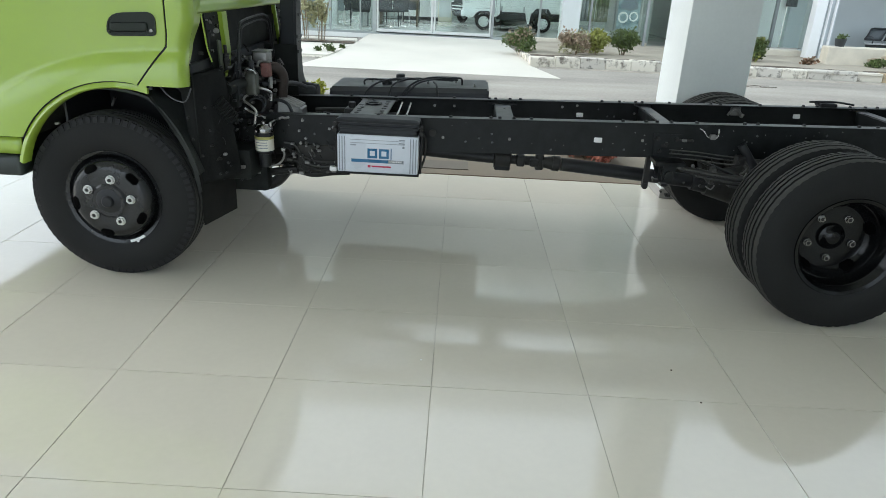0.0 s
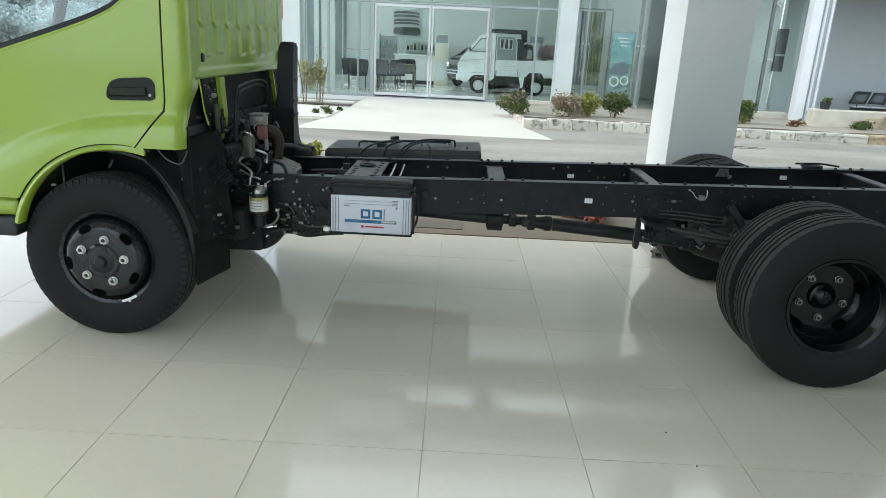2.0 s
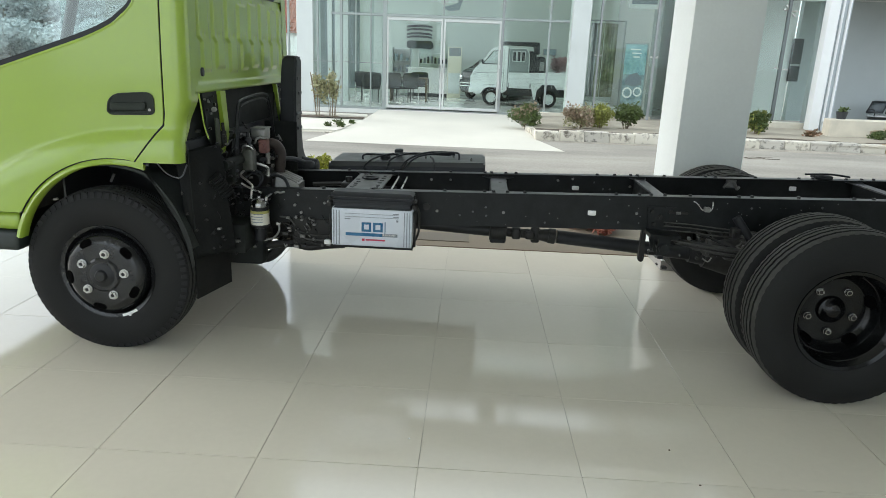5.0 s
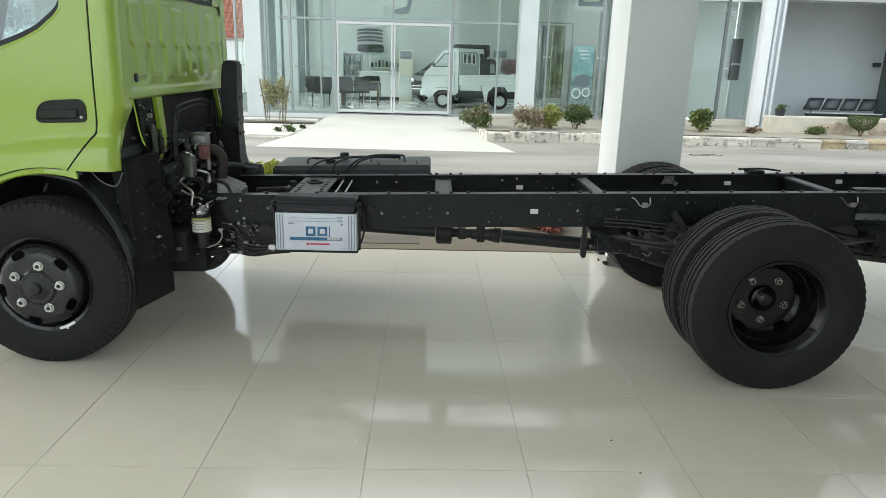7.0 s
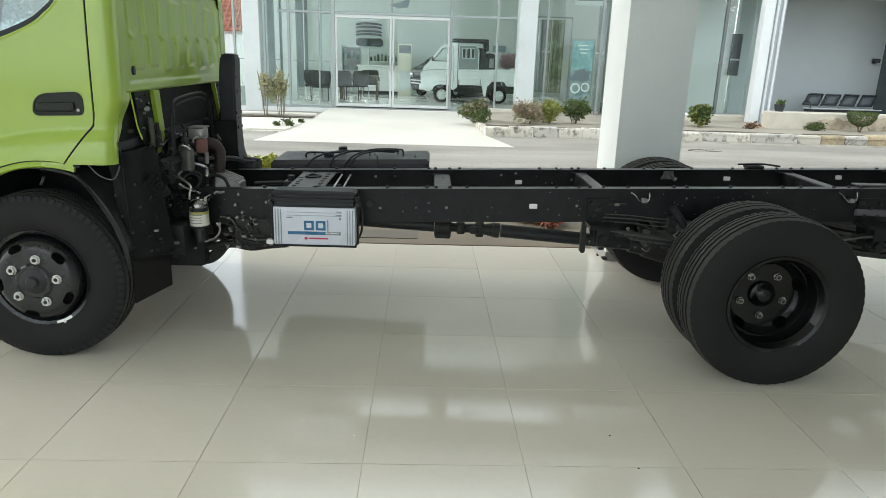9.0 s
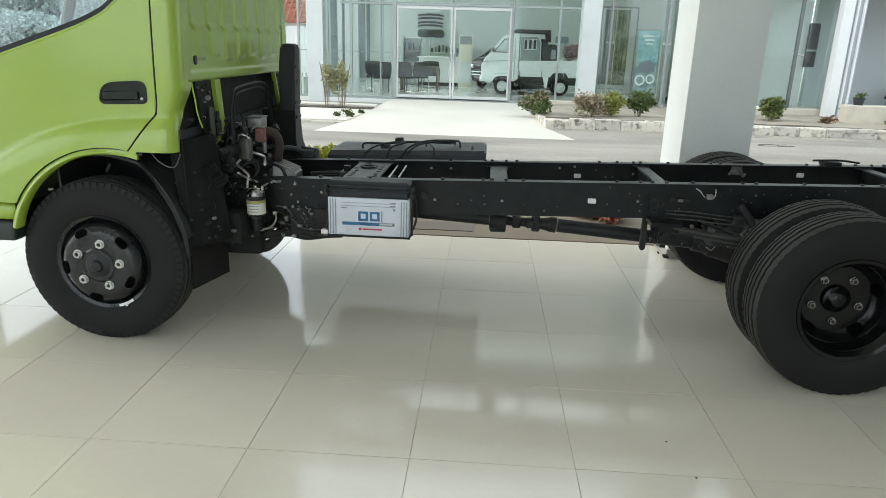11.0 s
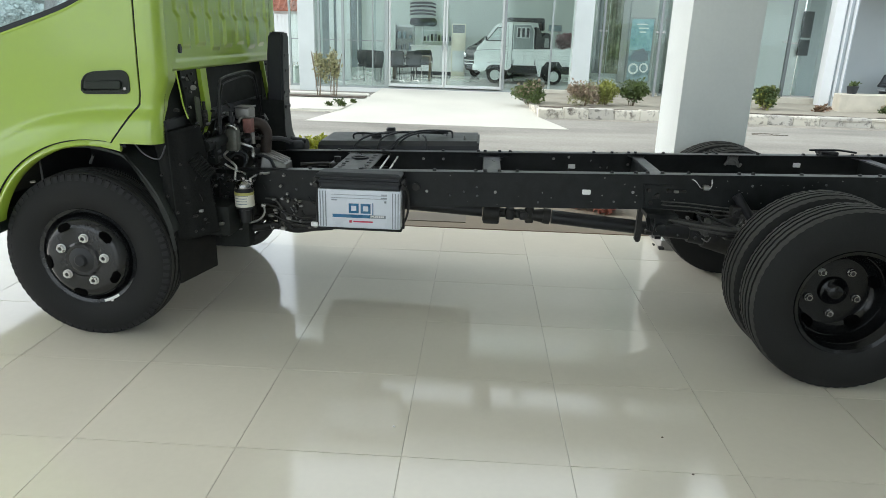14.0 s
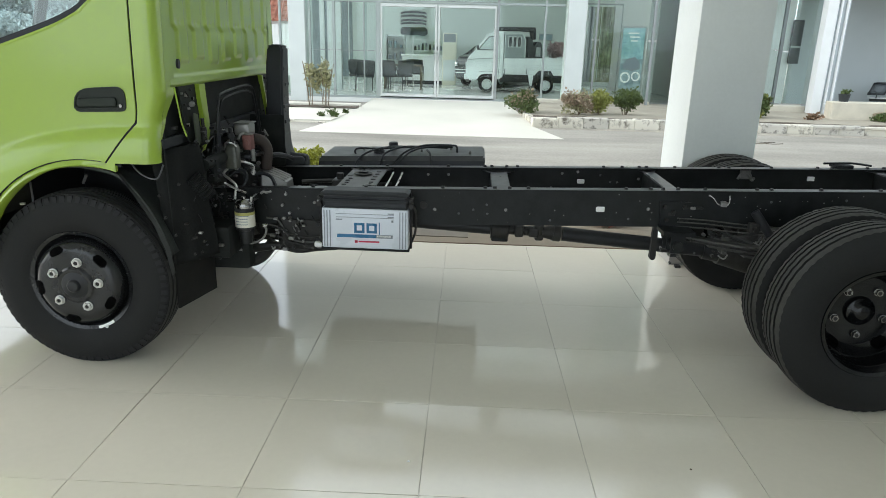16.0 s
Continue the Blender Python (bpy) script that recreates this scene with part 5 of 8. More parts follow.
box(bm, -1.75, -1.16, -0.40, -0.39, 0.65, 1.02)
box(bm, -1.75, -1.16, 0.39, 0.40, 0.65, 1.02)
part("engine_bulkhead", bm, black_satin, truck)
# engine, gearbox
bm = B()
box(bm, -2.1, -1.12, -0.26, 0.26, 0.42, 0.92, 0.04, 2)
box(bm, -1.95, -1.2, -0.2, 0.2, 0.30, 0.45, 0.04, 2)
cyl(bm, (-1.15, 0, 0.60), (-0.98, 0, 0.60), 0.22, 0.19, n=24)
part("engine_block", bm, dark_cast, truck)
bm = B()
cyl(bm, (-0.98, 0, 0.58), (-0.80, 0, 0.565), 0.155, 0.12, n=20)
cyl(bm, (-0.80, 0, 0.575), (-0.62, 0, 0.56), 0.12, 0.08, n=20)
box(bm, -1.05, -0.70, -0.10, 0.10, 0.40, 0.50, 0.03, 2)
gb = part("gearbox", bm, dark_cast, truck)
bm = B()
loops = []
for x, z, h in ((-0.965, 0.755, 0.07), (-0.94, 0.785, 0.08), (-0.86, 0.757, 0.08), (-0.815, 0.735, 0.06)):
    loops.append([(x, -h - 0.06, z), (x, h - 0.06, z), (x, h - 0.04, z - 0.09), (x, -h - 0.08, z - 0.09)])
rings(bm, loops)
gt = part("gearbox_cover", bm, cast_metal, gb, "bare aluminium gearbox cover")
for k in range(4):
    bm = B()
    y = -0.12 + 0.04 * k
    tube(bm, [(-0.94, y, 0.79), (-0.88, y, 0.768), (-0.825, y, 0.745)], 0.007)
    part("rib", bm, cast_metal, gt)
bm = B()
tube(bm, [(-0.76, -0.02, 0.72), (-0.66, 0.02, 0.72), (-0.58, 0.05, 0.715), (-0.52, 0.02, 0.70)], 0.012)
box(bm, -0.60, -0.50, -0.02, 0.08, 0.68, 0.735, 0.012, 2)
cyl(bm, (-0.56, 0.03, 0.73), (-0.56, 0.03, 0.765), 0.02, n=12)
cyl(bm, (-0.51, 0.05, 0.70), (-0.51, 0.05, 0.75), 0.015, n=12)
part("shift_linkage", bm, dark_cast, gb)
# canister, grey box, red valve, elbow
bm = B()
loops = []
for z, a, r in ((0.842, 0.026, 0.006), (0.846, 0.030, 0.010), (0.938, 0.030, 0.010), (0.952, 0.026, 0.012), (0.960, 0.018, 0.012), (0.964, 0.010, 0.0095)):
    ring = []
    for k in range(24):
        t = 2 * math.pi * (k + 0.5) / 24
        c, n = math.cos(t), math.sin(t)
        ring.append((-1.017 + (a - r) * max(-1, min(1, 3 * c)) + r * c, -0.335 + (a - r) * max(-1, min(1, 3 * n)) + r * n, z))
    loops.append(ring)
rings(bm, loops)
can = part("reservoir", bm, mat("reservoir_olive", (0.085, 0.088, 0.072), 0.38, metal=0.3, vary=0.35, scale=18, bump=0.12), truck, "olive grey metal reservoir")
bm = B()
cyl(bm, (-1.017, -0.335, 0.963), (-1.017, -0.335, 0.990), 0.010, n=14)
cyl(bm, (-1.020, -0.335, 0.990), (-1.022, -0.335, 1.012), 0.019, 0.017, n=16)
cyl(bm, (-1.022, -0.335, 1.012), (-1.022, -0.335, 1.040), 0.008, n=12)
part("cap", bm, black_satin, can)
bm = B()
tube(bm, [(-1.048, -0.335, 0.935), (-1.046, -0.352, 0.962), (-1.030, -0.366, 0.972), (-1.006, -0.366, 0.968), (-0.990, -0.352, 0.950)], 0.0045, n=8)
part("clamp", bm, zinc, can, "bright wire clamp")
bm = B()
box(bm, -1.045, -0.968, -0.22, -0.12, 0.985, 1.043, 0.008, 2)
ctl = part("control_box", bm, cast_metal, truck, "grey control box")
bm = B()
box(bm, -1.048, -0.962, -0.225, -0.115, 1.043, 1.050, 0.003)
part("lid", bm, cast_metal, ctl)
bm = B()
box(bm, -0.998, -0.952, -0.245, -0.19, 0.918, 0.992, 0.006, 2)
cyl(bm, (-0.978, -0.245, 0.955), (-0.978, -0.252, 0.955), 0.016, n=12)
egr = part("egr_valve", bm, red_cast, truck, "dull red cast valve body")
bm = B()
box(bm, -1.0, -0.95, -0.24, -0.19, 0.993, 1.0, 0.002)
part("valve_cap", bm, cast_metal, egr)
bm = B()
cyl(bm, (-0.955, -0.22, 0.86), (-0.955, -0.22, 0.919), 0.012, n=12)
part("valve_neck", bm, cast_metal, egr)
bm = B()
tube(bm, [(-1.00, -0.12, 0.945), (-0.972, -0.12, 0.956), (-0.940, -0.11, 0.945), (-0.922, -0.10, 0.912), (-0.920, -0.10, 0.875), (-0.930, -0.10, 0.80)], 0.030, n=16)
part("intake_elbow", bm, rusty, truck, "brownish intake elbow")
bm = B()
box(bm, -1.145, -1.06, -0.50, -0.44, 0.85, 0.905, 0.008, 2)
part("junction_box", bm, bay_black, truck)
bm = B()
prism(bm, rounded([(-0.575, 1.13, 0.01), (-0.535, 1.12, 0.01), (-0.52, 0.985, 0.012), (-0.565, 0.985, 0.012)]), 'x', -1.10, -1.092)
part("cable_plate", bm, mat("olive_plate", (0.05, 0.06, 0.035), 0.5, vary=0.3, scale=14, bump=0.1), truck, "olive grey cable plate")
# pipes and hoses of the engine bay
rng = random.Random(3)
HOSES = [
    ([(-0.986, -0.43, 0.708), (-0.982, -0.43, 0.739), (-0.98, -0.42, 0.773), (-1.016, -0.40, 0.798), (-1.049, -0.38, 0.814), (-1.052, -0.37, 0.827), (-1.037, -0.35, 0.84), (-0.99, -0.35, 0.843)], 0.0062, zinc),
    ([(-1.044, -0.40, 0.781), (-1.019, -0.40, 0.767), (-0.972, -0.42, 0.753), (-0.929, -0.43, 0.741)], 0.0055, zinc),
    ([(-0.992, -0.30, 0.871), (-0.964, -0.30, 0.865), (-0.938, -0.29, 0.851), (-0.936, -0.28, 0.829), (-0.938, -0.28, 0.802)], 0.0065, zinc),
    ([(-0.858, -0.43, 0.741), (-0.845, -0.43, 0.749), (-0.832, -0.42, 0.744), (-0.817, -0.40, 0.745)], 0.006, cast_metal),
    ([(-1.078, -0.33, 0.897), (-1.061, -0.33, 0.928), (-1.044, -0.33, 0.965), (-1.023, -0.33, 0.978), (-1.003, -0.33, 0.967)], 0.005, cast_metal),
    ([(-0.996, -0.30, 0.978), (-0.996, -0.28, 0.997), (-0.984, -0.25, 1.004)], 0.006, grey_metal),
    ([(-0.844, -0.44, 0.583), (-0.837, -0.44, 0.557), (-0.85, -0.44, 0.525), (-0.877, -0.44, 0.502), (-0.913, -0.44, 0.492)], 0.0055, grey_metal),
    ([(-1.034, -0.36, 0.837), (-0.999, -0.34, 0.84), (-0.964, -0.32, 0.823), (-0.958, -0.32, 0.787), (-0.976, -0.34, 0.753)], 0.006, black_plastic),
    ([(-1.036, -0.36, 0.801), (-1.005, -0.34, 0.825), (-0.981, -0.30, 0.804), (-0.977, -0.30, 0.762)], 0.006, black_plastic),
    ([(-0.969, -0.20, 0.787), (-0.92, -0.20, 0.795), (-0.867, -0.22, 0.78), (-0.838, -0.25, 0.744)], 0.009, black_plastic),
    ([(-0.952, 0.0, 0.85), (-0.919, 0.05, 0.85), (-0.887, 0.10, 0.839), (-0.853, 0.15, 0.816)], 0.014, black_plastic),
    ([(-1.11, -0.15, 1.0), (-1.12, -0.25, 0.98), (-1.1, -0.32, 0.90), (-1.08, -0.36, 0.8)], 0.010, black_plastic),
    ([(-0.70, -0.1, 0.72), (-0.6, -0.05, 0.70), (-0.5, 0.1, 0.69), (-0.3, 0.2, 0.68)], 0.008, black_plastic)]
for pts, r, m in HOSES:
    bm = B()
    tube(bm, pts, r)
    part("hose", bm, m, truck)
bm = B()
box(bm, -0.855, -0.83, -0.445, -0.425, 0.575, 0.592, 0.003)
part("hose_end", bm, nut_dull, truck)
bm = B()
box(bm, -0.925, -0.905, -0.445, -0.425, 0.485, 0.50, 0.003)
part("hose_end", bm, nut_dull, truck)


def fitting(x, y, z, s, m, kind):
    bm = B()
    if kind == 0:
        cyl(bm, (x, y, z), (x, y - 0.018, z), s * 0.8, n=6)
    elif kind == 1:
        box(bm, x - s, x + s, y - 0.02, y, z - s * 0.6, z + s * 0.6, 0.002)
    else:
        tube(bm, [(x - s, y, z + s), (x, y - 0.012, z), (x + s * 0.6, y - 0.008, z - s * 1.3)], s * 0.35, n=6, steps=3)
    part("fitting", bm, m, truck)


# bolts on the web of the rail and small fittings under it
for x, z in ((-0.759, 0.722), (-0.745, 0.627), (-1.079, 0.71), (-1.078, 0.598), (-0.598, 0.694)):
    fitting(x, -0.335, z, 0.009, cast_metal, 0)
for k, (x, z) in enumerate(((-0.776, 0.668), (-0.814, 0.597), (-0.86, 0.658), (-0.709, 0.568), (-0.672, 0.567), (-0.662, 0.53), (-0.678, 0.485), (-0.768, 0.535), (-0.793, 0.566), (-0.74, 0.59), (-0.805, 0.527), (-1.124, 0.52), (-1.155, 0.42), (-0.999, 0.429))):
    fitting(x, -0.345, z, 0.009, (grey_metal, cast_metal, dark_cast)[k % 3], k % 3)
# dark clutter beside and over the reservoir
for k, (x, y, z) in enumerate(((-1.127, -0.7, 1.079), (-1.136, -0.66, 0.946), (-1.137, -0.66, 0.918), (-1.11, -0.6, 0.872), (-1.094, -0.62, 1.217), (-1.085, -0.6, 1.172), (-1.072, -0.42, 1.048), (-1.044, -0.3, 1.072), (-1.062, -0.3, 1.026), (-1.036, -0.3, 1.022), (-1.073, -0.3, 1.005), (-1.098, -0.3, 1.014), (-1.12, -0.55, 0.926), (-1.141, -0.6, 0.918), (-1.082, -0.3, 1.04), (-1.027, -0.3, 0.992))):
    fitting(x, y, z, 0.011 + 0.004 * (k % 2), (dark_cast, grey_metal, black_satin, dark_cast)[k % 4], (k + 1) % 3)
for k in range(60):
    x, y, z = rng.uniform(-1.13, -0.93), rng.uniform(-0.26, 0.05), rng.uniform(0.70, 1.0)
    fitting(x, y, z, rng.uniform(0.008, 0.018), (dark_cast, black_satin, dark_cast, black_plastic, grey_metal)[k % 5], k % 3)
for k in range(26):
    x, z = rng.uniform(-1.14, -1.0), rng.uniform(0.42, 0.95)
    fitting(x, -0.56 + 0.15 * rng.random(), z, rng.uniform(0.006, 0.013), (dark_cast, black_satin, black_plastic, dark_cast, black_satin, grey_metal)[k % 6], k % 2)
# tangle of thin wires and pipes in the bay
for k in range(26):
    bm = B()
    x, y, z = rng.uniform(-1.14, -1.07), rng.uniform(-0.66, -0.36), rng.uniform(0.60, 1.08)
    pts = [(x, y, z)]
    for j in range(4):
        p = pts[-1]
        pts.append((max(-1.15, min(-1.055, p[0] + rng.uniform(-0.05, 0.05))), max(-0.70, min(-0.28, p[1] + rng.uniform(-0.06, 0.06))), p[2] - rng.uniform(-0.03, 0.08)))
    tube(bm, pts, rng.uniform(0.002, 0.0045), n=5, steps=4)
    part("wiring", bm, (black_plastic, dark_cast, black_satin, dark_cast, black_plastic)[k % 5], truck)
for k in range(60):
    x, y, z = rng.uniform(-1.145, -1.02), rng.uniform(-0.72, -0.40), rng.uniform(0.45, 1.05)
    fitting(x, y, z, rng.uniform(0.004, 0.009), (dark_cast, dark_cast, black_satin, cast_metal if k % 3 else dark_cast, black_satin)[k % 5], k % 2)
# lower clutter below the rail between filter and battery
for k in range(34):
    x, z = rng.uniform(-0.85, -0.56), rng.uniform(0.44, 0.61)
    fitting(x, -0.338 - 0.03 * rng.random(), z, rng.uniform(0.006, 0.014), (dark_cast, grey_metal, black_satin, spring_steel, cast_metal)[k % 5], k % 3)
for z0, z1, d in ((0.60, 0.47, 0.0), (0.575, 0.50, 0.02), (0.52, 0.455, 0.01)):
    bm = B()
    tube(bm, [(-0.86, -0.352 - d, z0), (-0.80, -0.358 - d, z0 - 0.012), (-0.74, -0.362 - d, z1 + 0.03), (-0.66, -0.358 - d, z1 + 0.012), (-0.57, -0.348 - d, z1 + 0.02)], 0.0048, n=7)
    part("pipe", bm, dark_cast if d else spring_steel, truck)
bm = B()
box(bm, -0.80, -0.545, -0.34, -0.30, 0.44, 0.60, 0.01)
box(bm, -0.86, -0.60, -0.20, 0.05, 0.40, 0.56, 0.03, 2)
tube(bm, [(-0.95, -0.30, 0.42), (-0.82, -0.30, 0.44), (-0.72, -0.30, 0.425), (-0.62, -0.30, 0.44), (-0.52, -0.30, 0.45)], 0.022)
tube(bm, [(-1.15, -0.28, 0.36), (-1.0, -0.28, 0.34), (-0.92, -0.27, 0.37), (-0.86, -0.25, 0.45)], 0.03)
part("exhaust_brake", bm, dark_cast, truck)
bm = B()
box(bm, -1.20, -0.95, -0.36, -0.26, 0.32, 0.72, 0.03, 2)
box(bm, -1.16, -0.98, -0.55, -0.36, 0.44, 0.60, 0.02, 2)
part("steering_gearbox", bm, bay_black, truck)
bm = B()
cyl(bm, (FRONT_X, -0.62, 0.36), (FRONT_X, 0.62, 0.36), 0.05, n=16)
part("front_axle", bm, dark_cast, truck)
for side in (-1, 1):
    bm = B()
    loops = []
    for x in span(-2.25, -0.95, 14):
        z = 0.47 + 0.06 * ((x - FRONT_X) / 0.65) ** 2
        loops.append([(x, side * 0.38 - 0.03, z), (x, side * 0.38 + 0.03, z), (x, side * 0.38 + 0.03, z + 0.035), (x, side * 0.38 - 0.03, z + 0.035)])
    rings(bm, loops)
    part("front_spring", bm, dark_cast, truck)
# fuel filter on the rail
bm = B()
rings(bm, [[(-0.935 + r * math.cos(2 * math.pi * k / 24), -0.45 + r * math.sin(2 * math.pi * k / 24), z) for k in range(24)] for z, r in ((0.495, 0.028), (0.56, 0.031), (0.565, 0.044), (0.58, 0.0455), (0.675, 0.0465))])
flt = part("fuel_filter", bm, black_satin, truck, "spin-on fuel filter with cream label")
bm = B()
cyl(bm, (-0.935, -0.45, 0.582), (-0.935, -0.45, 0.655), 0.048, n=28)
part("label", bm, label_cream, flt, "cream paper label")
for k in range(4):
    bm = B()
    z = 0.596 + 0.014 * k
    sheet(bm, lambda a, q: (-0.935 + 0.0485 * math.cos(a), -0.45 + 0.0485 * math.sin(a), z + q), span(-2.4, -1.0 if k < 3 else -0.9, 8), (0.0, 0.004))
    part("print", bm, label_grey, flt)
bm = B()
cyl(bm, (-0.935, -0.45, 0.642), (-0.935, -0.45, 0.6555), 0.0484, n=28)
part("label_stripe", bm, mat("label_yellow", (0.42, 0.40, 0.12), 0.45, vary=0.1, scale=30, bump=0.01), flt, "yellow band of the label")
bm = B()
rings(bm, [[(-0.935 + r * math.cos(2 * math.pi * k / 24), -0.45 + r * math.sin(2 * math.pi * k / 24), z) for k in range(24)] for z, r in ((0.676, 0.0455), (0.690, 0.0465), (0.704, 0.040), (0.714, 0.026), (0.717, 0.012), (0.728, 0.011))])
box(bm, -0.905, -0.888, -0.46, -0.36, 0.70, 0.73, 0.004)
box(bm, -1.02, -0.985, -0.46, -0.43, 0.70, 0.712, 0.003)
part("filter_head", bm, nut_dull, flt, "bare metal filter head")
# black filler panel, added to darken a bright gap beside the snorkel
bm = B()
box(bm, -1.13, -0.93, 0.285, 0.293, 0.68, 1.04, 0.003)
part("gap_filler", bm, bay_black, truck)
# tall intake snorkel behind the cab
bm = B()
loops = []
for z, x0, x1, y0, y1 in ((0.78, -1.06, -0.928, 0.32, 0.52), (0.84, -1.05, -0.945, 0.33, 0.50), (1.0, -1.045, -0.950, 0.34, 0.48), (1.30, -1.04, -0.945, 0.34, 0.48), (1.41, -1.03, -0.94, 0.35, 0.47), (1.425, -1.02, -0.95, 0.36, 0.46)):
    loops.append([(x0, y0, z), (x1, y0, z), (x1, y1, z), (x0, y1, z)])
rings(bm, loops)
bmesh.ops.bevel(bm, geom=bm.edges[:], offset=0.012, segments=2, affect='EDGES')
sn = part("intake_snorkel", bm, black_plastic, truck, "tall black plastic air intake duct", smooth=50)
for k in range(9):
    z = 0.92 + 0.05 * k + 0.012 * (k % 3)
    bm = B()
    box(bm, -0.953, -0.946 + 0.005 * (k % 2), 0.35 + 0.02 * (k % 3), 0.46, z, z + 0.012 + 0.008 * (k % 2), 0.003)
    part("rib", bm, black_plastic, sn)
bm = B()
tube(bm, [(-0.98, 0.45, 0.79), (-0.92, 0.42, 0.778), (-0.88, 0.42, 0.772), (-0.84, 0.42, 0.766)], 0.03, n=14)
part("duct_foot", bm, black_plastic, sn)

# ---- the showroom that the truck stands in ----
X0, X1, Y0, Y1, TOP = -6.6, 5.2, -6.0, 3.0, 5.2
bm = B()
box(bm, X0, X1, Y0, Y1 - 0.002, -0.30, -0.0035)
floor = solo("floor", bm, grout, "polished cream ceramic tile floor with thin grey joints", "floor", kind="structure")
bm = B()
box(bm, X0, X1, Y1, Y1 + 0.62, -0.30, -0.010)
solo("threshold", bm, threshold_mat, "beige concrete threshold along the floor edge", "threshold", kind="structure")
bm = B()
box(bm, -4.0, 0.16, Y1 + 0.20, Y1 + 0.45, -0.010, -0.004)
solo("threshold_patch", bm, mat("patch_concrete", (0.145, 0.125, 0.098), 0.8, vary=0.12, scale=3, bump=0.2), "darker strip in the left part of the beige threshold", "patch", kind="structure")
bm = B()
box(bm, X0, X1, Y1 - 0.004, Y1 + 0.012, -0.02, 0.006, 0.002)
solo("trim", bm, mat("edge_trim", (0.15, 0.10, 0.065), 0.5, vary=0.2), "thin brown edge strip of the tile floor", "edge strip", kind="structure")
# columns along the open front
for cx in (-4.42, 1.58):
    bm = B()
    box(bm, cx, cx + 0.47, 2.655, 3.155, -0.02, TOP, 0.006, 2)
    col = solo("column", bm, plaster_grey, "square plastered column painted pale grey", "column", group="columns of the open front", kind="structure")
    bm = B()
    box(bm, cx - 0.004, cx + 0.474, 2.651, 3.159, 0.0, 0.07, 0.002)
    part("skirting", bm, mat("skirting_grey", (0.30, 0.29, 0.27), 0.5, vary=0.1), col, "grey tiled skirting")
# unseen ceiling slab with edge beam, carried forward to keep sky off the floor
bm = B()
box(bm, X0, X1, Y0, 5.05, TOP, TOP + 0.2)
box(bm, X0, X1, 2.75, 3.05, TOP - 0.5, TOP)
solo("ceiling", bm, plaster_white, "unseen white ceiling slab with edge beam, carried forward to shade the floor", "ceiling", kind="structure")
# unseen back and side walls, added to shape the daylight through their openings
def wall_with_openings(name, along, at, a, b, openings, material, label):
    bm = B()
    edge = a
    for o0, o1, s, h in openings:
        for p, q, z0, z1 in ((edge, o0, -0.02, TOP), (o0, o1, -0.02, s), (o0, o1, h, TOP)):
            if q > p and z1 > z0 + 0.001:
                if along == 'x':
                    box(bm, p, q, at, at + 0.2, z0, z1)
                else:
                    box(bm, at, at + 0.2, p, q, z0, z1)
        edge = o1
    if b > edge:
        if along == 'x':
            box(bm, edge, b, at, at + 0.2, -0.02, TOP)
        else:
            box(bm, at, at + 0.2, edge, b, -0.02, TOP)
    return solo(name, bm, material, label, "wall", kind="structure")


wall_with_openings("wall_back", 'x', Y0 - 0.2, X0, X1, [(-6.3, -2.3, 0.0, 4.9), (-2.1, 2.6, 0.0, 4.9)], plaster_white, "unseen white wall with wide openings sized for the light from behind")
wall_with_openings("wall_left", 'y', X0 - 0.2, Y0, 3.1, [(-5.6, -1.7, 0.0, 3.95), (-1.3, 2.65, 0.0, 3.95)], plaster_white, "unseen white side wall with tall openings for the light from the left")
# unseen right wall, set close and kept grey to darken the floor there
wall_with_openings("shade_wall_right", 'y', X1, Y0, 3.1, [(-5.6, -4.8, 0.0, 3.95)], plaster_blue, "unseen grey side wall added to hold light off the right side")

# unseen pale ground behind the room, added to bounce light indoors
bm = B()
box(bm, -14.0, 12.0, -18.0, Y0 - 0.2, -0.3, -0.03)
solo("bounce_paving", bm, ramp_mat, "unseen pale ground behind the showroom, added to bounce light in", "pavement", kind="structure")

# ---- outside ----
bm = B()
box(bm, -400, 400, -400, 600, -0.6, -0.08)
solo("ground", bm, road_mat, "worn grey concrete road surface", "road", kind="structure")
bm = B()
box(bm, -20, 22, 3.62, 4.55, -0.3, -0.062)
# apron colour darkened too, in place of canopy shade
solo("apron", bm, mat("apron_concrete", (0.23, 0.195, 0.145), 0.8, vary=0.2, scale=1.2, fine=30, bump=0.2), "beige concrete apron strip beside the road", "pavement", kind="structure")
# pale ramp to the glass door
bm = B()
prism(bm, [(-2.80, 9.75), (1.80, 9.75), (1.42, 11.2), (1.12, 16.0), (-2.30, 16.0), (-2.34, 13.6), (-2.47, 11.4)], 'z', -0.3, 0.0)
for v in bm.verts:
    if v.co.z > -0.1:
        v.co.z = -0.076 + 0.106 * max(0, (v.co.y - 9.75)) / 6.25
solo("ramp", bm, ramp_mat, "pale smooth concrete ramp to the glass door", "ramp", kind="structure", smooth=0)

FY, FZ = 16.0, 0.03
kerb_haunch = mat("kerb_haunch", (0.33, 0.30, 0.25), 0.9, vary=0.3, scale=3, fine=20, bump=0.4)
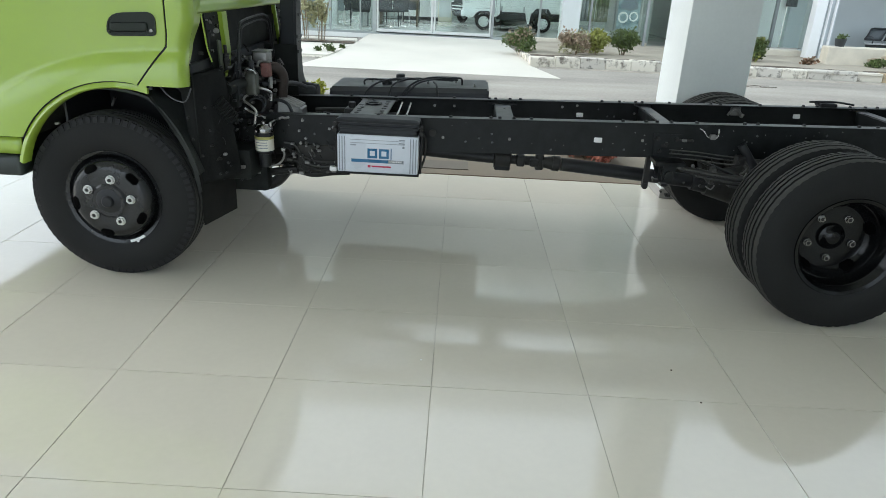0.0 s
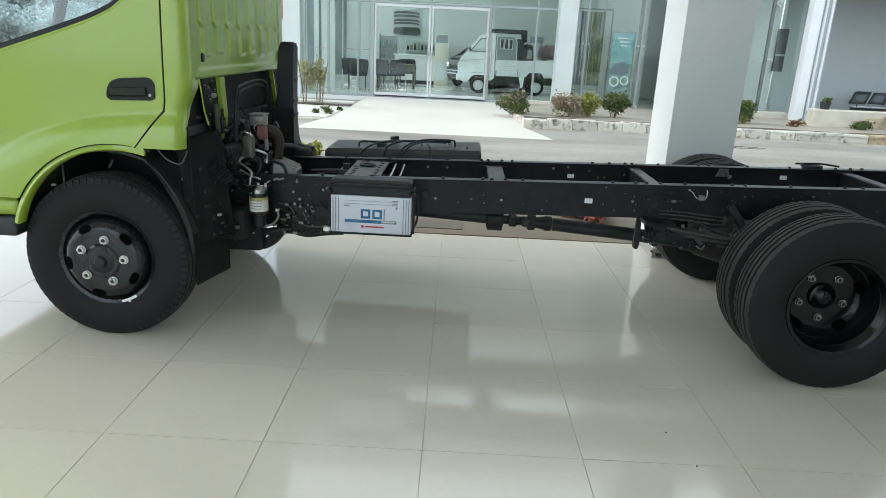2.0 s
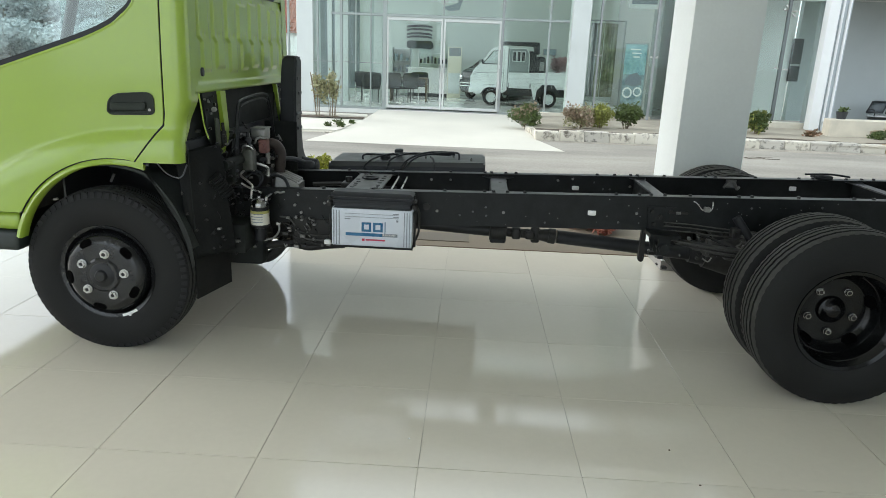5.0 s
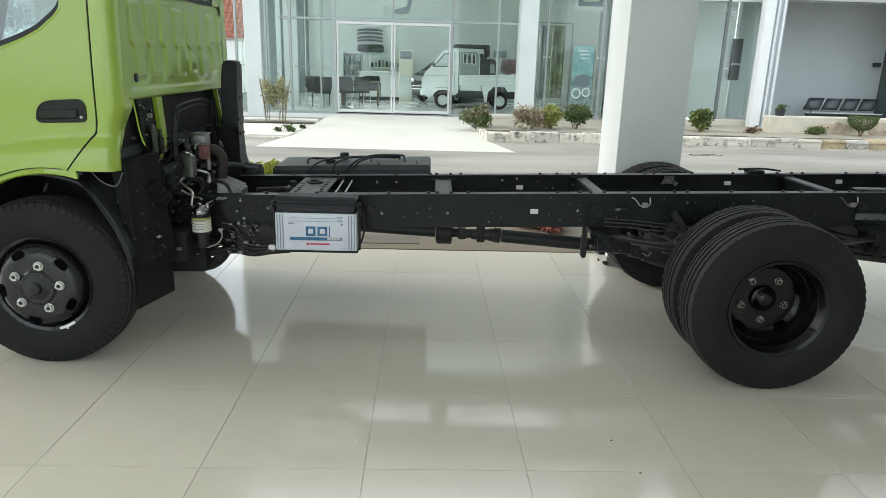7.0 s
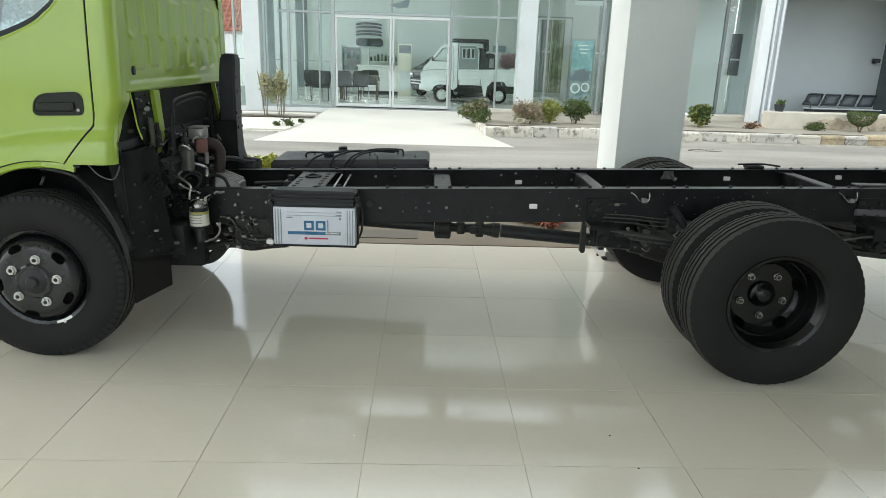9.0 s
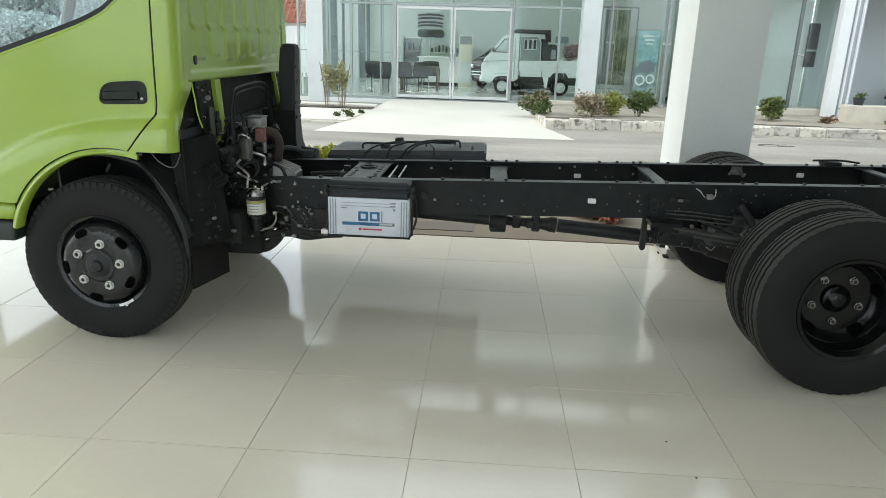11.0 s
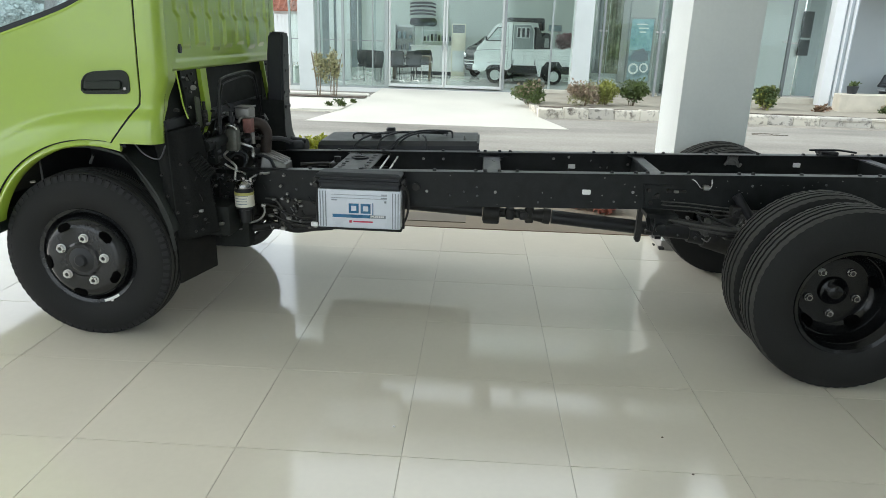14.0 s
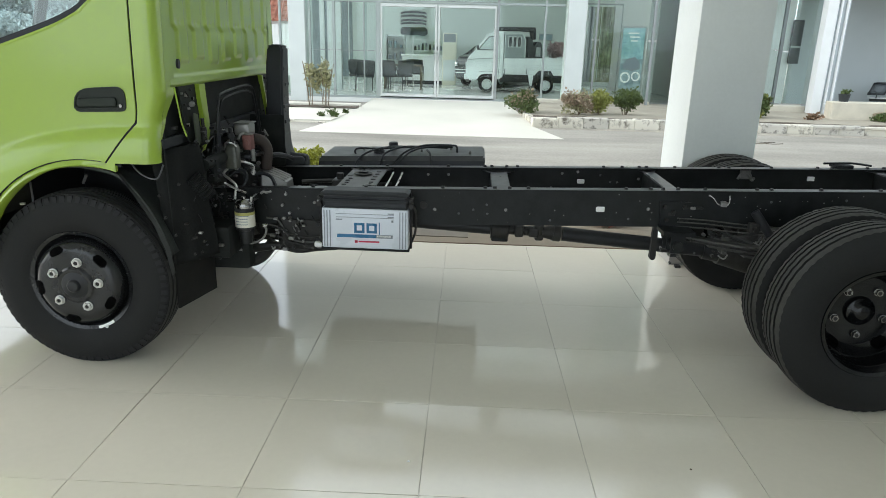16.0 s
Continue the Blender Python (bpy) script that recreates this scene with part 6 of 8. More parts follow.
# kerbs: single stones
def kerb_run(x0, x1, y0, y1, n, seed, yellow=(), worn=(), top=0.10):
    rng = random.Random(seed)
    run = thing("kerb", "chipped white painted kerb stones along the planting bed", "kerb", kind="structure")
    for k in range(n):
        a, b = x0 + (x1 - x0) * k / n, x0 + (x1 - x0) * (k + 1) / n
        ya = y0 + (y1 - y0) * (k + 0.5) / n
        bm = B()
        h = top + rng.uniform(-0.018, 0.014)
        box(bm, a + 0.002, b - 0.002, ya, ya + 0.22 + rng.uniform(-0.01, 0.01), -0.2, h, 0.018, 2)
        for v in bm.verts:
            v.co += Vector((rng.uniform(-1, 1), rng.uniform(-1, 1), rng.uniform(-1, 1))) * 0.008
        part("kerb_stone", bm, kerb_yellow if k in yellow else kerb_worn if k in worn else kerb_paint, run, at=(0, 0, 0))
    return run


kerb_run(1.39, 14.04, 11.25, 11.40, 26, 1, yellow=(14, 16, 19, 22), worn=(2, 5, 9, 11, 12, 15, 18, 21), top=0.125)
rng = random.Random(77)
back_run = thing("kerb", "chipped white kerb stones turning in along the ramp", "kerb", kind="structure")
for k in range(5):
    y = 11.48 + 0.36 * k
    xk = 1.405 - 0.062 * (y - 11.2)
    bm = B()
    box(bm, xk, xk + 0.14, y, y + 0.355, -0.2, 0.075 + rng.uniform(-0.015, 0.01), 0.018, 2)
    for v in bm.verts:
        v.co += Vector((rng.uniform(-1, 1), rng.uniform(-1, 1), rng.uniform(-1, 1))) * 0.009
    part("kerb_stone", bm, kerb_worn if k in (0, 3) else kerb_paint, back_run)
# cement haunch along the foot of the kerb
bm = B()
prism(bm, [(11.17, -0.2), (11.30, -0.2), (11.30, -0.05), (11.21, -0.07), (11.17, -0.078)], 'x', 1.55, 14.0)
solo("kerb_haunch", bm, kerb_haunch, "rough cement haunch along the kerb foot", "kerb", kind="structure")
# open cracks round an old patch in the road
bm = B()
for pts in ([(5.0, 10.0), (5.12, 9.93), (5.3, 9.97), (5.45, 9.94), (5.62, 10.02)], [(5.02, 10.06), (5.2, 10.16), (5.38, 10.12), (5.55, 10.17)], [(5.3, 9.97), (5.36, 10.05), (5.38, 10.12)]):
    tube(bm, [(x, y, -0.081) for x, y in pts], 0.011, n=6)
solo("road_crack", bm, soil, "dark open cracks round a road patch", "crack", kind="structure")
kerb_run(-9.5, -2.56, 11.0, 11.1, 11, 2, top=-0.035)
bed_mat = mat("bed_ground", (0.34, 0.305, 0.24), 0.9, vary=0.2, scale=1.4, fine=30, bump=0.4, depth=0.02)
bm = B()
sheet(bm, lambda x, y: (x, y, 0.09 + 0.025 * noise.noise(Vector((x * 2.7, y * 2.7, 0)))), span(1.45, 14.0, 90), span(11.42, 12.0, 6))
solo("soil_strip", bm, soil, "dark strip of soil behind the kerb", "soil", kind="structure")
bm = B()
prism(bm, [(-9.5, 11.12), (-2.505, 11.12), (-2.475, 11.4), (-2.35, 13.5), (-9.5, 13.5)], 'z', -0.2, -0.022)
solo("paving", bm, ramp_mat, "pale paving behind the kerb", "pavement", kind="structure")
bm = B()
sheet(bm, lambda x, y: (x, y, 0.07 + 0.03 * noise.noise(Vector((x * 1.7, y * 1.7, 0)))), span(1.45, 14.0, 60), span(11.3, 15.98, 24))
solo("planting_bed", bm, bed_mat, "dusty beige ground of the planting bed", "ground", kind="structure")
bm = B()
box(bm, 1.3, 4.75, 15.75, 15.95, -0.2, 0.14, 0.01)
box(bm, 6.3, 8.27, 14.9, 15.25, -0.2, 0.20, 0.01)
solo("plinth", bm, mat("plinth_paint", (0.58, 0.54, 0.45), 0.8, vary=0.15, scale=2, bump=0.2), "beige painted plinth under the glass", "plinth", kind="structure")
bm = B()
box(bm, -9.0, -2.34, 13.8, 14.1, -0.2, 0.05, 0.02)
solo("bed_edge", bm, ramp_mat, "low pale edging in front of the glass", "edging", kind="structure")
bm = B()
sheet(bm, lambda x, y: (x, y + 0.05 * noise.noise(Vector((x * 1.6, 0, 3))), 0.0 + 0.018 * noise.noise(Vector((x * 4, y * 4, 0)))), span(-9.0, -2.36, 60), span(13.42, 13.85, 6))
solo("soil_strip", bm, soil, "strip of dark soil with weeds", "soil", kind="structure")


# ---- the glass showroom across the road ----
def solid(name, x0, x1, y0, y1, z0, z1, m, label, cat="wall", bevel=0.0):
    bm = B()
    box(bm, x0, x1, y0, y1, z0, z1, bevel)
    return solo(name, bm, m, label, cat, kind="structure")


solid("floor_across", -4.74, 8.2, FY - 0.05, 25.0, -0.3, FZ, dark_floor, "shiny grey tiled showroom floor", "floor")
solid("wall_across_back", -4.80, 8.2, 24.6, 24.8, FZ, 8.0, plaster_green, "pale grey-green rear showroom wall")
solid("wall_across_side", 6.3, 6.5, FY + 0.6, 24.6, FZ, 8.0, plaster_green, "pale grey-green inner wall")
# unseen roof openings, added so that sky brightens the inside
bm = B()
for y0, y1 in ((FY - 0.3, 17.3), (19.5, 19.8), (22.6, 23.0), (24.4, 24.8)):
    box(bm, -4.80, 8.3, y0, y1, 7.8, 8.1)
for y0, y1 in ((17.3, 19.5), (19.8, 22.6), (23.0, 24.4)):
    box(bm, -4.80, -4.45, y0, y1, 7.8, 8.1)
    box(bm, 3.6, 8.3, y0, y1, 7.8, 8.1)
solo("ceiling_across", bm, plaster_white, "white showroom ceiling slab with added openings that light the inside", "ceiling", kind="structure")
upper_panel = mat("upper_panel", (0.36, 0.37, 0.365), 0.45, vary=0.12, scale=0.8)
bm = B()
PX = [(-4.80, -2.5), (-0.15, 0.05), (1.6, 1.95), (4.1, 24.0)]
for a, b in PX:
    box(bm, a, b, FY - 0.35, FY - 0.1, 7.7, 11.2)
for (a, b), (c, d) in zip(PX, PX[1:]):
    box(bm, b, c, FY - 0.35, FY - 0.1, 7.7, 8.54)
    box(bm, b, c, FY - 0.35, FY - 0.1, 9.04, 11.2)
box(bm, 8.4, 24.0, FY - 0.348, FY - 0.102, 5.9, 7.7)
solo("parapet_across", bm, upper_panel, "blue-grey panelled upper front with open slots under the roof edge", "parapet", kind="structure")
solid("fascia", -4.80, 8.2, FY - 0.22, FY - 0.06, 3.55, 4.22, mat("fascia_beige", (0.23, 0.19, 0.138), 0.6, vary=0.08, scale=1.0), "beige fascia band across the glass front", "beam")
# unseen screen, added to keep the bright roof openings out of floor reflections
solid("reflection_screen", -4.80, 8.2, FY - 0.20, FY - 0.07, 4.222, 6.95, mat("band_pale", (0.33, 0.34, 0.31), 0.35, vary=0.10, scale=0.7), "grey screen added high on the glass front to dim its reflection", "beam")
bm = B()
for y0, y1, z0, z1 in ((16.4, 18.5, FZ, 0.5), (18.5, 19.0, FZ, 7.8), (20.6, 21.6, FZ, 7.8), (23.4, 24.6, FZ, 7.8), (19.0, 20.6, FZ, 0.5), (21.6, 23.4, FZ, 0.5), (19.0, 20.6, 6.0, 7.8), (21.6, 23.4, 6.0, 7.8)):
    box(bm, -4.80, -4.72, y0, y1, z0, z1)
solo("wall_across_end", bm, plaster_green, "pale grey-green end wall with tall windows", "wall", kind="structure")
# white columns in the glass front
for x0, w in ((-4.47, 0.42), (2.56, 0.46)):
    solid("white_column", x0, x0 + w, FY - 0.12, FY + 0.34, -0.1, 7.8, column_paint, "smooth white column in the glass front", "column", 0.01)
# inside columns and panels behind the left glass
for x0, x1 in ((-4.222, -4.087), (-4.004, -3.806), (-3.786, -3.606), (-2.85, -2.59)):
    solid("inner_column", x0, x1, 18.5, 18.8, FZ, 7.8, column_paint, "white inner column", "column")
panel_dark = mat("panel_dark", (0.19, 0.225, 0.235), 0.5, vary=0.3, scale=1.5)
panel_mid = mat("panel_mid", (0.38, 0.44, 0.43), 0.5, vary=0.2, scale=1.5)
for x0, x1, z0, m in ((-4.60, -4.436, 0.06, panel_mid), (-4.434, -4.224, 0.06, panel_dark), (-4.085, -4.006, 0.06, panel_dark), (-3.58, -3.40, 0.42, panel_dark), (-3.37, -3.29, 0.42, panel_dark), (-2.91, -2.852, 0.06, panel_mid)):
    solid("window_panel", x0, x1, 18.56, 18.64, z0, 7.6, m, "narrow dark window panel behind the glass", "window panel")
solid("window_post", -3.398, -3.372, 18.54, 18.66, 0.06, 7.6, plaster_white, "slim white post between dark panels", "post")
# glazing: mullions, transom, door leaves and panes
glaz = thing("window_1", "tall clear glass shopfront with slim metal mullions", "shopfront", kind="structure")
def bar(x0, x1, y0, y1, z0, z1, m=alu, name="mullion", parent=None, label=""):
    bm = B()
    box(bm, x0, x1, y0, y1, z0, z1, 0.004)
    return part(name, bm, m, parent or glaz, label)


for x, w, top in ((-4.71, 0.05, 7.7), (-3.95, 0.05, 7.7), (-3.33, 0.06, 7.7), (-2.56, 0.03, 7.7), (-2.20, 0.10, 7.7), (2.02, 0.05, 7.7)):
    bar(x - w / 2, x + w / 2, FY - 0.03, FY + 0.05, FZ, top)
bar(0.80, 0.86, FY - 0.05, FY + 0.06, FZ, 7.7, steel_grey)
bar(-0.71, -0.68, FY - 0.02, FY + 0.03, 2.48, 7.7, steel_grey)
bar(-3.6, 2.5, FY - 0.02, FY + 0.05, 2.38, 2.44, alu, "transom")
bar(-4.73, 2.56, FY - 0.02, FY + 0.05, FZ, FZ + 0.06, alu, "bottom_rail")
bar(-4.73, -2.2, FY - 0.005, FY + 0.03, 1.20, 1.22, steel_grey, "stay_bar")
for x0, x1, z0, z1 in ((-4.69, -4.47, FZ, 7.7), (-4.05, -3.36, FZ, 7.7), (-3.30, -2.24, FZ, 2.38), (-3.30, -2.24, 2.44, 7.7), (-2.15, -0.70, 2.44, 7.7), (-0.69, 0.80, 2.44, 7.7), (0.86, 2.0, FZ, 7.7), (2.04, 2.56, FZ, 7.7)):
    p = bar(x0, x1, FY + 0.008, FY + 0.018, z0, z1, facade_glass, "pane")
    p.visible_shadow = False
# spider fittings holding the panes
for x, z in ((-3.33, 1.21), (-2.56, 1.21), (-3.33, 2.75), (-2.2, 2.75), (-0.69, 2.75), (0.83, 2.75), (2.02, 2.75), (-2.2, 1.21)):
    bm = B()
    for dx, dz in ((0.07, 0.035), (-0.07, 0.035), (0.07, -0.035), (-0.07, -0.035)) if z > 2 else ((0.09, 0.0), (-0.09, 0.0)):
        tube(bm, [(x, FY + 0.03, z), (x + dx * 0.6, FY + 0.0, z + dz * 0.6), (x + dx, FY - 0.01, z + dz)], 0.008, n=6, steps=2)
        cyl(bm, (x + dx, FY - 0.02, z + dz), (x + dx, FY + 0.005, z + dz), 0.016, n=10)
    part("glass_fitting", bm, zinc, glaz, "steel spider fitting")
# the double door
door_pair = thing("door_1", "closed double glass door with white metal frame", "door", kind="structure")
for x0, x1 in ((-2.14, -0.705), (-0.675, 0.79)):
    leaf = bar(x0, x0 + 0.045, FY - 0.02, FY + 0.03, FZ + 0.02, 2.36, door_alu, "leaf_stile", door_pair)
    bar(x1 - 0.045, x1, FY - 0.02, FY + 0.03, FZ + 0.02, 2.36, door_alu, "leaf_stile", door_pair)
    bar(x0 + 0.045, x1 - 0.045, FY - 0.02, FY + 0.03, 2.29, 2.36, door_alu, "leaf_rail", door_pair)
    bar(x0 + 0.045, x1 - 0.045, FY - 0.02, FY + 0.03, FZ + 0.02, FZ + 0.13, door_alu, "leaf_rail", door_pair)
    p = bar(x0 + 0.045, x1 - 0.045, FY + 0.0, FY + 0.008, FZ + 0.13, 2.29, facade_glass, "pane", door_pair)
    p.visible_shadow = False
for x in (-0.745, -0.635):
    bar(x - 0.014, x + 0.014, FY - 0.07, FY - 0.02, 1.02, 1.22, steel_grey, "door_handle", door_pair)

# angled glass right of the second column and the inside behind it
gl2 = thing("window_2", "glass front panes running past the column", "shopfront", kind="structure")
for x, y, w in ((3.30, 16.0, 0.05), (4.62, 15.6, 0.06)):
    bar(x - w / 2, x + w / 2, y - 0.03, y + 0.05, FZ, 7.7, steel_grey, "mullion", gl2)
    bm = B()
    for dx in (-0.08, 0.08):
        cyl(bm, (x + dx, y - 0.02, 1.62), (x + dx, y + 0.01, 1.62), 0.025, n=10)
        tube(bm, [(x, y + 0.03, 1.60), (x + dx * 0.5, y, 1.61), (x + dx, y - 0.01, 1.62)], 0.012, n=6, steps=2)
    for dx, dz in ((-0.07, 0.05), (0.07, 0.05), (-0.07, -0.05), (0.07, -0.05)):
        tube(bm, [(x, y + 0.03, 2.75), (x + dx * 0.5, y, 2.75 + dz * 0.6), (x + dx, y - 0.01, 2.75 + dz)], 0.012, n=6, steps=2)
    part("glass_fitting", bm, zinc, gl2, "steel spider fitting")
for a, b in (((3.02, 16.0), (3.28, 16.0)), ((3.32, 16.0), (4.6, 15.6)), ((4.65, 15.6), (6.3, 15.6))):
    bm = B()
    prism(bm, [a, b, (b[0], b[1] + 0.01), (a[0], a[1] + 0.01)], 'z', 0.2, 7.7)
    p = part("pane", bm, facade_glass, gl2)
    p.visible_shadow = False
solid("inner_partition", 4.9, 5.15, 17.2, 22.0, FZ, 5.6, mat("partition_pale", (0.30, 0.325, 0.305), 0.7, vary=0.1), "pale grey-green partition wall inside")

# right wing: green-white wall, recess with a window, pilaster and terrace
solid("wall_wing", 6.2, 6.62, 15.3, 15.5, 0.1, 6.0, plaster_green, "pale green-white outer wall")
solid("wall_wing_recess", 6.502, 8.6, 17.0, 17.2, 0.1, 6.0, plaster_white, "white wall of the recessed entry")
solid("wing_lintel", 6.622, 8.5, 15.3, 15.5, 3.05, 6.0, plaster_green, "pale green-white wall above the recess")
dark_steel = mat("dark_steel", (0.15, 0.17, 0.17), 0.4, metal=0.3)
gl3 = thing("window_3", "glass pane in the recessed entry with dark window beyond", "window", kind="structure")
bar(7.60, 7.67, 15.30, 15.38, 0.1, 5.0, dark_steel, "mullion", gl3)
bar(8.56, 8.82, 16.90, 16.98, 1.15, 2.25, chair_black, "dark_sash", gl3)
bar(8.56, 8.82, 16.88, 16.90, 1.55, 1.60, alu, "sash_bar", gl3)
bm = B()
for z in (1.45, 2.8):
    for dx, dz in ((-0.14, 0.03), (0.14, 0.0), (0.12, -0.1), (-0.1, 0.12)):
        if z < 2 and abs(dz) > 0.05:
            continue
        tube(bm, [(7.635, 15.36, z), (7.635 + dx * 0.5, 15.3, z + dz * 0.6), (7.635 + dx, 15.28, z + dz)], 0.014, n=6, steps=2)
        cyl(bm, (7.635 + dx, 15.26, z + dz), (7.635 + dx, 15.30, z + dz), 0.025, n=10)
part("glass_fitting", bm, zinc, gl3)
p = bar(6.62, 8.45, 15.33, 15.34, 0.22, 3.05, facade_glass, "pane", gl3)
p.visible_shadow = False
solid("pilaster", 8.22, 8.46, 14.6, 14.85, -0.1, 6.0, plaster_white, "white pilaster at the building corner", "pilaster", 0.01)
# side of the white pilaster; its shade is put into a bluish colour
solid("pilaster_back", 8.46, 8.80, 14.75, 15.6, -0.1, 6.0, mat("pilaster_shade", (0.50, 0.545, 0.57), 0.7, vary=0.05), "side of the pilaster with bluish shade put into its colour", "pilaster", 0.01)
bm = B()
cyl(bm, (8.58, 14.71, 0.0), (8.58, 14.71, 5.5), 0.03, n=14)
cyl(bm, (8.72, 14.71, 0.0), (8.72, 14.71, 5.5), 0.03, n=14)
cyl(bm, (8.58, 14.69, 0.28), (8.58, 14.62, 0.30), 0.03, n=10)
solo("downpipe", bm, plaster_white, "two pale downpipes on the pilaster", "pipe", kind="structure")
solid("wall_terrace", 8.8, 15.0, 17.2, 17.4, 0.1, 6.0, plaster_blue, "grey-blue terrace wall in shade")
# beam runs on unseen past the terrace, grey to dim the floor's reflection
solid("terrace_beam", 8.8, 24.0, 15.0, 15.3, 3.10, 6.0, upper_panel, "blue-grey beam over the terrace, run on unseen to dim floor reflections", "beam")
solid("terrace_ceiling", 8.8, 15.0, 15.3, 17.3, 3.25, 3.4, plaster_white, "white terrace ceiling", "ceiling")
solid("wall_terrace_end", 13.0, 13.2, 15.6, 17.2, 0.0, 3.3, mat("dark_glassy", (0.08, 0.10, 0.10), 0.2, vary=0.2), "dark glass end of the terrace", "wall")
solid("terrace_floor", 8.8, 15.0, 14.4, 17.2, -0.1, 0.02, mat("terrace_tile", (0.45, 0.44, 0.42), 0.5, vary=0.1), "grey terrace floor", "floor")
bm = B()
box(bm, 8.05, 15.0, 13.30, 13.62, -0.1, 0.44, 0.02)
pw = solo("terrace_wall", bm, mat("terrace_paint", (0.60, 0.55, 0.45), 0.8, vary=0.15, scale=3, bump=0.2), "low pale wall with patches of brown stone cladding", "low wall", kind="structure")
rng = random.Random(9)
for k in range(60):
    x, z = rng.uniform(8.9, 12.6), rng.uniform(0.10, 0.32)
    if x < 9.4 and rng.random() < 0.5:
        continue
    bm = B()
    n = 7
    pts = []
    for j in range(n):
        a = 2 * math.pi * j / n
        rr = rng.uniform(0.07, 0.14)
        pts.append((x + rr * 1.4 * math.cos(a), min(0.42, max(0.02, z + rr * 0.7 * math.sin(a)))))
    prism(bm, pts, 'y', 13.278 - rng.random() * 0.012, 13.302)
    part("cladding_stone", bm, stone_clad, pw, "brown cladding stone")

# ---- things in the glass showroom ----
def office_chair(at):
    ch = thing("visitor_chair", "black mesh visitor chair on a metal frame", "chair", at, group="chairs in the glass showroom")
    bm = B()
    box(bm, -0.24, 0.24, -0.24, 0.24, 0.42, 0.48, 0.02, 2)
    part("seat", bm, chair_black, ch)
    bm = B()
    sheet(bm, lambda u, v: (0.275 * u * (0.86 + 0.14 * min(1, v * 3)) * (1 - 0.09 * v ** 8), 0.20 + 0.09 * v - 0.05 * u * u, 0.44 + 0.45 * v - 0.012 * u * u * v ** 3), span(-1, 1, 11), span(0, 1, 10))
    ob = part("backrest", bm, chair_black, ch)
    md = ob.modifiers.new("thickness", 'SOLIDIFY')
    md.thickness = 0.03
    for s in (-1, 1):
        bm = B()
        tube(bm, [(s * 0.25, -0.25, 0.0), (s * 0.25, -0.24, 0.3), (s * 0.26, -0.22, 0.62), (s * 0.26, 0.0, 0.66), (s * 0.26, 0.24, 0.62)], 0.014)
        part("arm", bm, chair_black, ch)
        bm = B()
        tube(bm, [(s * 0.25, -0.25, 0.0), (s * 0.25, 0.0, 0.015), (s * 0.25, 0.24, 0.0), (s * 0.24, 0.23, 0.42)], 0.013)
        part("leg", bm, zinc, ch)
    return ch


for x, y, a in ((-3.06, 18.5, 160), (-2.84, 17.95, 195), (-2.15, 18.6, 155), (-1.86, 18.9, 215)):
    office_chair(pose(x, y, FZ, 0, 0, a))
office_chair(pose(-1.60, 20.6, FZ, 0, 0, 180))
tb = thing("desk", "small dark desk beside the chairs", "desk", pose(-1.9, 19.8, FZ))
bm = B()
box(bm, -0.6, 0.6, -0.3, 0.3, 0.70, 0.74, 0.008)
part("desk_top", bm, wood_dark, tb)
for s in (-1, 1):
    bm = B()
    box(bm, s * 0.56 - 0.02, s * 0.56 + 0.02, -0.28, 0.28, 0.0, 0.70)
    part("side_panel", bm, wood_dark, tb)

ac = thing("air_conditioner", "tall cream floor-standing air conditioner", "air conditioner", pose(-0.55, 22.6, FZ))
bm = B()
box(bm, -0.24, 0.24, -0.18, 0.18, 0.0, 1.74, 0.02, 2)
part("body", bm, mat("ac_cream", (0.80, 0.77, 0.63), 0.5, vary=0.04), ac)
bm = B()
for k in range(6):
    box(bm, -0.20, 0.20, -0.20, -0.178, 1.46 + 0.04 * k, 1.48 + 0.04 * k)
part("outlet_grille", bm, steel_grey, ac)
bm = B()
box(bm, -0.205, 0.205, -0.186, -0.1795, 1.44, 1.71)
part("outlet", bm, label_grey, ac, "grey air outlet")
bm = B()
box(bm, -0.21, 0.21, -0.192, -0.178, 0.15, 0.85, 0.004)
part("intake_panel", bm, plaster_grey, ac)

cab = thing("display_cabinet", "glass fronted display cabinet half full of small parts", "cabinet", pose(-2.45, 22.8, FZ))
bm = B()
box(bm, -0.32, 0.32, 0.14, 0.17, 0.0, 1.65)
part("back_panel", bm, plaster_white, cab)
for s in (-1, 1):
    bm = B()
    box(bm, s * 0.32 - 0.015, s * 0.32 + 0.015, -0.17, 0.14, 0.0, 1.65)
    part("side", bm, alu, cab)
for k in range(5):
    bm = B()
    box(bm, -0.305, 0.305, -0.16, 0.14, 0.05 + 0.38 * k, 0.07 + 0.38 * k)
    part("shelf", bm, alu, cab)
rng = random.Random(21)
for k in range(12):
    z = 0.07 + 0.38 * (k % 4)
    x = -0.26 + 0.2 * (k // 4)
    bm = B()
    h = rng.uniform(0.10, 0.26)
    box(bm, x, x + rng.uniform(0.07, 0.15), -0.08, 0.06, z + 0.001, z + h, 0.01)
    solo("parts_box", bm, (plaster_grey, chair_black, label_grey, poster_blue)[k % 4], "small boxed spare part on the cabinet shelf", "box", pose(-2.45, 22.8, FZ), group="boxes in the cabinet")
ctr = thing("counter", "white service counter with dark foot", "counter", pose(-1.45, 22.8, FZ))
bm = B()
box(bm, -0.75, 0.75, -0.25, 0.25, 0.12, 0.95, 0.01)
part("front", bm, plaster_white, ctr)
bm = B()
box(bm, -0.80, 0.80, -0.30, 0.28, 0.95, 1.0, 0.008)
part("counter_top", bm, plaster_white, ctr)
bm = B()
box(bm, -0.75, 0.75, -0.22, 0.25, 0.0, 0.12)
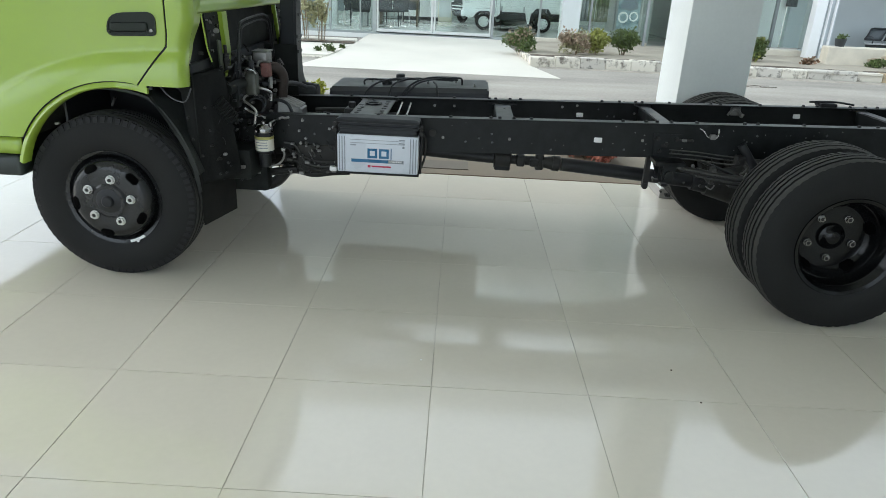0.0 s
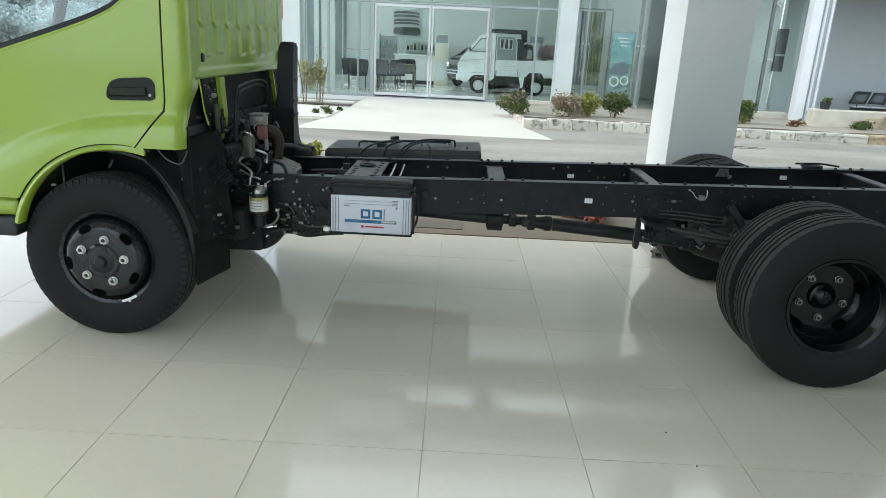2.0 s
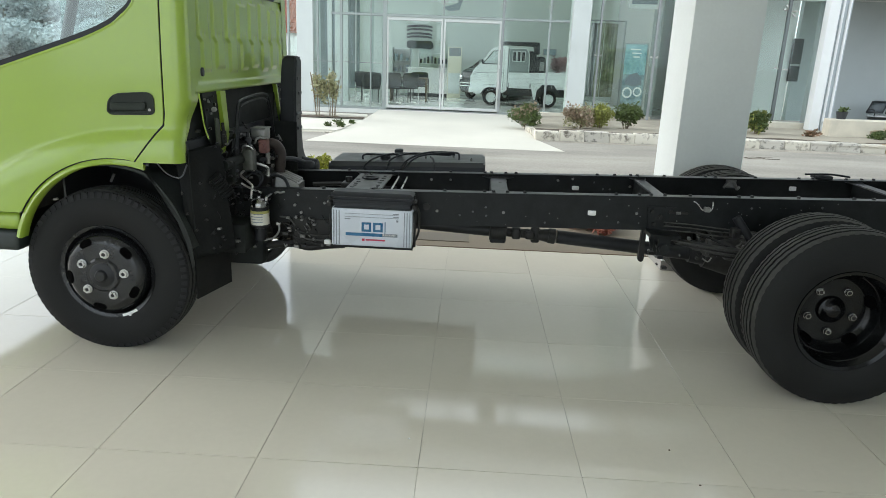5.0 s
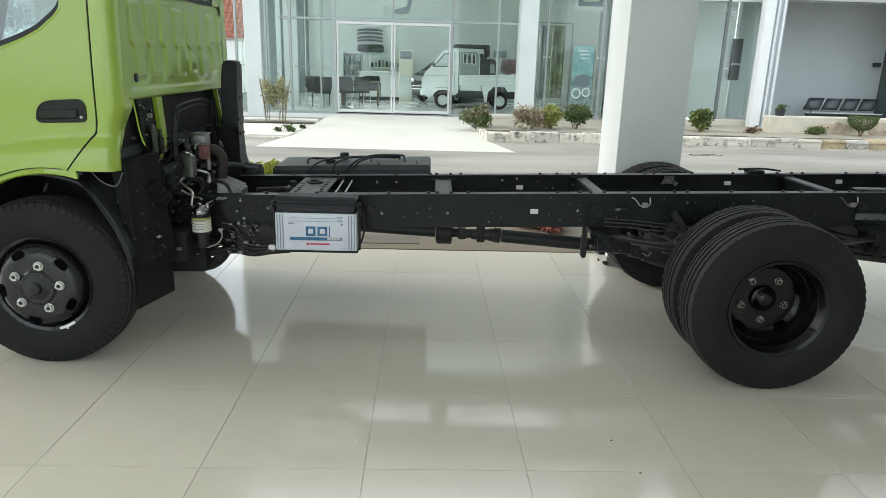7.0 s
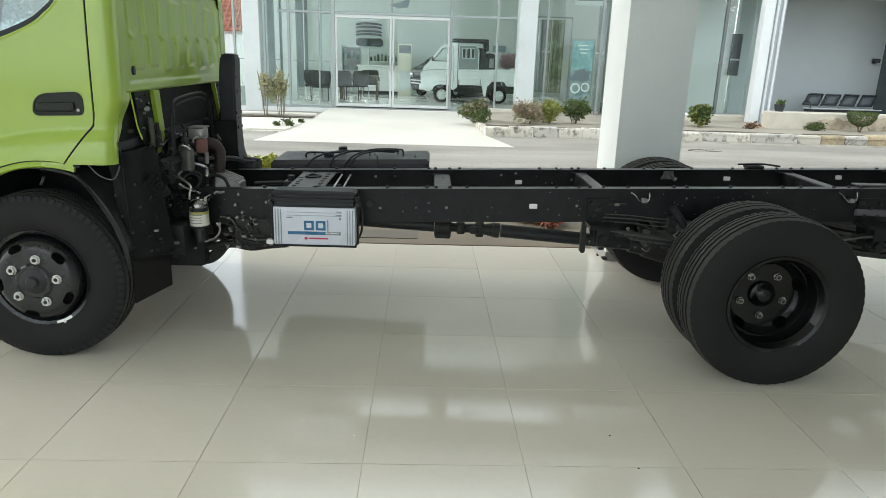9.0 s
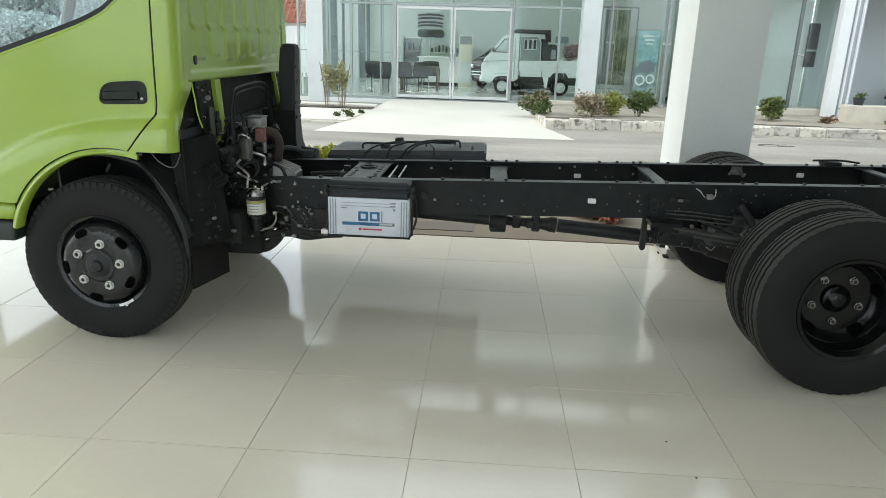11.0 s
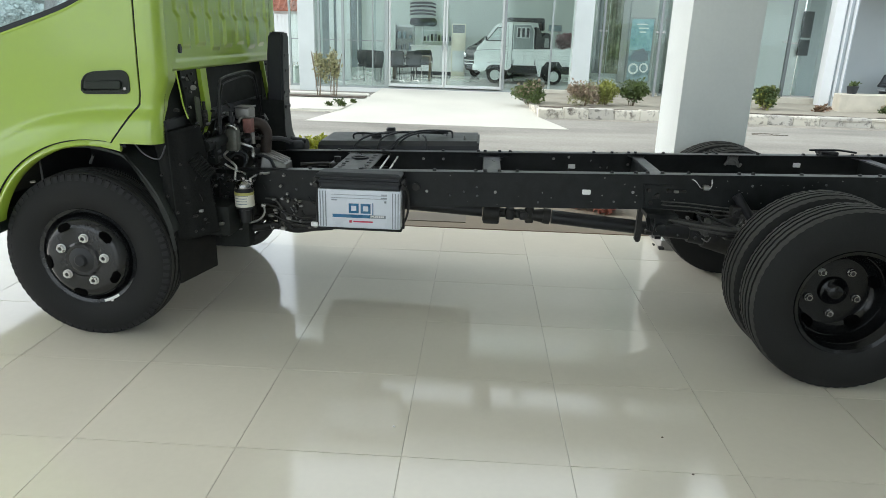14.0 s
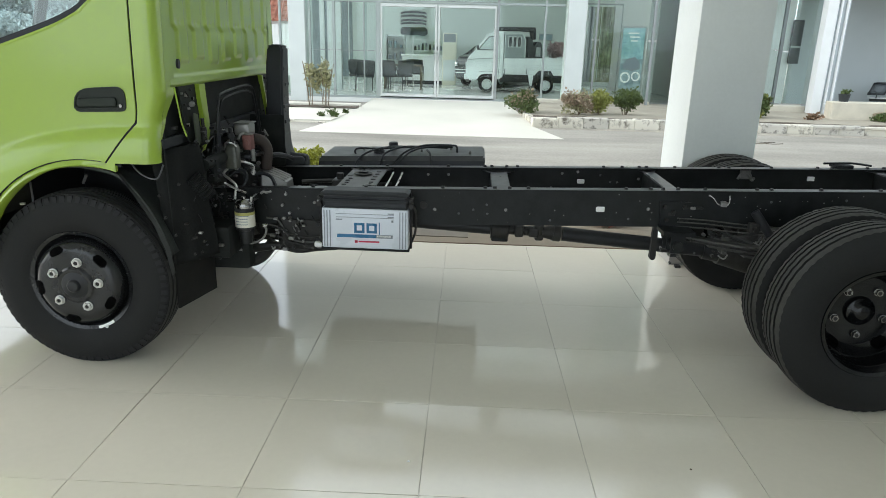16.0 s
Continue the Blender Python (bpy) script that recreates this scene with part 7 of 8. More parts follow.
part("foot", bm, chair_black, ctr)
rk = thing("goods_rack", "white rack with bottles and cartons behind the counter", "rack", pose(-1.35, 24.2, FZ))
for s in (-1, 1):
    bm = B()
    box(bm, s * 0.6 - 0.02, s * 0.6 + 0.02, -0.16, 0.16, 0.0, 1.62)
    part("upright", bm, plaster_white, rk)
for k in range(4):
    bm = B()
    box(bm, -0.58, 0.58, -0.16, 0.16, 0.35 + 0.38 * k, 0.37 + 0.38 * k)
    part("shelf", bm, plaster_white, rk)
for k in range(16):
    z = 0.75 + 0.38 * (k % 2)
    x = -0.52 + 0.135 * (k // 2)
    bm = B()
    h = rng.uniform(0.14, 0.27)
    cyl(bm, (x, 0, z + 0.001), (x, 0, z + h), 0.045, 0.035, n=10)
    solo("bottle", bm, (leaf_green, chair_black, plaster_grey, label_grey)[k % 4], "oil bottle standing on the rack shelf", "bottle", pose(-1.35, 24.2, FZ), group="bottles on the rack")
# dark shapes hung on the rear wall
wd = thing("wall_display", "black and grey trim parts hung on the wall", "wall display", pose(0, 24.61, 0))
def hung(pts, m=chair_black):
    bm = B()
    prism(bm, pts, 'y', -0.07, -0.005)
    part("trim_part", bm, m, wd)


for z in (2.46, 2.34, 2.19, 2.08):
    hung([(-2.46, z - 0.03), (-2.3, z + 0.0), (-2.0, z + 0.01), (-1.65, z + 0.0), (-1.50, z - 0.03), (-1.50, z + 0.035), (-1.65, z + 0.07), (-2.0, z + 0.085), (-2.3, z + 0.07), (-2.46, z + 0.035)])
hung([(-2.46, 1.74), (-2.46, 1.90), (-2.38, 1.97), (-1.55, 1.98), (-1.46, 1.90), (-1.44, 1.75), (-1.56, 1.67), (-1.9, 1.70), (-2.34, 1.67)])
hung([(-2.40, 2.72), (-1.48, 2.74), (-1.72, 2.58), (-2.2, 2.58)], plaster_grey)
# hanging board and its white card above the door
sg = thing("hanging_board", "white hanging board with a dark oval emblem behind it", "sign", pose(-0.75, 17.1, 0))
bm = B()
box(bm, -0.36, 0.36, -0.01, 0.01, 2.83, 3.45, 0.01)
part("board", bm, plaster_white, sg)
bm = B()
box(bm, -0.26, 0.26, -0.016, -0.01, 3.12, 3.18)
part("text_bar", bm, label_grey, sg)
bm = B()
prism(bm, [(-0.05, 2.72), (0.15, 2.62), (0.42, 2.66), (0.50, 2.9), (0.50, 3.3), (0.40, 3.3), (0.38, 2.85), (0.2, 2.78)], 'y', 0.02, 0.05)
part("emblem", bm, label_grey, sg)
for x in (-0.3, 0.3):
    bm = B()
    cyl(bm, (x, 0, 3.44), (x, 0, 7.81), 0.006, n=6)
    part("cord", bm, steel_grey, sg)
pic = thing("wall_picture", "small framed picture on the rear wall", "picture", pose(2.97, 24.603, 0))
bm = B()
box(bm, -0.25, 0.25, -0.04, 0.0, 1.62, 1.86, 0.005)
part("frame", bm, steel_grey, pic)
bm = B()
box(bm, -0.22, 0.22, -0.046, -0.04, 1.65, 1.83)
part("print", bm, poster_blue, pic)
# framed photo, banner stand, hanging cloths in the right bay
pc = thing("framed_photo", "framed vehicle photo hung high in the showroom", "picture", pose(4.6, 17.15, 0, 0, 0, -8))
bm = B()
box(bm, -0.40, 0.40, -0.02, 0.02, 2.86, 3.6, 0.01)
part("frame", bm, plaster_white, pc)
bm = B()
box(bm, -0.33, 0.33, -0.028, -0.02, 2.98, 3.52)
part("print", bm, label_grey, pc)
bm = B()
prism(bm, [(-0.2, 3.1), (0.22, 3.1), (0.24, 3.2), (0.12, 3.24), (0.05, 3.32), (-0.14, 3.32), (-0.22, 3.22)], 'y', -0.034, -0.028)
part("vehicle_shape", bm, plaster_white, pc)
for x in (-0.3, 0.3):
    bm = B()
    cyl(bm, (x, 0, 3.59), (x, 0, 7.81), 0.006, n=6)
    part("cord", bm, steel_grey, pc)
bs = thing("banner_stand", "framed blue advertising poster on a stand", "banner", pose(4.62, 17.6, FZ, 0, 0, -35))
bm = B()
box(bm, -0.33, 0.33, -0.008, 0.008, 0.30, 1.95)
part("banner", bm, poster_blue, bs)
for x0, x1, z0, z1 in ((-0.35, -0.32, 0.28, 1.97), (0.32, 0.35, 0.28, 1.97), (-0.32, 0.32, 1.94, 1.97), (-0.32, 0.32, 0.28, 0.31)):
    bm = B()
    box(bm, x0, x1, -0.02, 0.012, z0, z1, 0.004)
    part("poster_frame", bm, steel_grey, bs)
poster_teal = mat("poster_teal", (0.16, 0.38, 0.44), 0.5, vary=0.3, scale=2.0, fine=8, bump=0.01, second=(0.40, 0.62, 0.66))
bm = B()
box(bm, -0.31, 0.31, -0.012, -0.0085, 1.12, 1.93)
part("print_field", bm, poster_teal, bs)
for x0, x1, z in ((-0.16, 0.14, 1.78), (-0.10, 0.18, 1.68), (-0.06, 0.12, 1.58)):
    bm = B()
    box(bm, x0, x1, -0.0155, -0.0125, z, z + 0.035)
    part("text_bar", bm, plaster_white, bs)
bm = B()
prism(bm, [(-0.24, 0.96), (-0.12, 1.12), (0.10, 1.18), (0.24, 1.02), (0.26, 0.86), (0.05, 0.80), (-0.22, 0.84)], 'y', -0.0155, -0.0125)
part("print_shape", bm, label_grey, bs)
for x, z, r in ((-0.14, 0.62, 0.15), (0.16, 0.66, 0.13)):
    bm = B()
    lathe(bm, [(r, -0.0125), (r, -0.016), (r * 0.68, -0.016), (r * 0.68, -0.0125)], 24)
    part("print_ring", bm, plaster_white, bs, at=(x, 0, z))
bm = B()
tube(bm, [(0, 0.05, 0), (0, 0.06, 1.0), (0, 0.02, 1.97)], 0.015)
tube(bm, [(-0.3, 0.05, 0.01), (0, 0.05, 0.03), (0.3, 0.05, 0.01)], 0.015)
part("stand", bm, alu, bs)
for k, (x, m) in enumerate(((3.62, steel_grey), (3.80, cloth_olive), (4.02, cloth_olive), (4.2, cloth_olive))):
    bm = B()
    sheet(bm, lambda u, v: (x + 0.09 * u, 18.8 + 0.03 * math.sin(5 * u + k), 0.45 + 2.1 * v), span(-1, 1, 9), span(0, 1, 4))
    ob = solo("hanging_cloth", bm, m, "long olive printed cloth hanging on a rail", "cloth", group="hanging cloths")
    md = ob.modifiers.new("thickness", 'SOLIDIFY')
    md.thickness = 0.012
bm = B()
tube(bm, [(3.4, 18.8, 2.62), (4.5, 18.8, 2.62)], 0.02, steps=1)
for x in (3.4, 4.5):
    tube(bm, [(x, 18.8, FZ), (x, 18.8, 2.62)], 0.02, steps=1)
solo("cloth_rail", bm, steel_grey, "metal rail stand that carries the cloths", "rail")

# ---- white pickup in the glass showroom ----
pk = thing("pickup", "small white pickup with grey canopy and black roof box", "pickup", pose(0, 19.95, 0, 0, 0, 0))
car_white = mat("car_white", (0.90, 0.92, 0.91), 0.28, vary=0.03, scale=3, bump=0.01, coat=0.6)
# opaque panes; their pale grey stands in for reflected and passing light
car_glass = mat("car_glass", (0.55, 0.60, 0.59), 0.08, vary=0.25, scale=3, bump=0)
canopy_grey = mat("canopy_grey", (0.27, 0.305, 0.30), 0.5, vary=0.15)


def flat(name, pts, y0, y1, m, parent=None, label="", bevel=0.0):
    bm = B()
    prism(bm, pts, 'y', y0, y1)
    if bevel:
        bmesh.ops.bevel(bm, geom=bm.edges[:], offset=bevel, segments=2, affect='EDGES')
    return part(name, bm, m, parent or pk, label)


outline = [(0.25, 0.35), (0.10, 0.42), (0.05, 0.55), (0.035, 0.72), (0.06, 0.92), (0.13, 1.08), (0.29, 1.24), (0.64, 1.70), (0.74, 1.77), (1.12, 1.83), (1.16, 1.80), (1.17, 0.50), (1.05, 0.42), (0.99, 0.43), (0.94, 0.53), (0.84, 0.60), (0.55, 0.60), (0.45, 0.53), (0.40, 0.40)]
flat("cabin", outline, -0.72, 0.72, car_white, None, "white painted cabin", 0.02)
for y in (-0.722, 0.722):
    q = -0.012 if y < 0 else 0.012
    w = flat("window_seal", [(0.38, 1.265), (0.70, 1.665), (0.95, 1.685), (0.985, 1.265)], y, y + q * 0.5, chair_black)
    flat("side_window", [(0.43, 1.29), (0.725, 1.645), (0.93, 1.66), (0.96, 1.29)], y, y + q, car_glass, w)
    for pts in ([(1.03, 0.50), (1.05, 1.1), (1.02, 1.72)], [(0.98, 0.62), (0.75, 0.66), (0.45, 0.64)], [(0.10, 0.98), (0.5, 1.02), (1.03, 1.04)]):
        bm = B()
        tube(bm, [(x, y + q * 0.3, z) for x, z in pts], 0.007, n=5)
        part("panel_gap", bm, steel_grey, pk)
    bm = B()
    box(bm, 0.90, 1.0, min(y, y + 2 * q), max(y, y + 2 * q), 1.10, 1.13, 0.005)
    part("door_handle", bm, chair_black, pk)
bm = B()
sheet(bm, lambda u, v: (0.278 + 0.325 * v, 0.62 * u, 1.265 + 0.43 * v), span(-1, 1, 5), span(0, 1, 4))
part("windscreen", bm, car_glass, pk)
bm = B()
box(bm, 0.36, 0.42, -0.86, -0.73, 1.27, 1.40, 0.02, 2)
part("wing_mirror", bm, chair_black, pk)
bm = B()
box(bm, 0.028, 0.06, -0.66, -0.44, 0.78, 0.92, 0.012)
part("headlight", bm, mat("lamp_glass", (0.6, 0.62, 0.62), 0.1, vary=0.05), pk)
bm = B()
box(bm, 0.0, 0.12, -0.74, 0.74, 0.40, 0.56, 0.025, 2)
part("bumper", bm, car_white, pk)
# load bed with ribbed drop sides
for y0, y1 in ((-0.76, -0.725), (0.725, 0.76)):
    sd = flat("bed_side", [(1.18, 0.62), (1.18, 1.04), (3.26, 1.10), (3.26, 0.62)], y0, y1, car_white, None, "white ribbed drop side", 0.006)
    yy = y0 if y0 < 0 else y1
    for z in (0.74, 0.86, 0.98):
        bm = B()
        tube(bm, [(1.21, yy, z), (3.23, yy, z + 0.035)], 0.008, n=5, steps=1)
        part("rib", bm, plaster_grey, sd)
    for x in (1.20, 1.86, 2.52, 3.2):
        bm = B()
        box(bm, x, x + 0.035, yy - 0.012, yy + 0.012, 0.60, 0.74, 0.004)
        part("hinge", bm, steel_grey, sd)
    # dark plate that stands for the shade inside the wheel arch
    flat("arch_shadow", [(2.13, 0.575), (2.24, 0.715), (2.60, 0.715), (2.70, 0.575)], yy - 0.008, yy + 0.008, chair_black, sd)
    bm = B()
    tube(bm, [(2.11, yy - 0.006, 0.575), (2.23, yy - 0.006, 0.73), (2.61, yy - 0.006, 0.73), (2.72, yy - 0.006, 0.575)], 0.014, n=6, steps=1)
    part("arch_lip", bm, car_white, sd)
bm = B()
box(bm, 1.19, 1.23, -0.72, 0.72, 0.60, 1.04)
box(bm, 3.22, 3.26, -0.72, 0.72, 0.62, 1.10)
box(bm, 1.23, 3.22, -0.72, 0.72, 0.58, 0.63)
part("bed_floor", bm, car_white, pk)
bm = B()
box(bm, 1.10, 3.1, -0.42, 0.42, 0.34, 0.56)
part("underframe", bm, chair_black, pk)
flat("guard", [(1.92, 0.60), (2.10, 0.60), (2.06, 0.26), (2.00, 0.26)], -0.74, -0.70, car_white)
# grey canopy with its windows, black roof box and hoop
flat("canopy", [(1.18, 1.05), (1.18, 1.75), (1.72, 1.75), (1.82, 1.60), (1.82, 1.06)], -0.73, 0.70, canopy_grey, None, "grey canvas canopy behind the cabin", 0.01)
for k in range(3):
    x = 1.29 + 0.135 * k
    fr = flat("canopy_window", [(x, 1.37), (x, 1.68), (x + 0.12, 1.68), (x + 0.12, 1.37)], -0.742, -0.728, plaster_grey)
    flat("pane", [(x + 0.018, 1.39), (x + 0.018, 1.66), (x + 0.102, 1.66), (x + 0.102, 1.39)], -0.748, -0.740, chair_black, fr)
bm = B()
tube(bm, [(1.20, -0.735, 1.06), (1.20, -0.735, 1.74), (1.70, -0.735, 1.76), (1.80, -0.735, 1.6), (1.81, -0.735, 1.06)], 0.016, n=6, steps=1)
part("canopy_frame", bm, plaster_grey, pk)
flat("roof_box", [(0.99, 1.86), (1.02, 1.95), (2.09, 1.95), (2.11, 1.60), (2.05, 1.60), (2.03, 1.86)], -0.70, 0.70, chair_black, None, "black roof box", 0.015)
flat("load_seat", [(1.86, 1.05), (1.86, 1.70), (2.0, 1.66), (2.06, 1.35), (2.14, 1.55), (2.30, 1.52), (2.36, 1.05)], -0.62, 0.55, chair_black, None, "dark load under the hoop", 0.02)
flat("load_panel", [(2.13, 1.12), (2.15, 1.40), (2.27, 1.38), (2.28, 1.12)], -0.64, -0.60, steel_grey)


def small_wheel(x, y, turn):
    bm = B()
    lathe(bm, [(0.148, -0.062), (0.18, -0.078), (0.22, -0.074), (0.243, -0.054), (0.25, 0.0), (0.243, 0.054), (0.22, 0.074), (0.148, 0.062)], 32)
    ty = part("wheel", bm, rubber, pk, "black tyre on a pale steel wheel", at=pose(x, y, 0.28, 0, 0, turn))
    bm = B()
    lathe(bm, [(0.154, -0.074), (0.143, -0.062), (0.122, -0.058), (0.108, -0.074), (0.06, -0.078), (0.05, -0.085), (0.0, -0.086)], 28)
    part("rim", bm, mat("rim_pale", (0.66, 0.68, 0.67), 0.4, metal=0.3, vary=0.1), ty)
    for k in range(8):
        bm = B()
        a = math.pi * k / 4
        cyl(bm, (0.118 * math.cos(a), -0.055, 0.118 * math.sin(a)), (0.118 * math.cos(a), -0.070, 0.118 * math.sin(a)), 0.012, n=8)
        part("rim_hole", bm, chair_black, ty)


for x, y, t in ((0.695, -0.66, 0), (2.47, -0.66, 0), (0.695, 0.66, 180), (2.47, 0.66, 180)):
    small_wheel(x, y, t)


# ---- plants ----
def foliage(centre, rx, rz, n, size, seed, thin=1.0, shell=0.35):
    rng = random.Random(seed)
    verts, faces = [], []
    lumps = []
    for k in range(9):
        a = rng.uniform(0, 6.28)
        q = rng.uniform(0.25, 0.62)
        lumps.append((Vector((q * math.cos(a), q * math.sin(a), rng.uniform(-0.45, 0.55))), rng.uniform(0.34, 0.58)))
    for k in range(n):
        o, rad = lumps[int(rng.random() * 9)]
        while True:
            p = Vector((rng.uniform(-1, 1), rng.uniform(-1, 1), rng.uniform(-1, 1)))
            if shell < p.length < 1:
                break
        p = o + p * rad * (1 + 0.25 * rng.random() ** 3)
        p = Vector((p.x * rx, p.y * rx, max(p.z, -0.92) * rz)) + Vector(centre)
        d = Vector((rng.gauss(0, 1), rng.gauss(0, 1), rng.gauss(0.3, 0.8))).normalized()
        s = Vector((rng.gauss(0, 1), rng.gauss(0, 1), rng.gauss(0, 1))).cross(d).normalized()
        ll = size * rng.uniform(0.6, 1.4)
        w = ll * 0.32 * thin
        b = len(verts)
        up = d.cross(s) * ll * 0.12
        verts += [p, p + d * ll * 0.5 + s * w + up, p + d * ll, p + d * ll * 0.5 - s * w + up]
        faces.append((b, b + 1, b + 2, b + 3))
    me = bpy.data.meshes.new("foliage")
    me.from_pydata([tuple(v) for v in verts], [], faces)
    return me


def bush(name, label, at, rx, rz, material, n, size, seed, stems=5, lift=0.0, thin=1.0, group="bushes in the planting bed"):
    b = thing(name, label, "bush", pose(*at), group=group)
    rng = random.Random(seed)
    me = foliage((0, 0, rz + lift), rx, rz, n, size, seed, thin)
    me.materials.append(material)
    ob = new("foliage", me)
    ob.parent = b
    ob["kind"] = "stuff"
    for k in range(stems):
        bm = B()
        a = rng.uniform(0, 6.28)
        x, y = rx * 0.5 * math.cos(a), rx * 0.5 * math.sin(a)
        tube(bm, [(x * 0.2, y * 0.2, -0.03), (x * 0.6, y * 0.6, rz * 0.6 + lift * 0.5), (x, y, rz * 1.5 + lift)], 0.009, n=6)
        part("stem", bm, twig, b)
    return b


leaf_pink = mat("leaf_pink", (0.17, 0.15, 0.08), 0.6, vary=0.4, scale=11, fine=50, bump=0.1, second=(0.50, 0.38, 0.28))
bush("bush", "dense green and reddish clipped bush in the bed", (1.29, 12.9, 0.06), 0.36, 0.25, leaf_pink, 420, 0.06, 1)
me = foliage((0, 0, 0.23), 0.38, 0.25, 2600, 0.055, 31)
me.materials.append(leaf_green)
ob = new("foliage", me)
ob.parent = bpy.data.objects["bush"]
ob["kind"] = "stuff"
b2 = bush("bush", "pinkish variegated bush in the bed", (2.42, 12.55, 0.06), 0.34, 0.28, leaf_pink, 1500, 0.06, 2)
me = foliage((0, 0, 0.25), 0.33, 0.27, 900, 0.055, 32)
me.materials.append(leaf_dry)
ob = new("foliage", me)
ob.parent = b2
ob["kind"] = "stuff"
bush("bush", "yellow-green bush in the bed", (2.98, 12.85, 0.06), 0.35, 0.26, leaf_yellow, 1900, 0.055, 3)
bush("bush", "glossy dark green bush in the bed", (3.53, 13.0, 0.06), 0.35, 0.28, leaf_green, 2200, 0.058, 4)
bush("bush", "broad-leaved green bush beside the entry", (6.38, 13.1, 0.06), 0.25, 0.26, leaf_yellow, 420, 0.065, 5)
me = foliage((0, 0, 0.26), 0.25, 0.26, 1700, 0.065, 35)
me.materials.append(leaf_green)
ob = new("foliage", me)
ob.parent = bpy.data.objects["bush.004"]
ob["kind"] = "stuff"
tb = thing("topiary_bush", "clipped green bowl-shaped bush", "bush", pose(9.96, 12.9, 0.07), group="bushes in the planting bed")
rng = random.Random(6)
verts, faces = [], []
for k in range(5200):
    a, u = rng.uniform(0, 6.283), rng.uniform(0.0, 1.0)
    if k % 3:
        q = math.sqrt(max(0.02, 1 - (1 - u) ** 2)) * rng.uniform(0.9, 1.02)
    else:
        u, q = rng.uniform(0.93, 1.03), math.sqrt(rng.random())
    p = Vector((0.305 * q * math.cos(a), 0.305 * q * math.sin(a), 0.13 + 0.29 * u))
    d = Vector((rng.gauss(0, 1), rng.gauss(0, 1), rng.gauss(0, 1))).normalized()
    s = d.cross(Vector((rng.gauss(0, 1), rng.gauss(0, 1), rng.gauss(0, 1)))).normalized()
    b = len(verts)
    ll = rng.uniform(0.016, 0.032)
    verts += [tuple(p), tuple(p + d * ll * 0.5 + s * ll * 0.35), tuple(p + d * ll), tuple(p + d * ll * 0.5 - s * ll * 0.35)]
    faces.append((b, b + 1, b + 2, b + 3))
me = bpy.data.meshes.new("foliage")
me.from_pydata(verts, [], faces)
me.materials.append(leaf_green)
ob = new("foliage", me)
ob.parent = tb
ob["kind"] = "stuff"
for k in range(6):
    bm = B()
    a = k * 1.05 + 0.3
    tube(bm, [(0.02 * math.cos(a), 0.02 * math.sin(a), -0.03), (0.05 * math.cos(a), 0.05 * math.sin(a), 0.1), (0.16 * math.cos(a), 0.16 * math.sin(a), 0.26)], 0.009, n=6)
    part("stem", bm, twig, tb)
bush("low_bush", "low dark green groundcover bush", (9.0, 12.95, 0.06), 0.26, 0.10, leaf_green, 600, 0.05, 7)
bush("low_bush", "low dry plant with sparse leaves", (7.5, 12.9, 0.06), 0.18, 0.08, leaf_red, 160, 0.07, 8)
bush("low_bush", "low dry plant with sparse leaves", (10.9, 12.95, 0.06), 0.22, 0.09, leaf_dry, 220, 0.06, 9)
# tall thin shrub with bare stems in front of the left glass
for k, (x, y) in enumerate(((-3.40, 13.6), (-3.10, 13.6))):
    s = bush("shrub", "tall sparse yellowish shrub with bare stems", (x, y, 0.0), 0.19, 0.40, leaf_dry, 480, 0.085, 12 + k, stems=0, lift=0.26, thin=0.7, group="shrubs before the glass")
    rng = random.Random(40 + k)
    for j in range(6):
        bm = B()
        dx, dy = rng.uniform(-0.24, 0.24), rng.uniform(-0.18, 0.18)
        tube(bm, [(dx * 0.35, dy * 0.35, -0.02), (dx * 0.55, dy * 0.5, 0.4), (dx, dy, rng.uniform(0.75, 1.02))], 0.008, n=6)
        part("stem", bm, twig, s)
for k, (x, y, r) in enumerate(((-2.80, 11.75, 0.07), (-2.64, 12.0, 0.13), (-2.53, 11.72, 0.08), (-2.45, 12.5, 0.05))):
    bush("weed", "small dark weed on the pale paving", (x, y, -0.022), r, r * 0.5, leaf_green, 120, 0.05, 60 + k, stems=2, group="weeds")
bush("weed", "thin weeds before the glass", (-4.7, 13.6, 0.0), 0.2, 0.15, leaf_dry, 90, 0.12, 66, stems=2, group="weeds")
# plants by the apron close to the showroom
bush("croton", "low plant with red-brown leaves at the apron", (1.30, 4.05, -0.06), 0.30, 0.09, petal_red, 900, 0.075, 71, stems=4, group="plants at the apron")
bush("golden_shrub", "bright yellow-green shrub at the road edge", (-1.66, 5.6, -0.07), 0.20, 0.175, mat("leaf_lime", (0.30, 0.34, 0.03), 0.5, vary=0.4, scale=12, bump=0.1, second=(0.55, 0.56, 0.07)), 2600, 0.05, 72, stems=4, group="plants at the apron")
# red bouquet on the pickup's load
rb = thing("flower_bouquet", "bunch of faded pink flowers on the pickup bed", "flowers", pose(2.78, 19.75, 0.645))
me = foliage((0, 0, 0.62), 0.36, 0.30, 1100, 0.065, 80)
me.materials.append(mat("petal_pink", (0.26, 0.12, 0.12), 0.6, vary=0.4, scale=14, fine=60, bump=0.1, second=(0.62, 0.44, 0.44)))
ob = new("petals", me)
ob.parent = rb
ob["kind"] = "stuff"
bm = B()
cyl(bm, (0, 0, -0.015), (0, 0, 0.40), 0.13, 0.16, n=16)
part("vase", bm, chair_black, rb)
# dark car half hidden beyond the pickup
dc = thing("car", "dark grey car parked half hidden beyond the pickup", "car", pose(0.22, 21.75, FZ, 0, 0, 52))
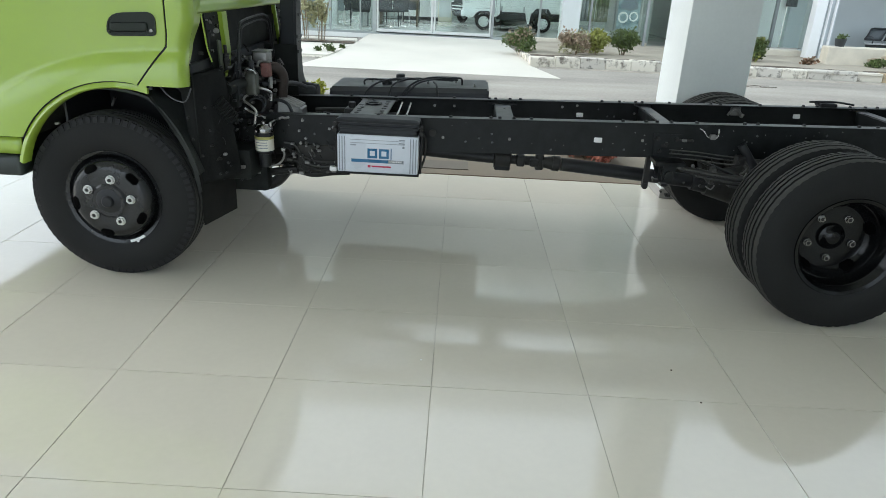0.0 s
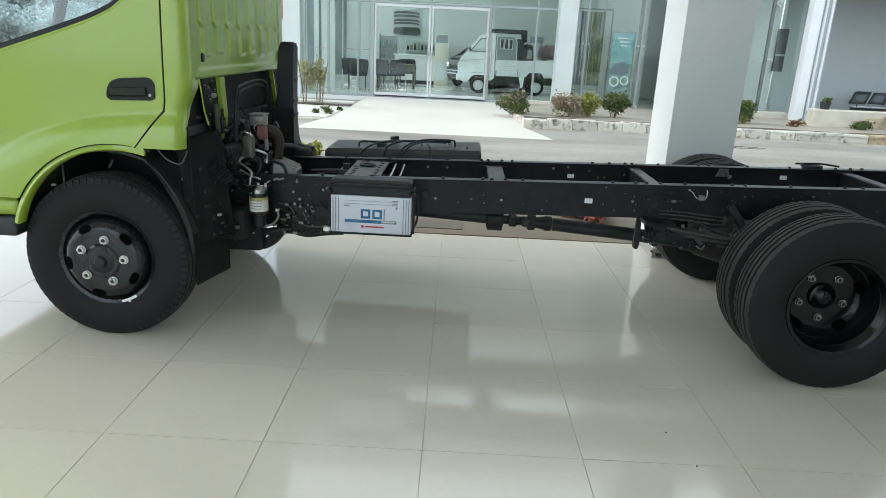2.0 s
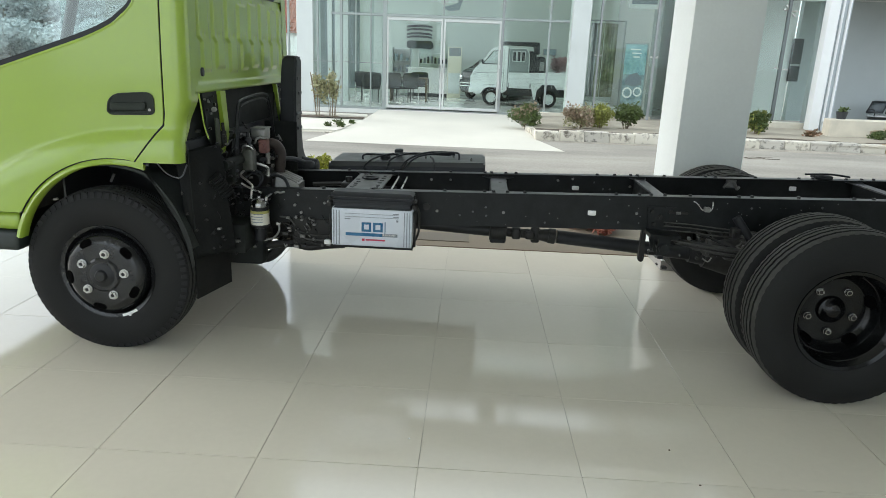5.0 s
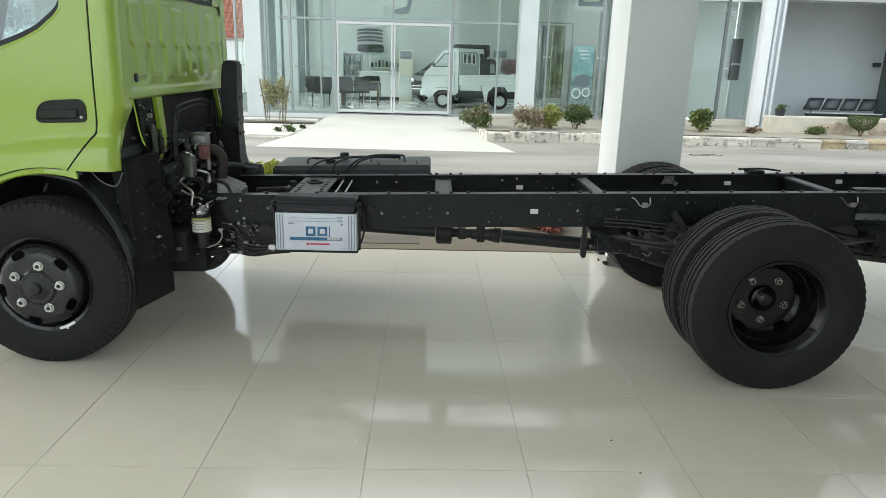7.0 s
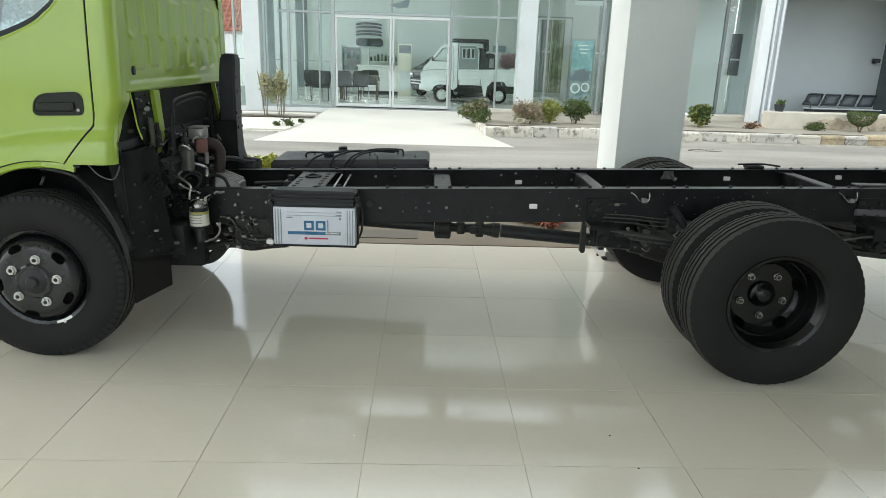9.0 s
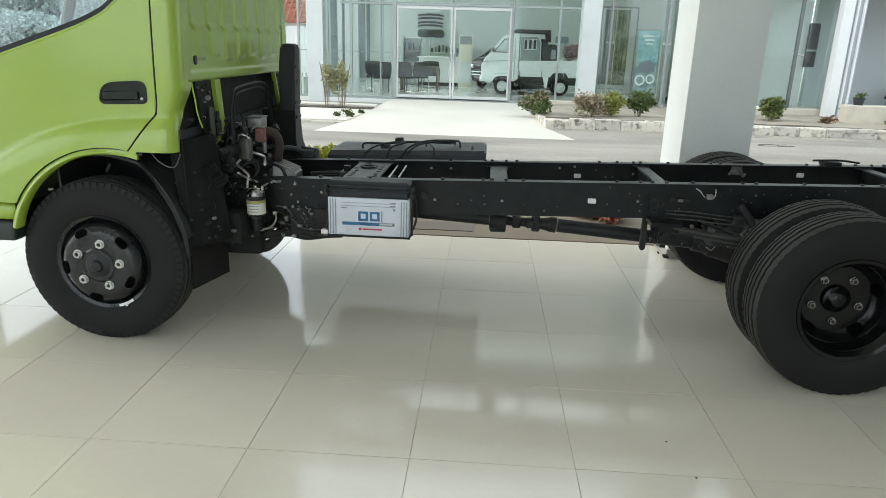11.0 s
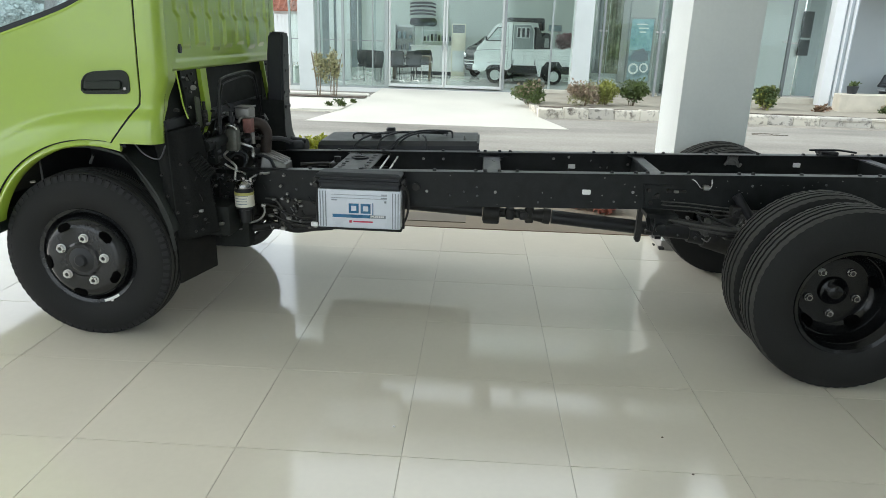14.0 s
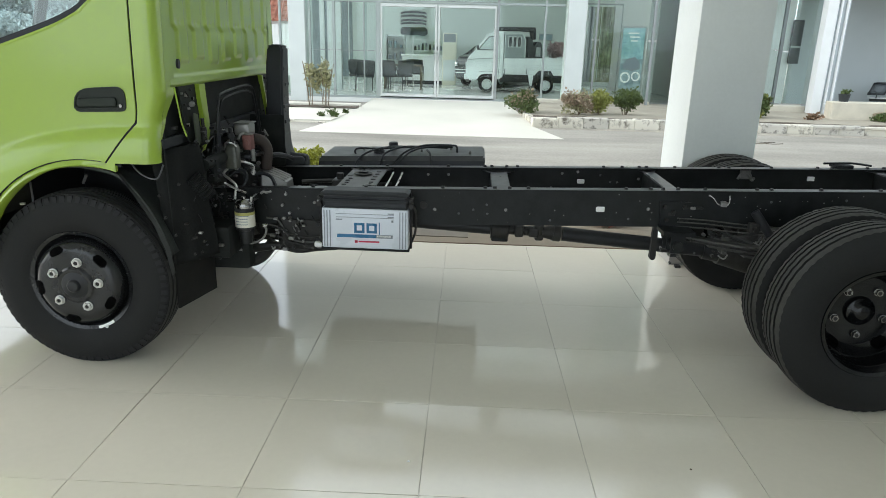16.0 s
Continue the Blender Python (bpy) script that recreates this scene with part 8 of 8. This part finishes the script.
car_dark = mat("car_dark", (0.035, 0.04, 0.042), 0.25, vary=0.1, scale=3, bump=0.01, coat=0.5)
bm = B()
prism(bm, [(0.12, 0.22), (0.02, 0.40), (0.0, 0.62), (0.06, 0.84), (0.22, 1.0), (0.75, 1.08), (1.15, 1.38), (2.2, 1.42), (2.9, 1.10), (3.3, 1.0), (3.35, 0.35), (3.2, 0.22)], 'y', -0.76, 0.76)
bmesh.ops.bevel(bm, geom=bm.edges[:], offset=0.05, segments=3, affect='EDGES')
part("body", bm, car_dark, dc)
for y in (-0.72, 0.60):
    bm = B()
    box(bm, 0.0, 0.16, y, y + 0.14, 0.66, 0.80, 0.03, 2)
    part("headlight", bm, chrome, dc)
for z in (0.44, 0.54):
    bm = B()
    box(bm, -0.005, 0.10, -0.70, 0.70, z, z + 0.03, 0.008)
    part("grille_bar", bm, plaster_grey, dc)
for x in (0.66, 2.75):
    for y in (-0.72, 0.72):
        bm = B()
        lathe(bm, [(0.17, -0.07), (0.24, -0.08), (0.275, -0.05), (0.275, 0.05), (0.24, 0.08), (0.0, 0.06)], 24)
        wv = part("wheel", bm, rubber, dc, at=(x, y, 0.275))
        bm = B()
        lathe(bm, [(0.17, -0.06), (0.12, -0.04), (0.0, -0.055)], 20)
        part("rim", bm, alu, wv)

# ---- terrace: bench of four seats, pot, wall lamp ----
bench_mesh = mat("bench_mesh", (0.075, 0.088, 0.095), 0.5, vary=0.2, scale=40, bump=0.1)
bn = thing("waiting_bench", "row of four black perforated metal waiting seats", "bench", pose(10.5, 16.25, 0.02))
bm = B()
box(bm, 0.0, 1.98, -0.03, 0.03, 0.26, 0.32)
part("beam", bm, chair_black, bn)
for x in (0.25, 1.73):
    bm = B()
    tube(bm, [(x, -0.25, 0.02), (x, -0.1, 0.06), (x, 0.0, 0.27), (x, 0.1, 0.06), (x, 0.25, 0.02)], 0.02)
    part("leg", bm, zinc, bn)
for k in range(4):
    x = 0.02 + 0.50 * k
    bm = B()
    sheet(bm, lambda u, v: (x + 0.44 * u, -0.26 + 0.42 * v, 0.345 + 0.02 * (2 * v - 1) ** 2), span(0, 1, 5), span(0, 1, 6))
    # pale base colour carries the light that the seat pan reflects
    st = part("seat", bm, mat("perforated_grey", (0.62, 0.64, 0.65), 0.35, vary=0.15, scale=60), bn)
    st.modifiers.new("thickness", 'SOLIDIFY').thickness = 0.02
    bm = B()
    for u0, u1, v0, v1 in ((0.0, 0.09, 0.0, 1.0), (0.91, 1.0, 0.0, 1.0), (0.09, 0.91, 0.0, 0.10), (0.09, 0.91, 0.90, 1.0)):
        sheet(bm, lambda u, v: (x + 0.44 * u + 0.19 * v, 0.17 + 0.14 * v, 0.42 + 0.30 * v), (u0, u1), (v0, v1))
    bk = part("backrest", bm, chair_black, bn)
    bk.modifiers.new("thickness", 'SOLIDIFY').thickness = 0.03
    bm = B()
    sheet(bm, lambda u, v: (x + 0.44 * u + 0.19 * v, 0.175 + 0.14 * v, 0.42 + 0.30 * v), span(0.09, 0.91, 4), span(0.10, 0.90, 4))
    mesh_panel = part("mesh_panel", bm, bench_mesh, bk, "grey perforated back panel")
    mesh_panel.modifiers.new("thickness", 'SOLIDIFY').thickness = 0.006
    for s in (0.0,) if k == 0 else ():
        bm = B()
        tube(bm, [(x + s, -0.22, 0.355), (x + s, -0.20, 0.50), (x + s, 0.05, 0.52), (x + s, 0.18, 0.45)], 0.013, n=6)
        part("armrest", bm, chair_black, bn)
pot = thing("plant_pot", "small dark plant pot on the terrace wall", "pot", pose(8.35, 13.46, 0.44))
bm = B()
cyl(bm, (0, 0, 0), (0, 0, 0.16), 0.09, 0.12, n=18)
part("pot", bm, chair_black, pot)
me = foliage((0, 0, 0.19), 0.10, 0.05, 80, 0.06, 90)
me.materials.append(leaf_green)
ob = new("leaves", me)
ob.parent = pot
ob["kind"] = "stuff"
wl = thing("wall_lamp", "small black lamp on the terrace wall", "lamp", pose(12.75, 17.2, 1.66))
bm = B()
box(bm, -0.08, 0.08, -0.20, -0.06, -0.06, 0.06, 0.015)
box(bm, -0.04, 0.04, -0.06, 0.0, -0.04, 0.04)
part("lamp_body", bm, chair_black, wl)

# ---- neighbour house far left, trees beyond ----
hs = thing("house", "neighbour house with red tiled roof and white fence", "house", pose(-14.5, 31.0, -0.08))
bm = B()
box(bm, 1.6, 7.4, 0.5, 8, 0.0, 2.7)
part("wall", bm, plaster_white, hs)
bm = B()
for k in range(9):
    y0, z0 = -0.2 + 0.3 * k, 2.30 + 0.23 * k
    loops = [[(1.0, y0, z0), (8.1, y0, z0), (8.1, y0 + 0.34, z0 + 0.23), (1.0, y0 + 0.34, z0 + 0.23)], [(1.0, y0, z0 + 0.06), (8.1, y0, z0 + 0.06), (8.1, y0 + 0.34, z0 + 0.27), (1.0, y0 + 0.34, z0 + 0.27)]]
    rings(bm, loops)
rf = part("roof", bm, roof_tile, hs, "red clay tile roof", smooth=0)
for k in range(24):
    bm = B()
    x = 1.15 + 0.29 * k
    loops = []
    for y, z in ((-0.2, 2.37), (1.2, 3.44), (2.5, 4.44)):
        loops.append([(x - 0.07, y, z), (x, y - 0.01, z + 0.07), (x + 0.07, y, z)])
    rings(bm, loops)
    part("tile_row", bm, roof_tile, rf)
fn = thing("fence", "white slatted fence before the neighbour house", "fence", pose(-12.5, 27.5, -0.08))
for k in range(36):
    bm = B()
    box(bm, 0.16 * k, 0.16 * k + 0.11, 0, 0.02, 0.05, 2.1)
    part("slat", bm, plaster_white, fn)
bm = B()
box(bm, 0, 5.8, 0.02, 0.05, 0.4, 0.5)
box(bm, 0, 5.8, 0.02, 0.05, 1.4, 1.5)
part("rail", bm, plaster_white, fn)

# tree belt far off beyond the road, haze painted into its leaf colour
belt = thing("tree_belt", "belt of distant trees with haze mixed into the leaf colour", "trees", pose(-72, 65, -0.1), kind="stuff")
hazy = mat("leaf_hazy", (0.54, 0.59, 0.60), 0.8, vary=0.2, scale=0.25, fine=3, bump=0.05, second=(0.74, 0.79, 0.80))
rng = random.Random(91)
for k in range(9):
    w, h = rng.uniform(5.0, 8.0), rng.uniform(3.2, 5.2)
    me = foliage((-38 + 9.2 * k, rng.uniform(-3, 3), h), w, h, 15000, 0.30, 300 + k, 1.3, 0.0)
    me.materials.append(hazy)
    ob = new("foliage", me)
    ob.parent = belt
    ob["kind"] = "stuff"
    me = foliage((-38 + 9.2 * k + 2.0, -4.0, 1.5), w * 1.1, 1.8, 7000, 0.30, 340 + k, 1.3, 0.0)
    me.materials.append(hazy)
    ob = new("undergrowth", me)
    ob.parent = belt
    ob["kind"] = "stuff"
    bm = B()
    x = -38 + 9.2 * k
    cyl(bm, (x, 0, 0), (x, 0, h), 0.22, 0.14, n=10)
    part("trunk", bm, twig, belt)

# ---- floor tiles, each a piece on one shared mesh ----
def tile_mesh(cells, name):
    bm = B()
    for x, y in cells:
        g = 0.0011
        lo, hi = [], []
        for cx, cy in ((0, 0), (0.6, 0), (0.6, 0.6), (0, 0.6)):
            sx, sy = (1 if cx == 0 else -1), (1 if cy == 0 else -1)
            lo.append(bm.verts.new((x + cx + sx * g, y + cy + sy * g, -0.0034)))
            hi.append((x + cx + sx * (g + 0.0008), y + cy + sy * (g + 0.0008)))
        mid = [bm.verts.new((v.co.x, v.co.y, -0.0008)) for v in lo]
        top = [bm.verts.new((p[0], p[1], 0.0)) for p in hi]
        for k in range(4):
            bm.faces.new((lo[k], lo[(k + 1) % 4], mid[(k + 1) % 4], mid[k]))
            bm.faces.new((mid[k], mid[(k + 1) % 4], top[(k + 1) % 4], top[k]))
        bm.faces.new(top)
    return finish(bm, name, tile_glaze, smooth=0)


one_tile = tile_mesh([(0, 0)], "tile")
rest = []
tilt = random.Random(17)
for i in range(-11, 9):
    for j in range(-10, 5):
        if -8 <= i <= 8 and -7 <= j <= 4:
            t = new("tile", one_tile)
            t.parent = floor
            t.matrix_basis = Matrix.Translation((0.6 * i + 0.3, 0.6 * j + 0.3, 0)) @ pose(0, 0, 0, tilt.gauss(0, 0.07), tilt.gauss(0, 0.07), 0) @ Matrix.Translation((-0.3, -0.3, 0))
        else:
            rest.append((0.6 * i, 0.6 * j))
far_tiles = new("far_tiles", tile_mesh(rest, "far_tiles"))
far_tiles.parent = floor
far_tiles["kind"] = "stuff"
# grit specks and drops on the floor
for x, y, r, m in ((0.975, 0.215, 0.005, wood_dark), (1.025, -0.008, 0.005, wood_dark), (-0.05, 0.19, 0.005, plaster_white)):
    bm = B()
    cyl(bm, (x, y, 0.0005), (x, y, 0.003), r, r * 0.6, 8)
    solo("floor_speck", bm, m, "tiny speck of dirt on the tile floor", "speck", group="specks on the floor")
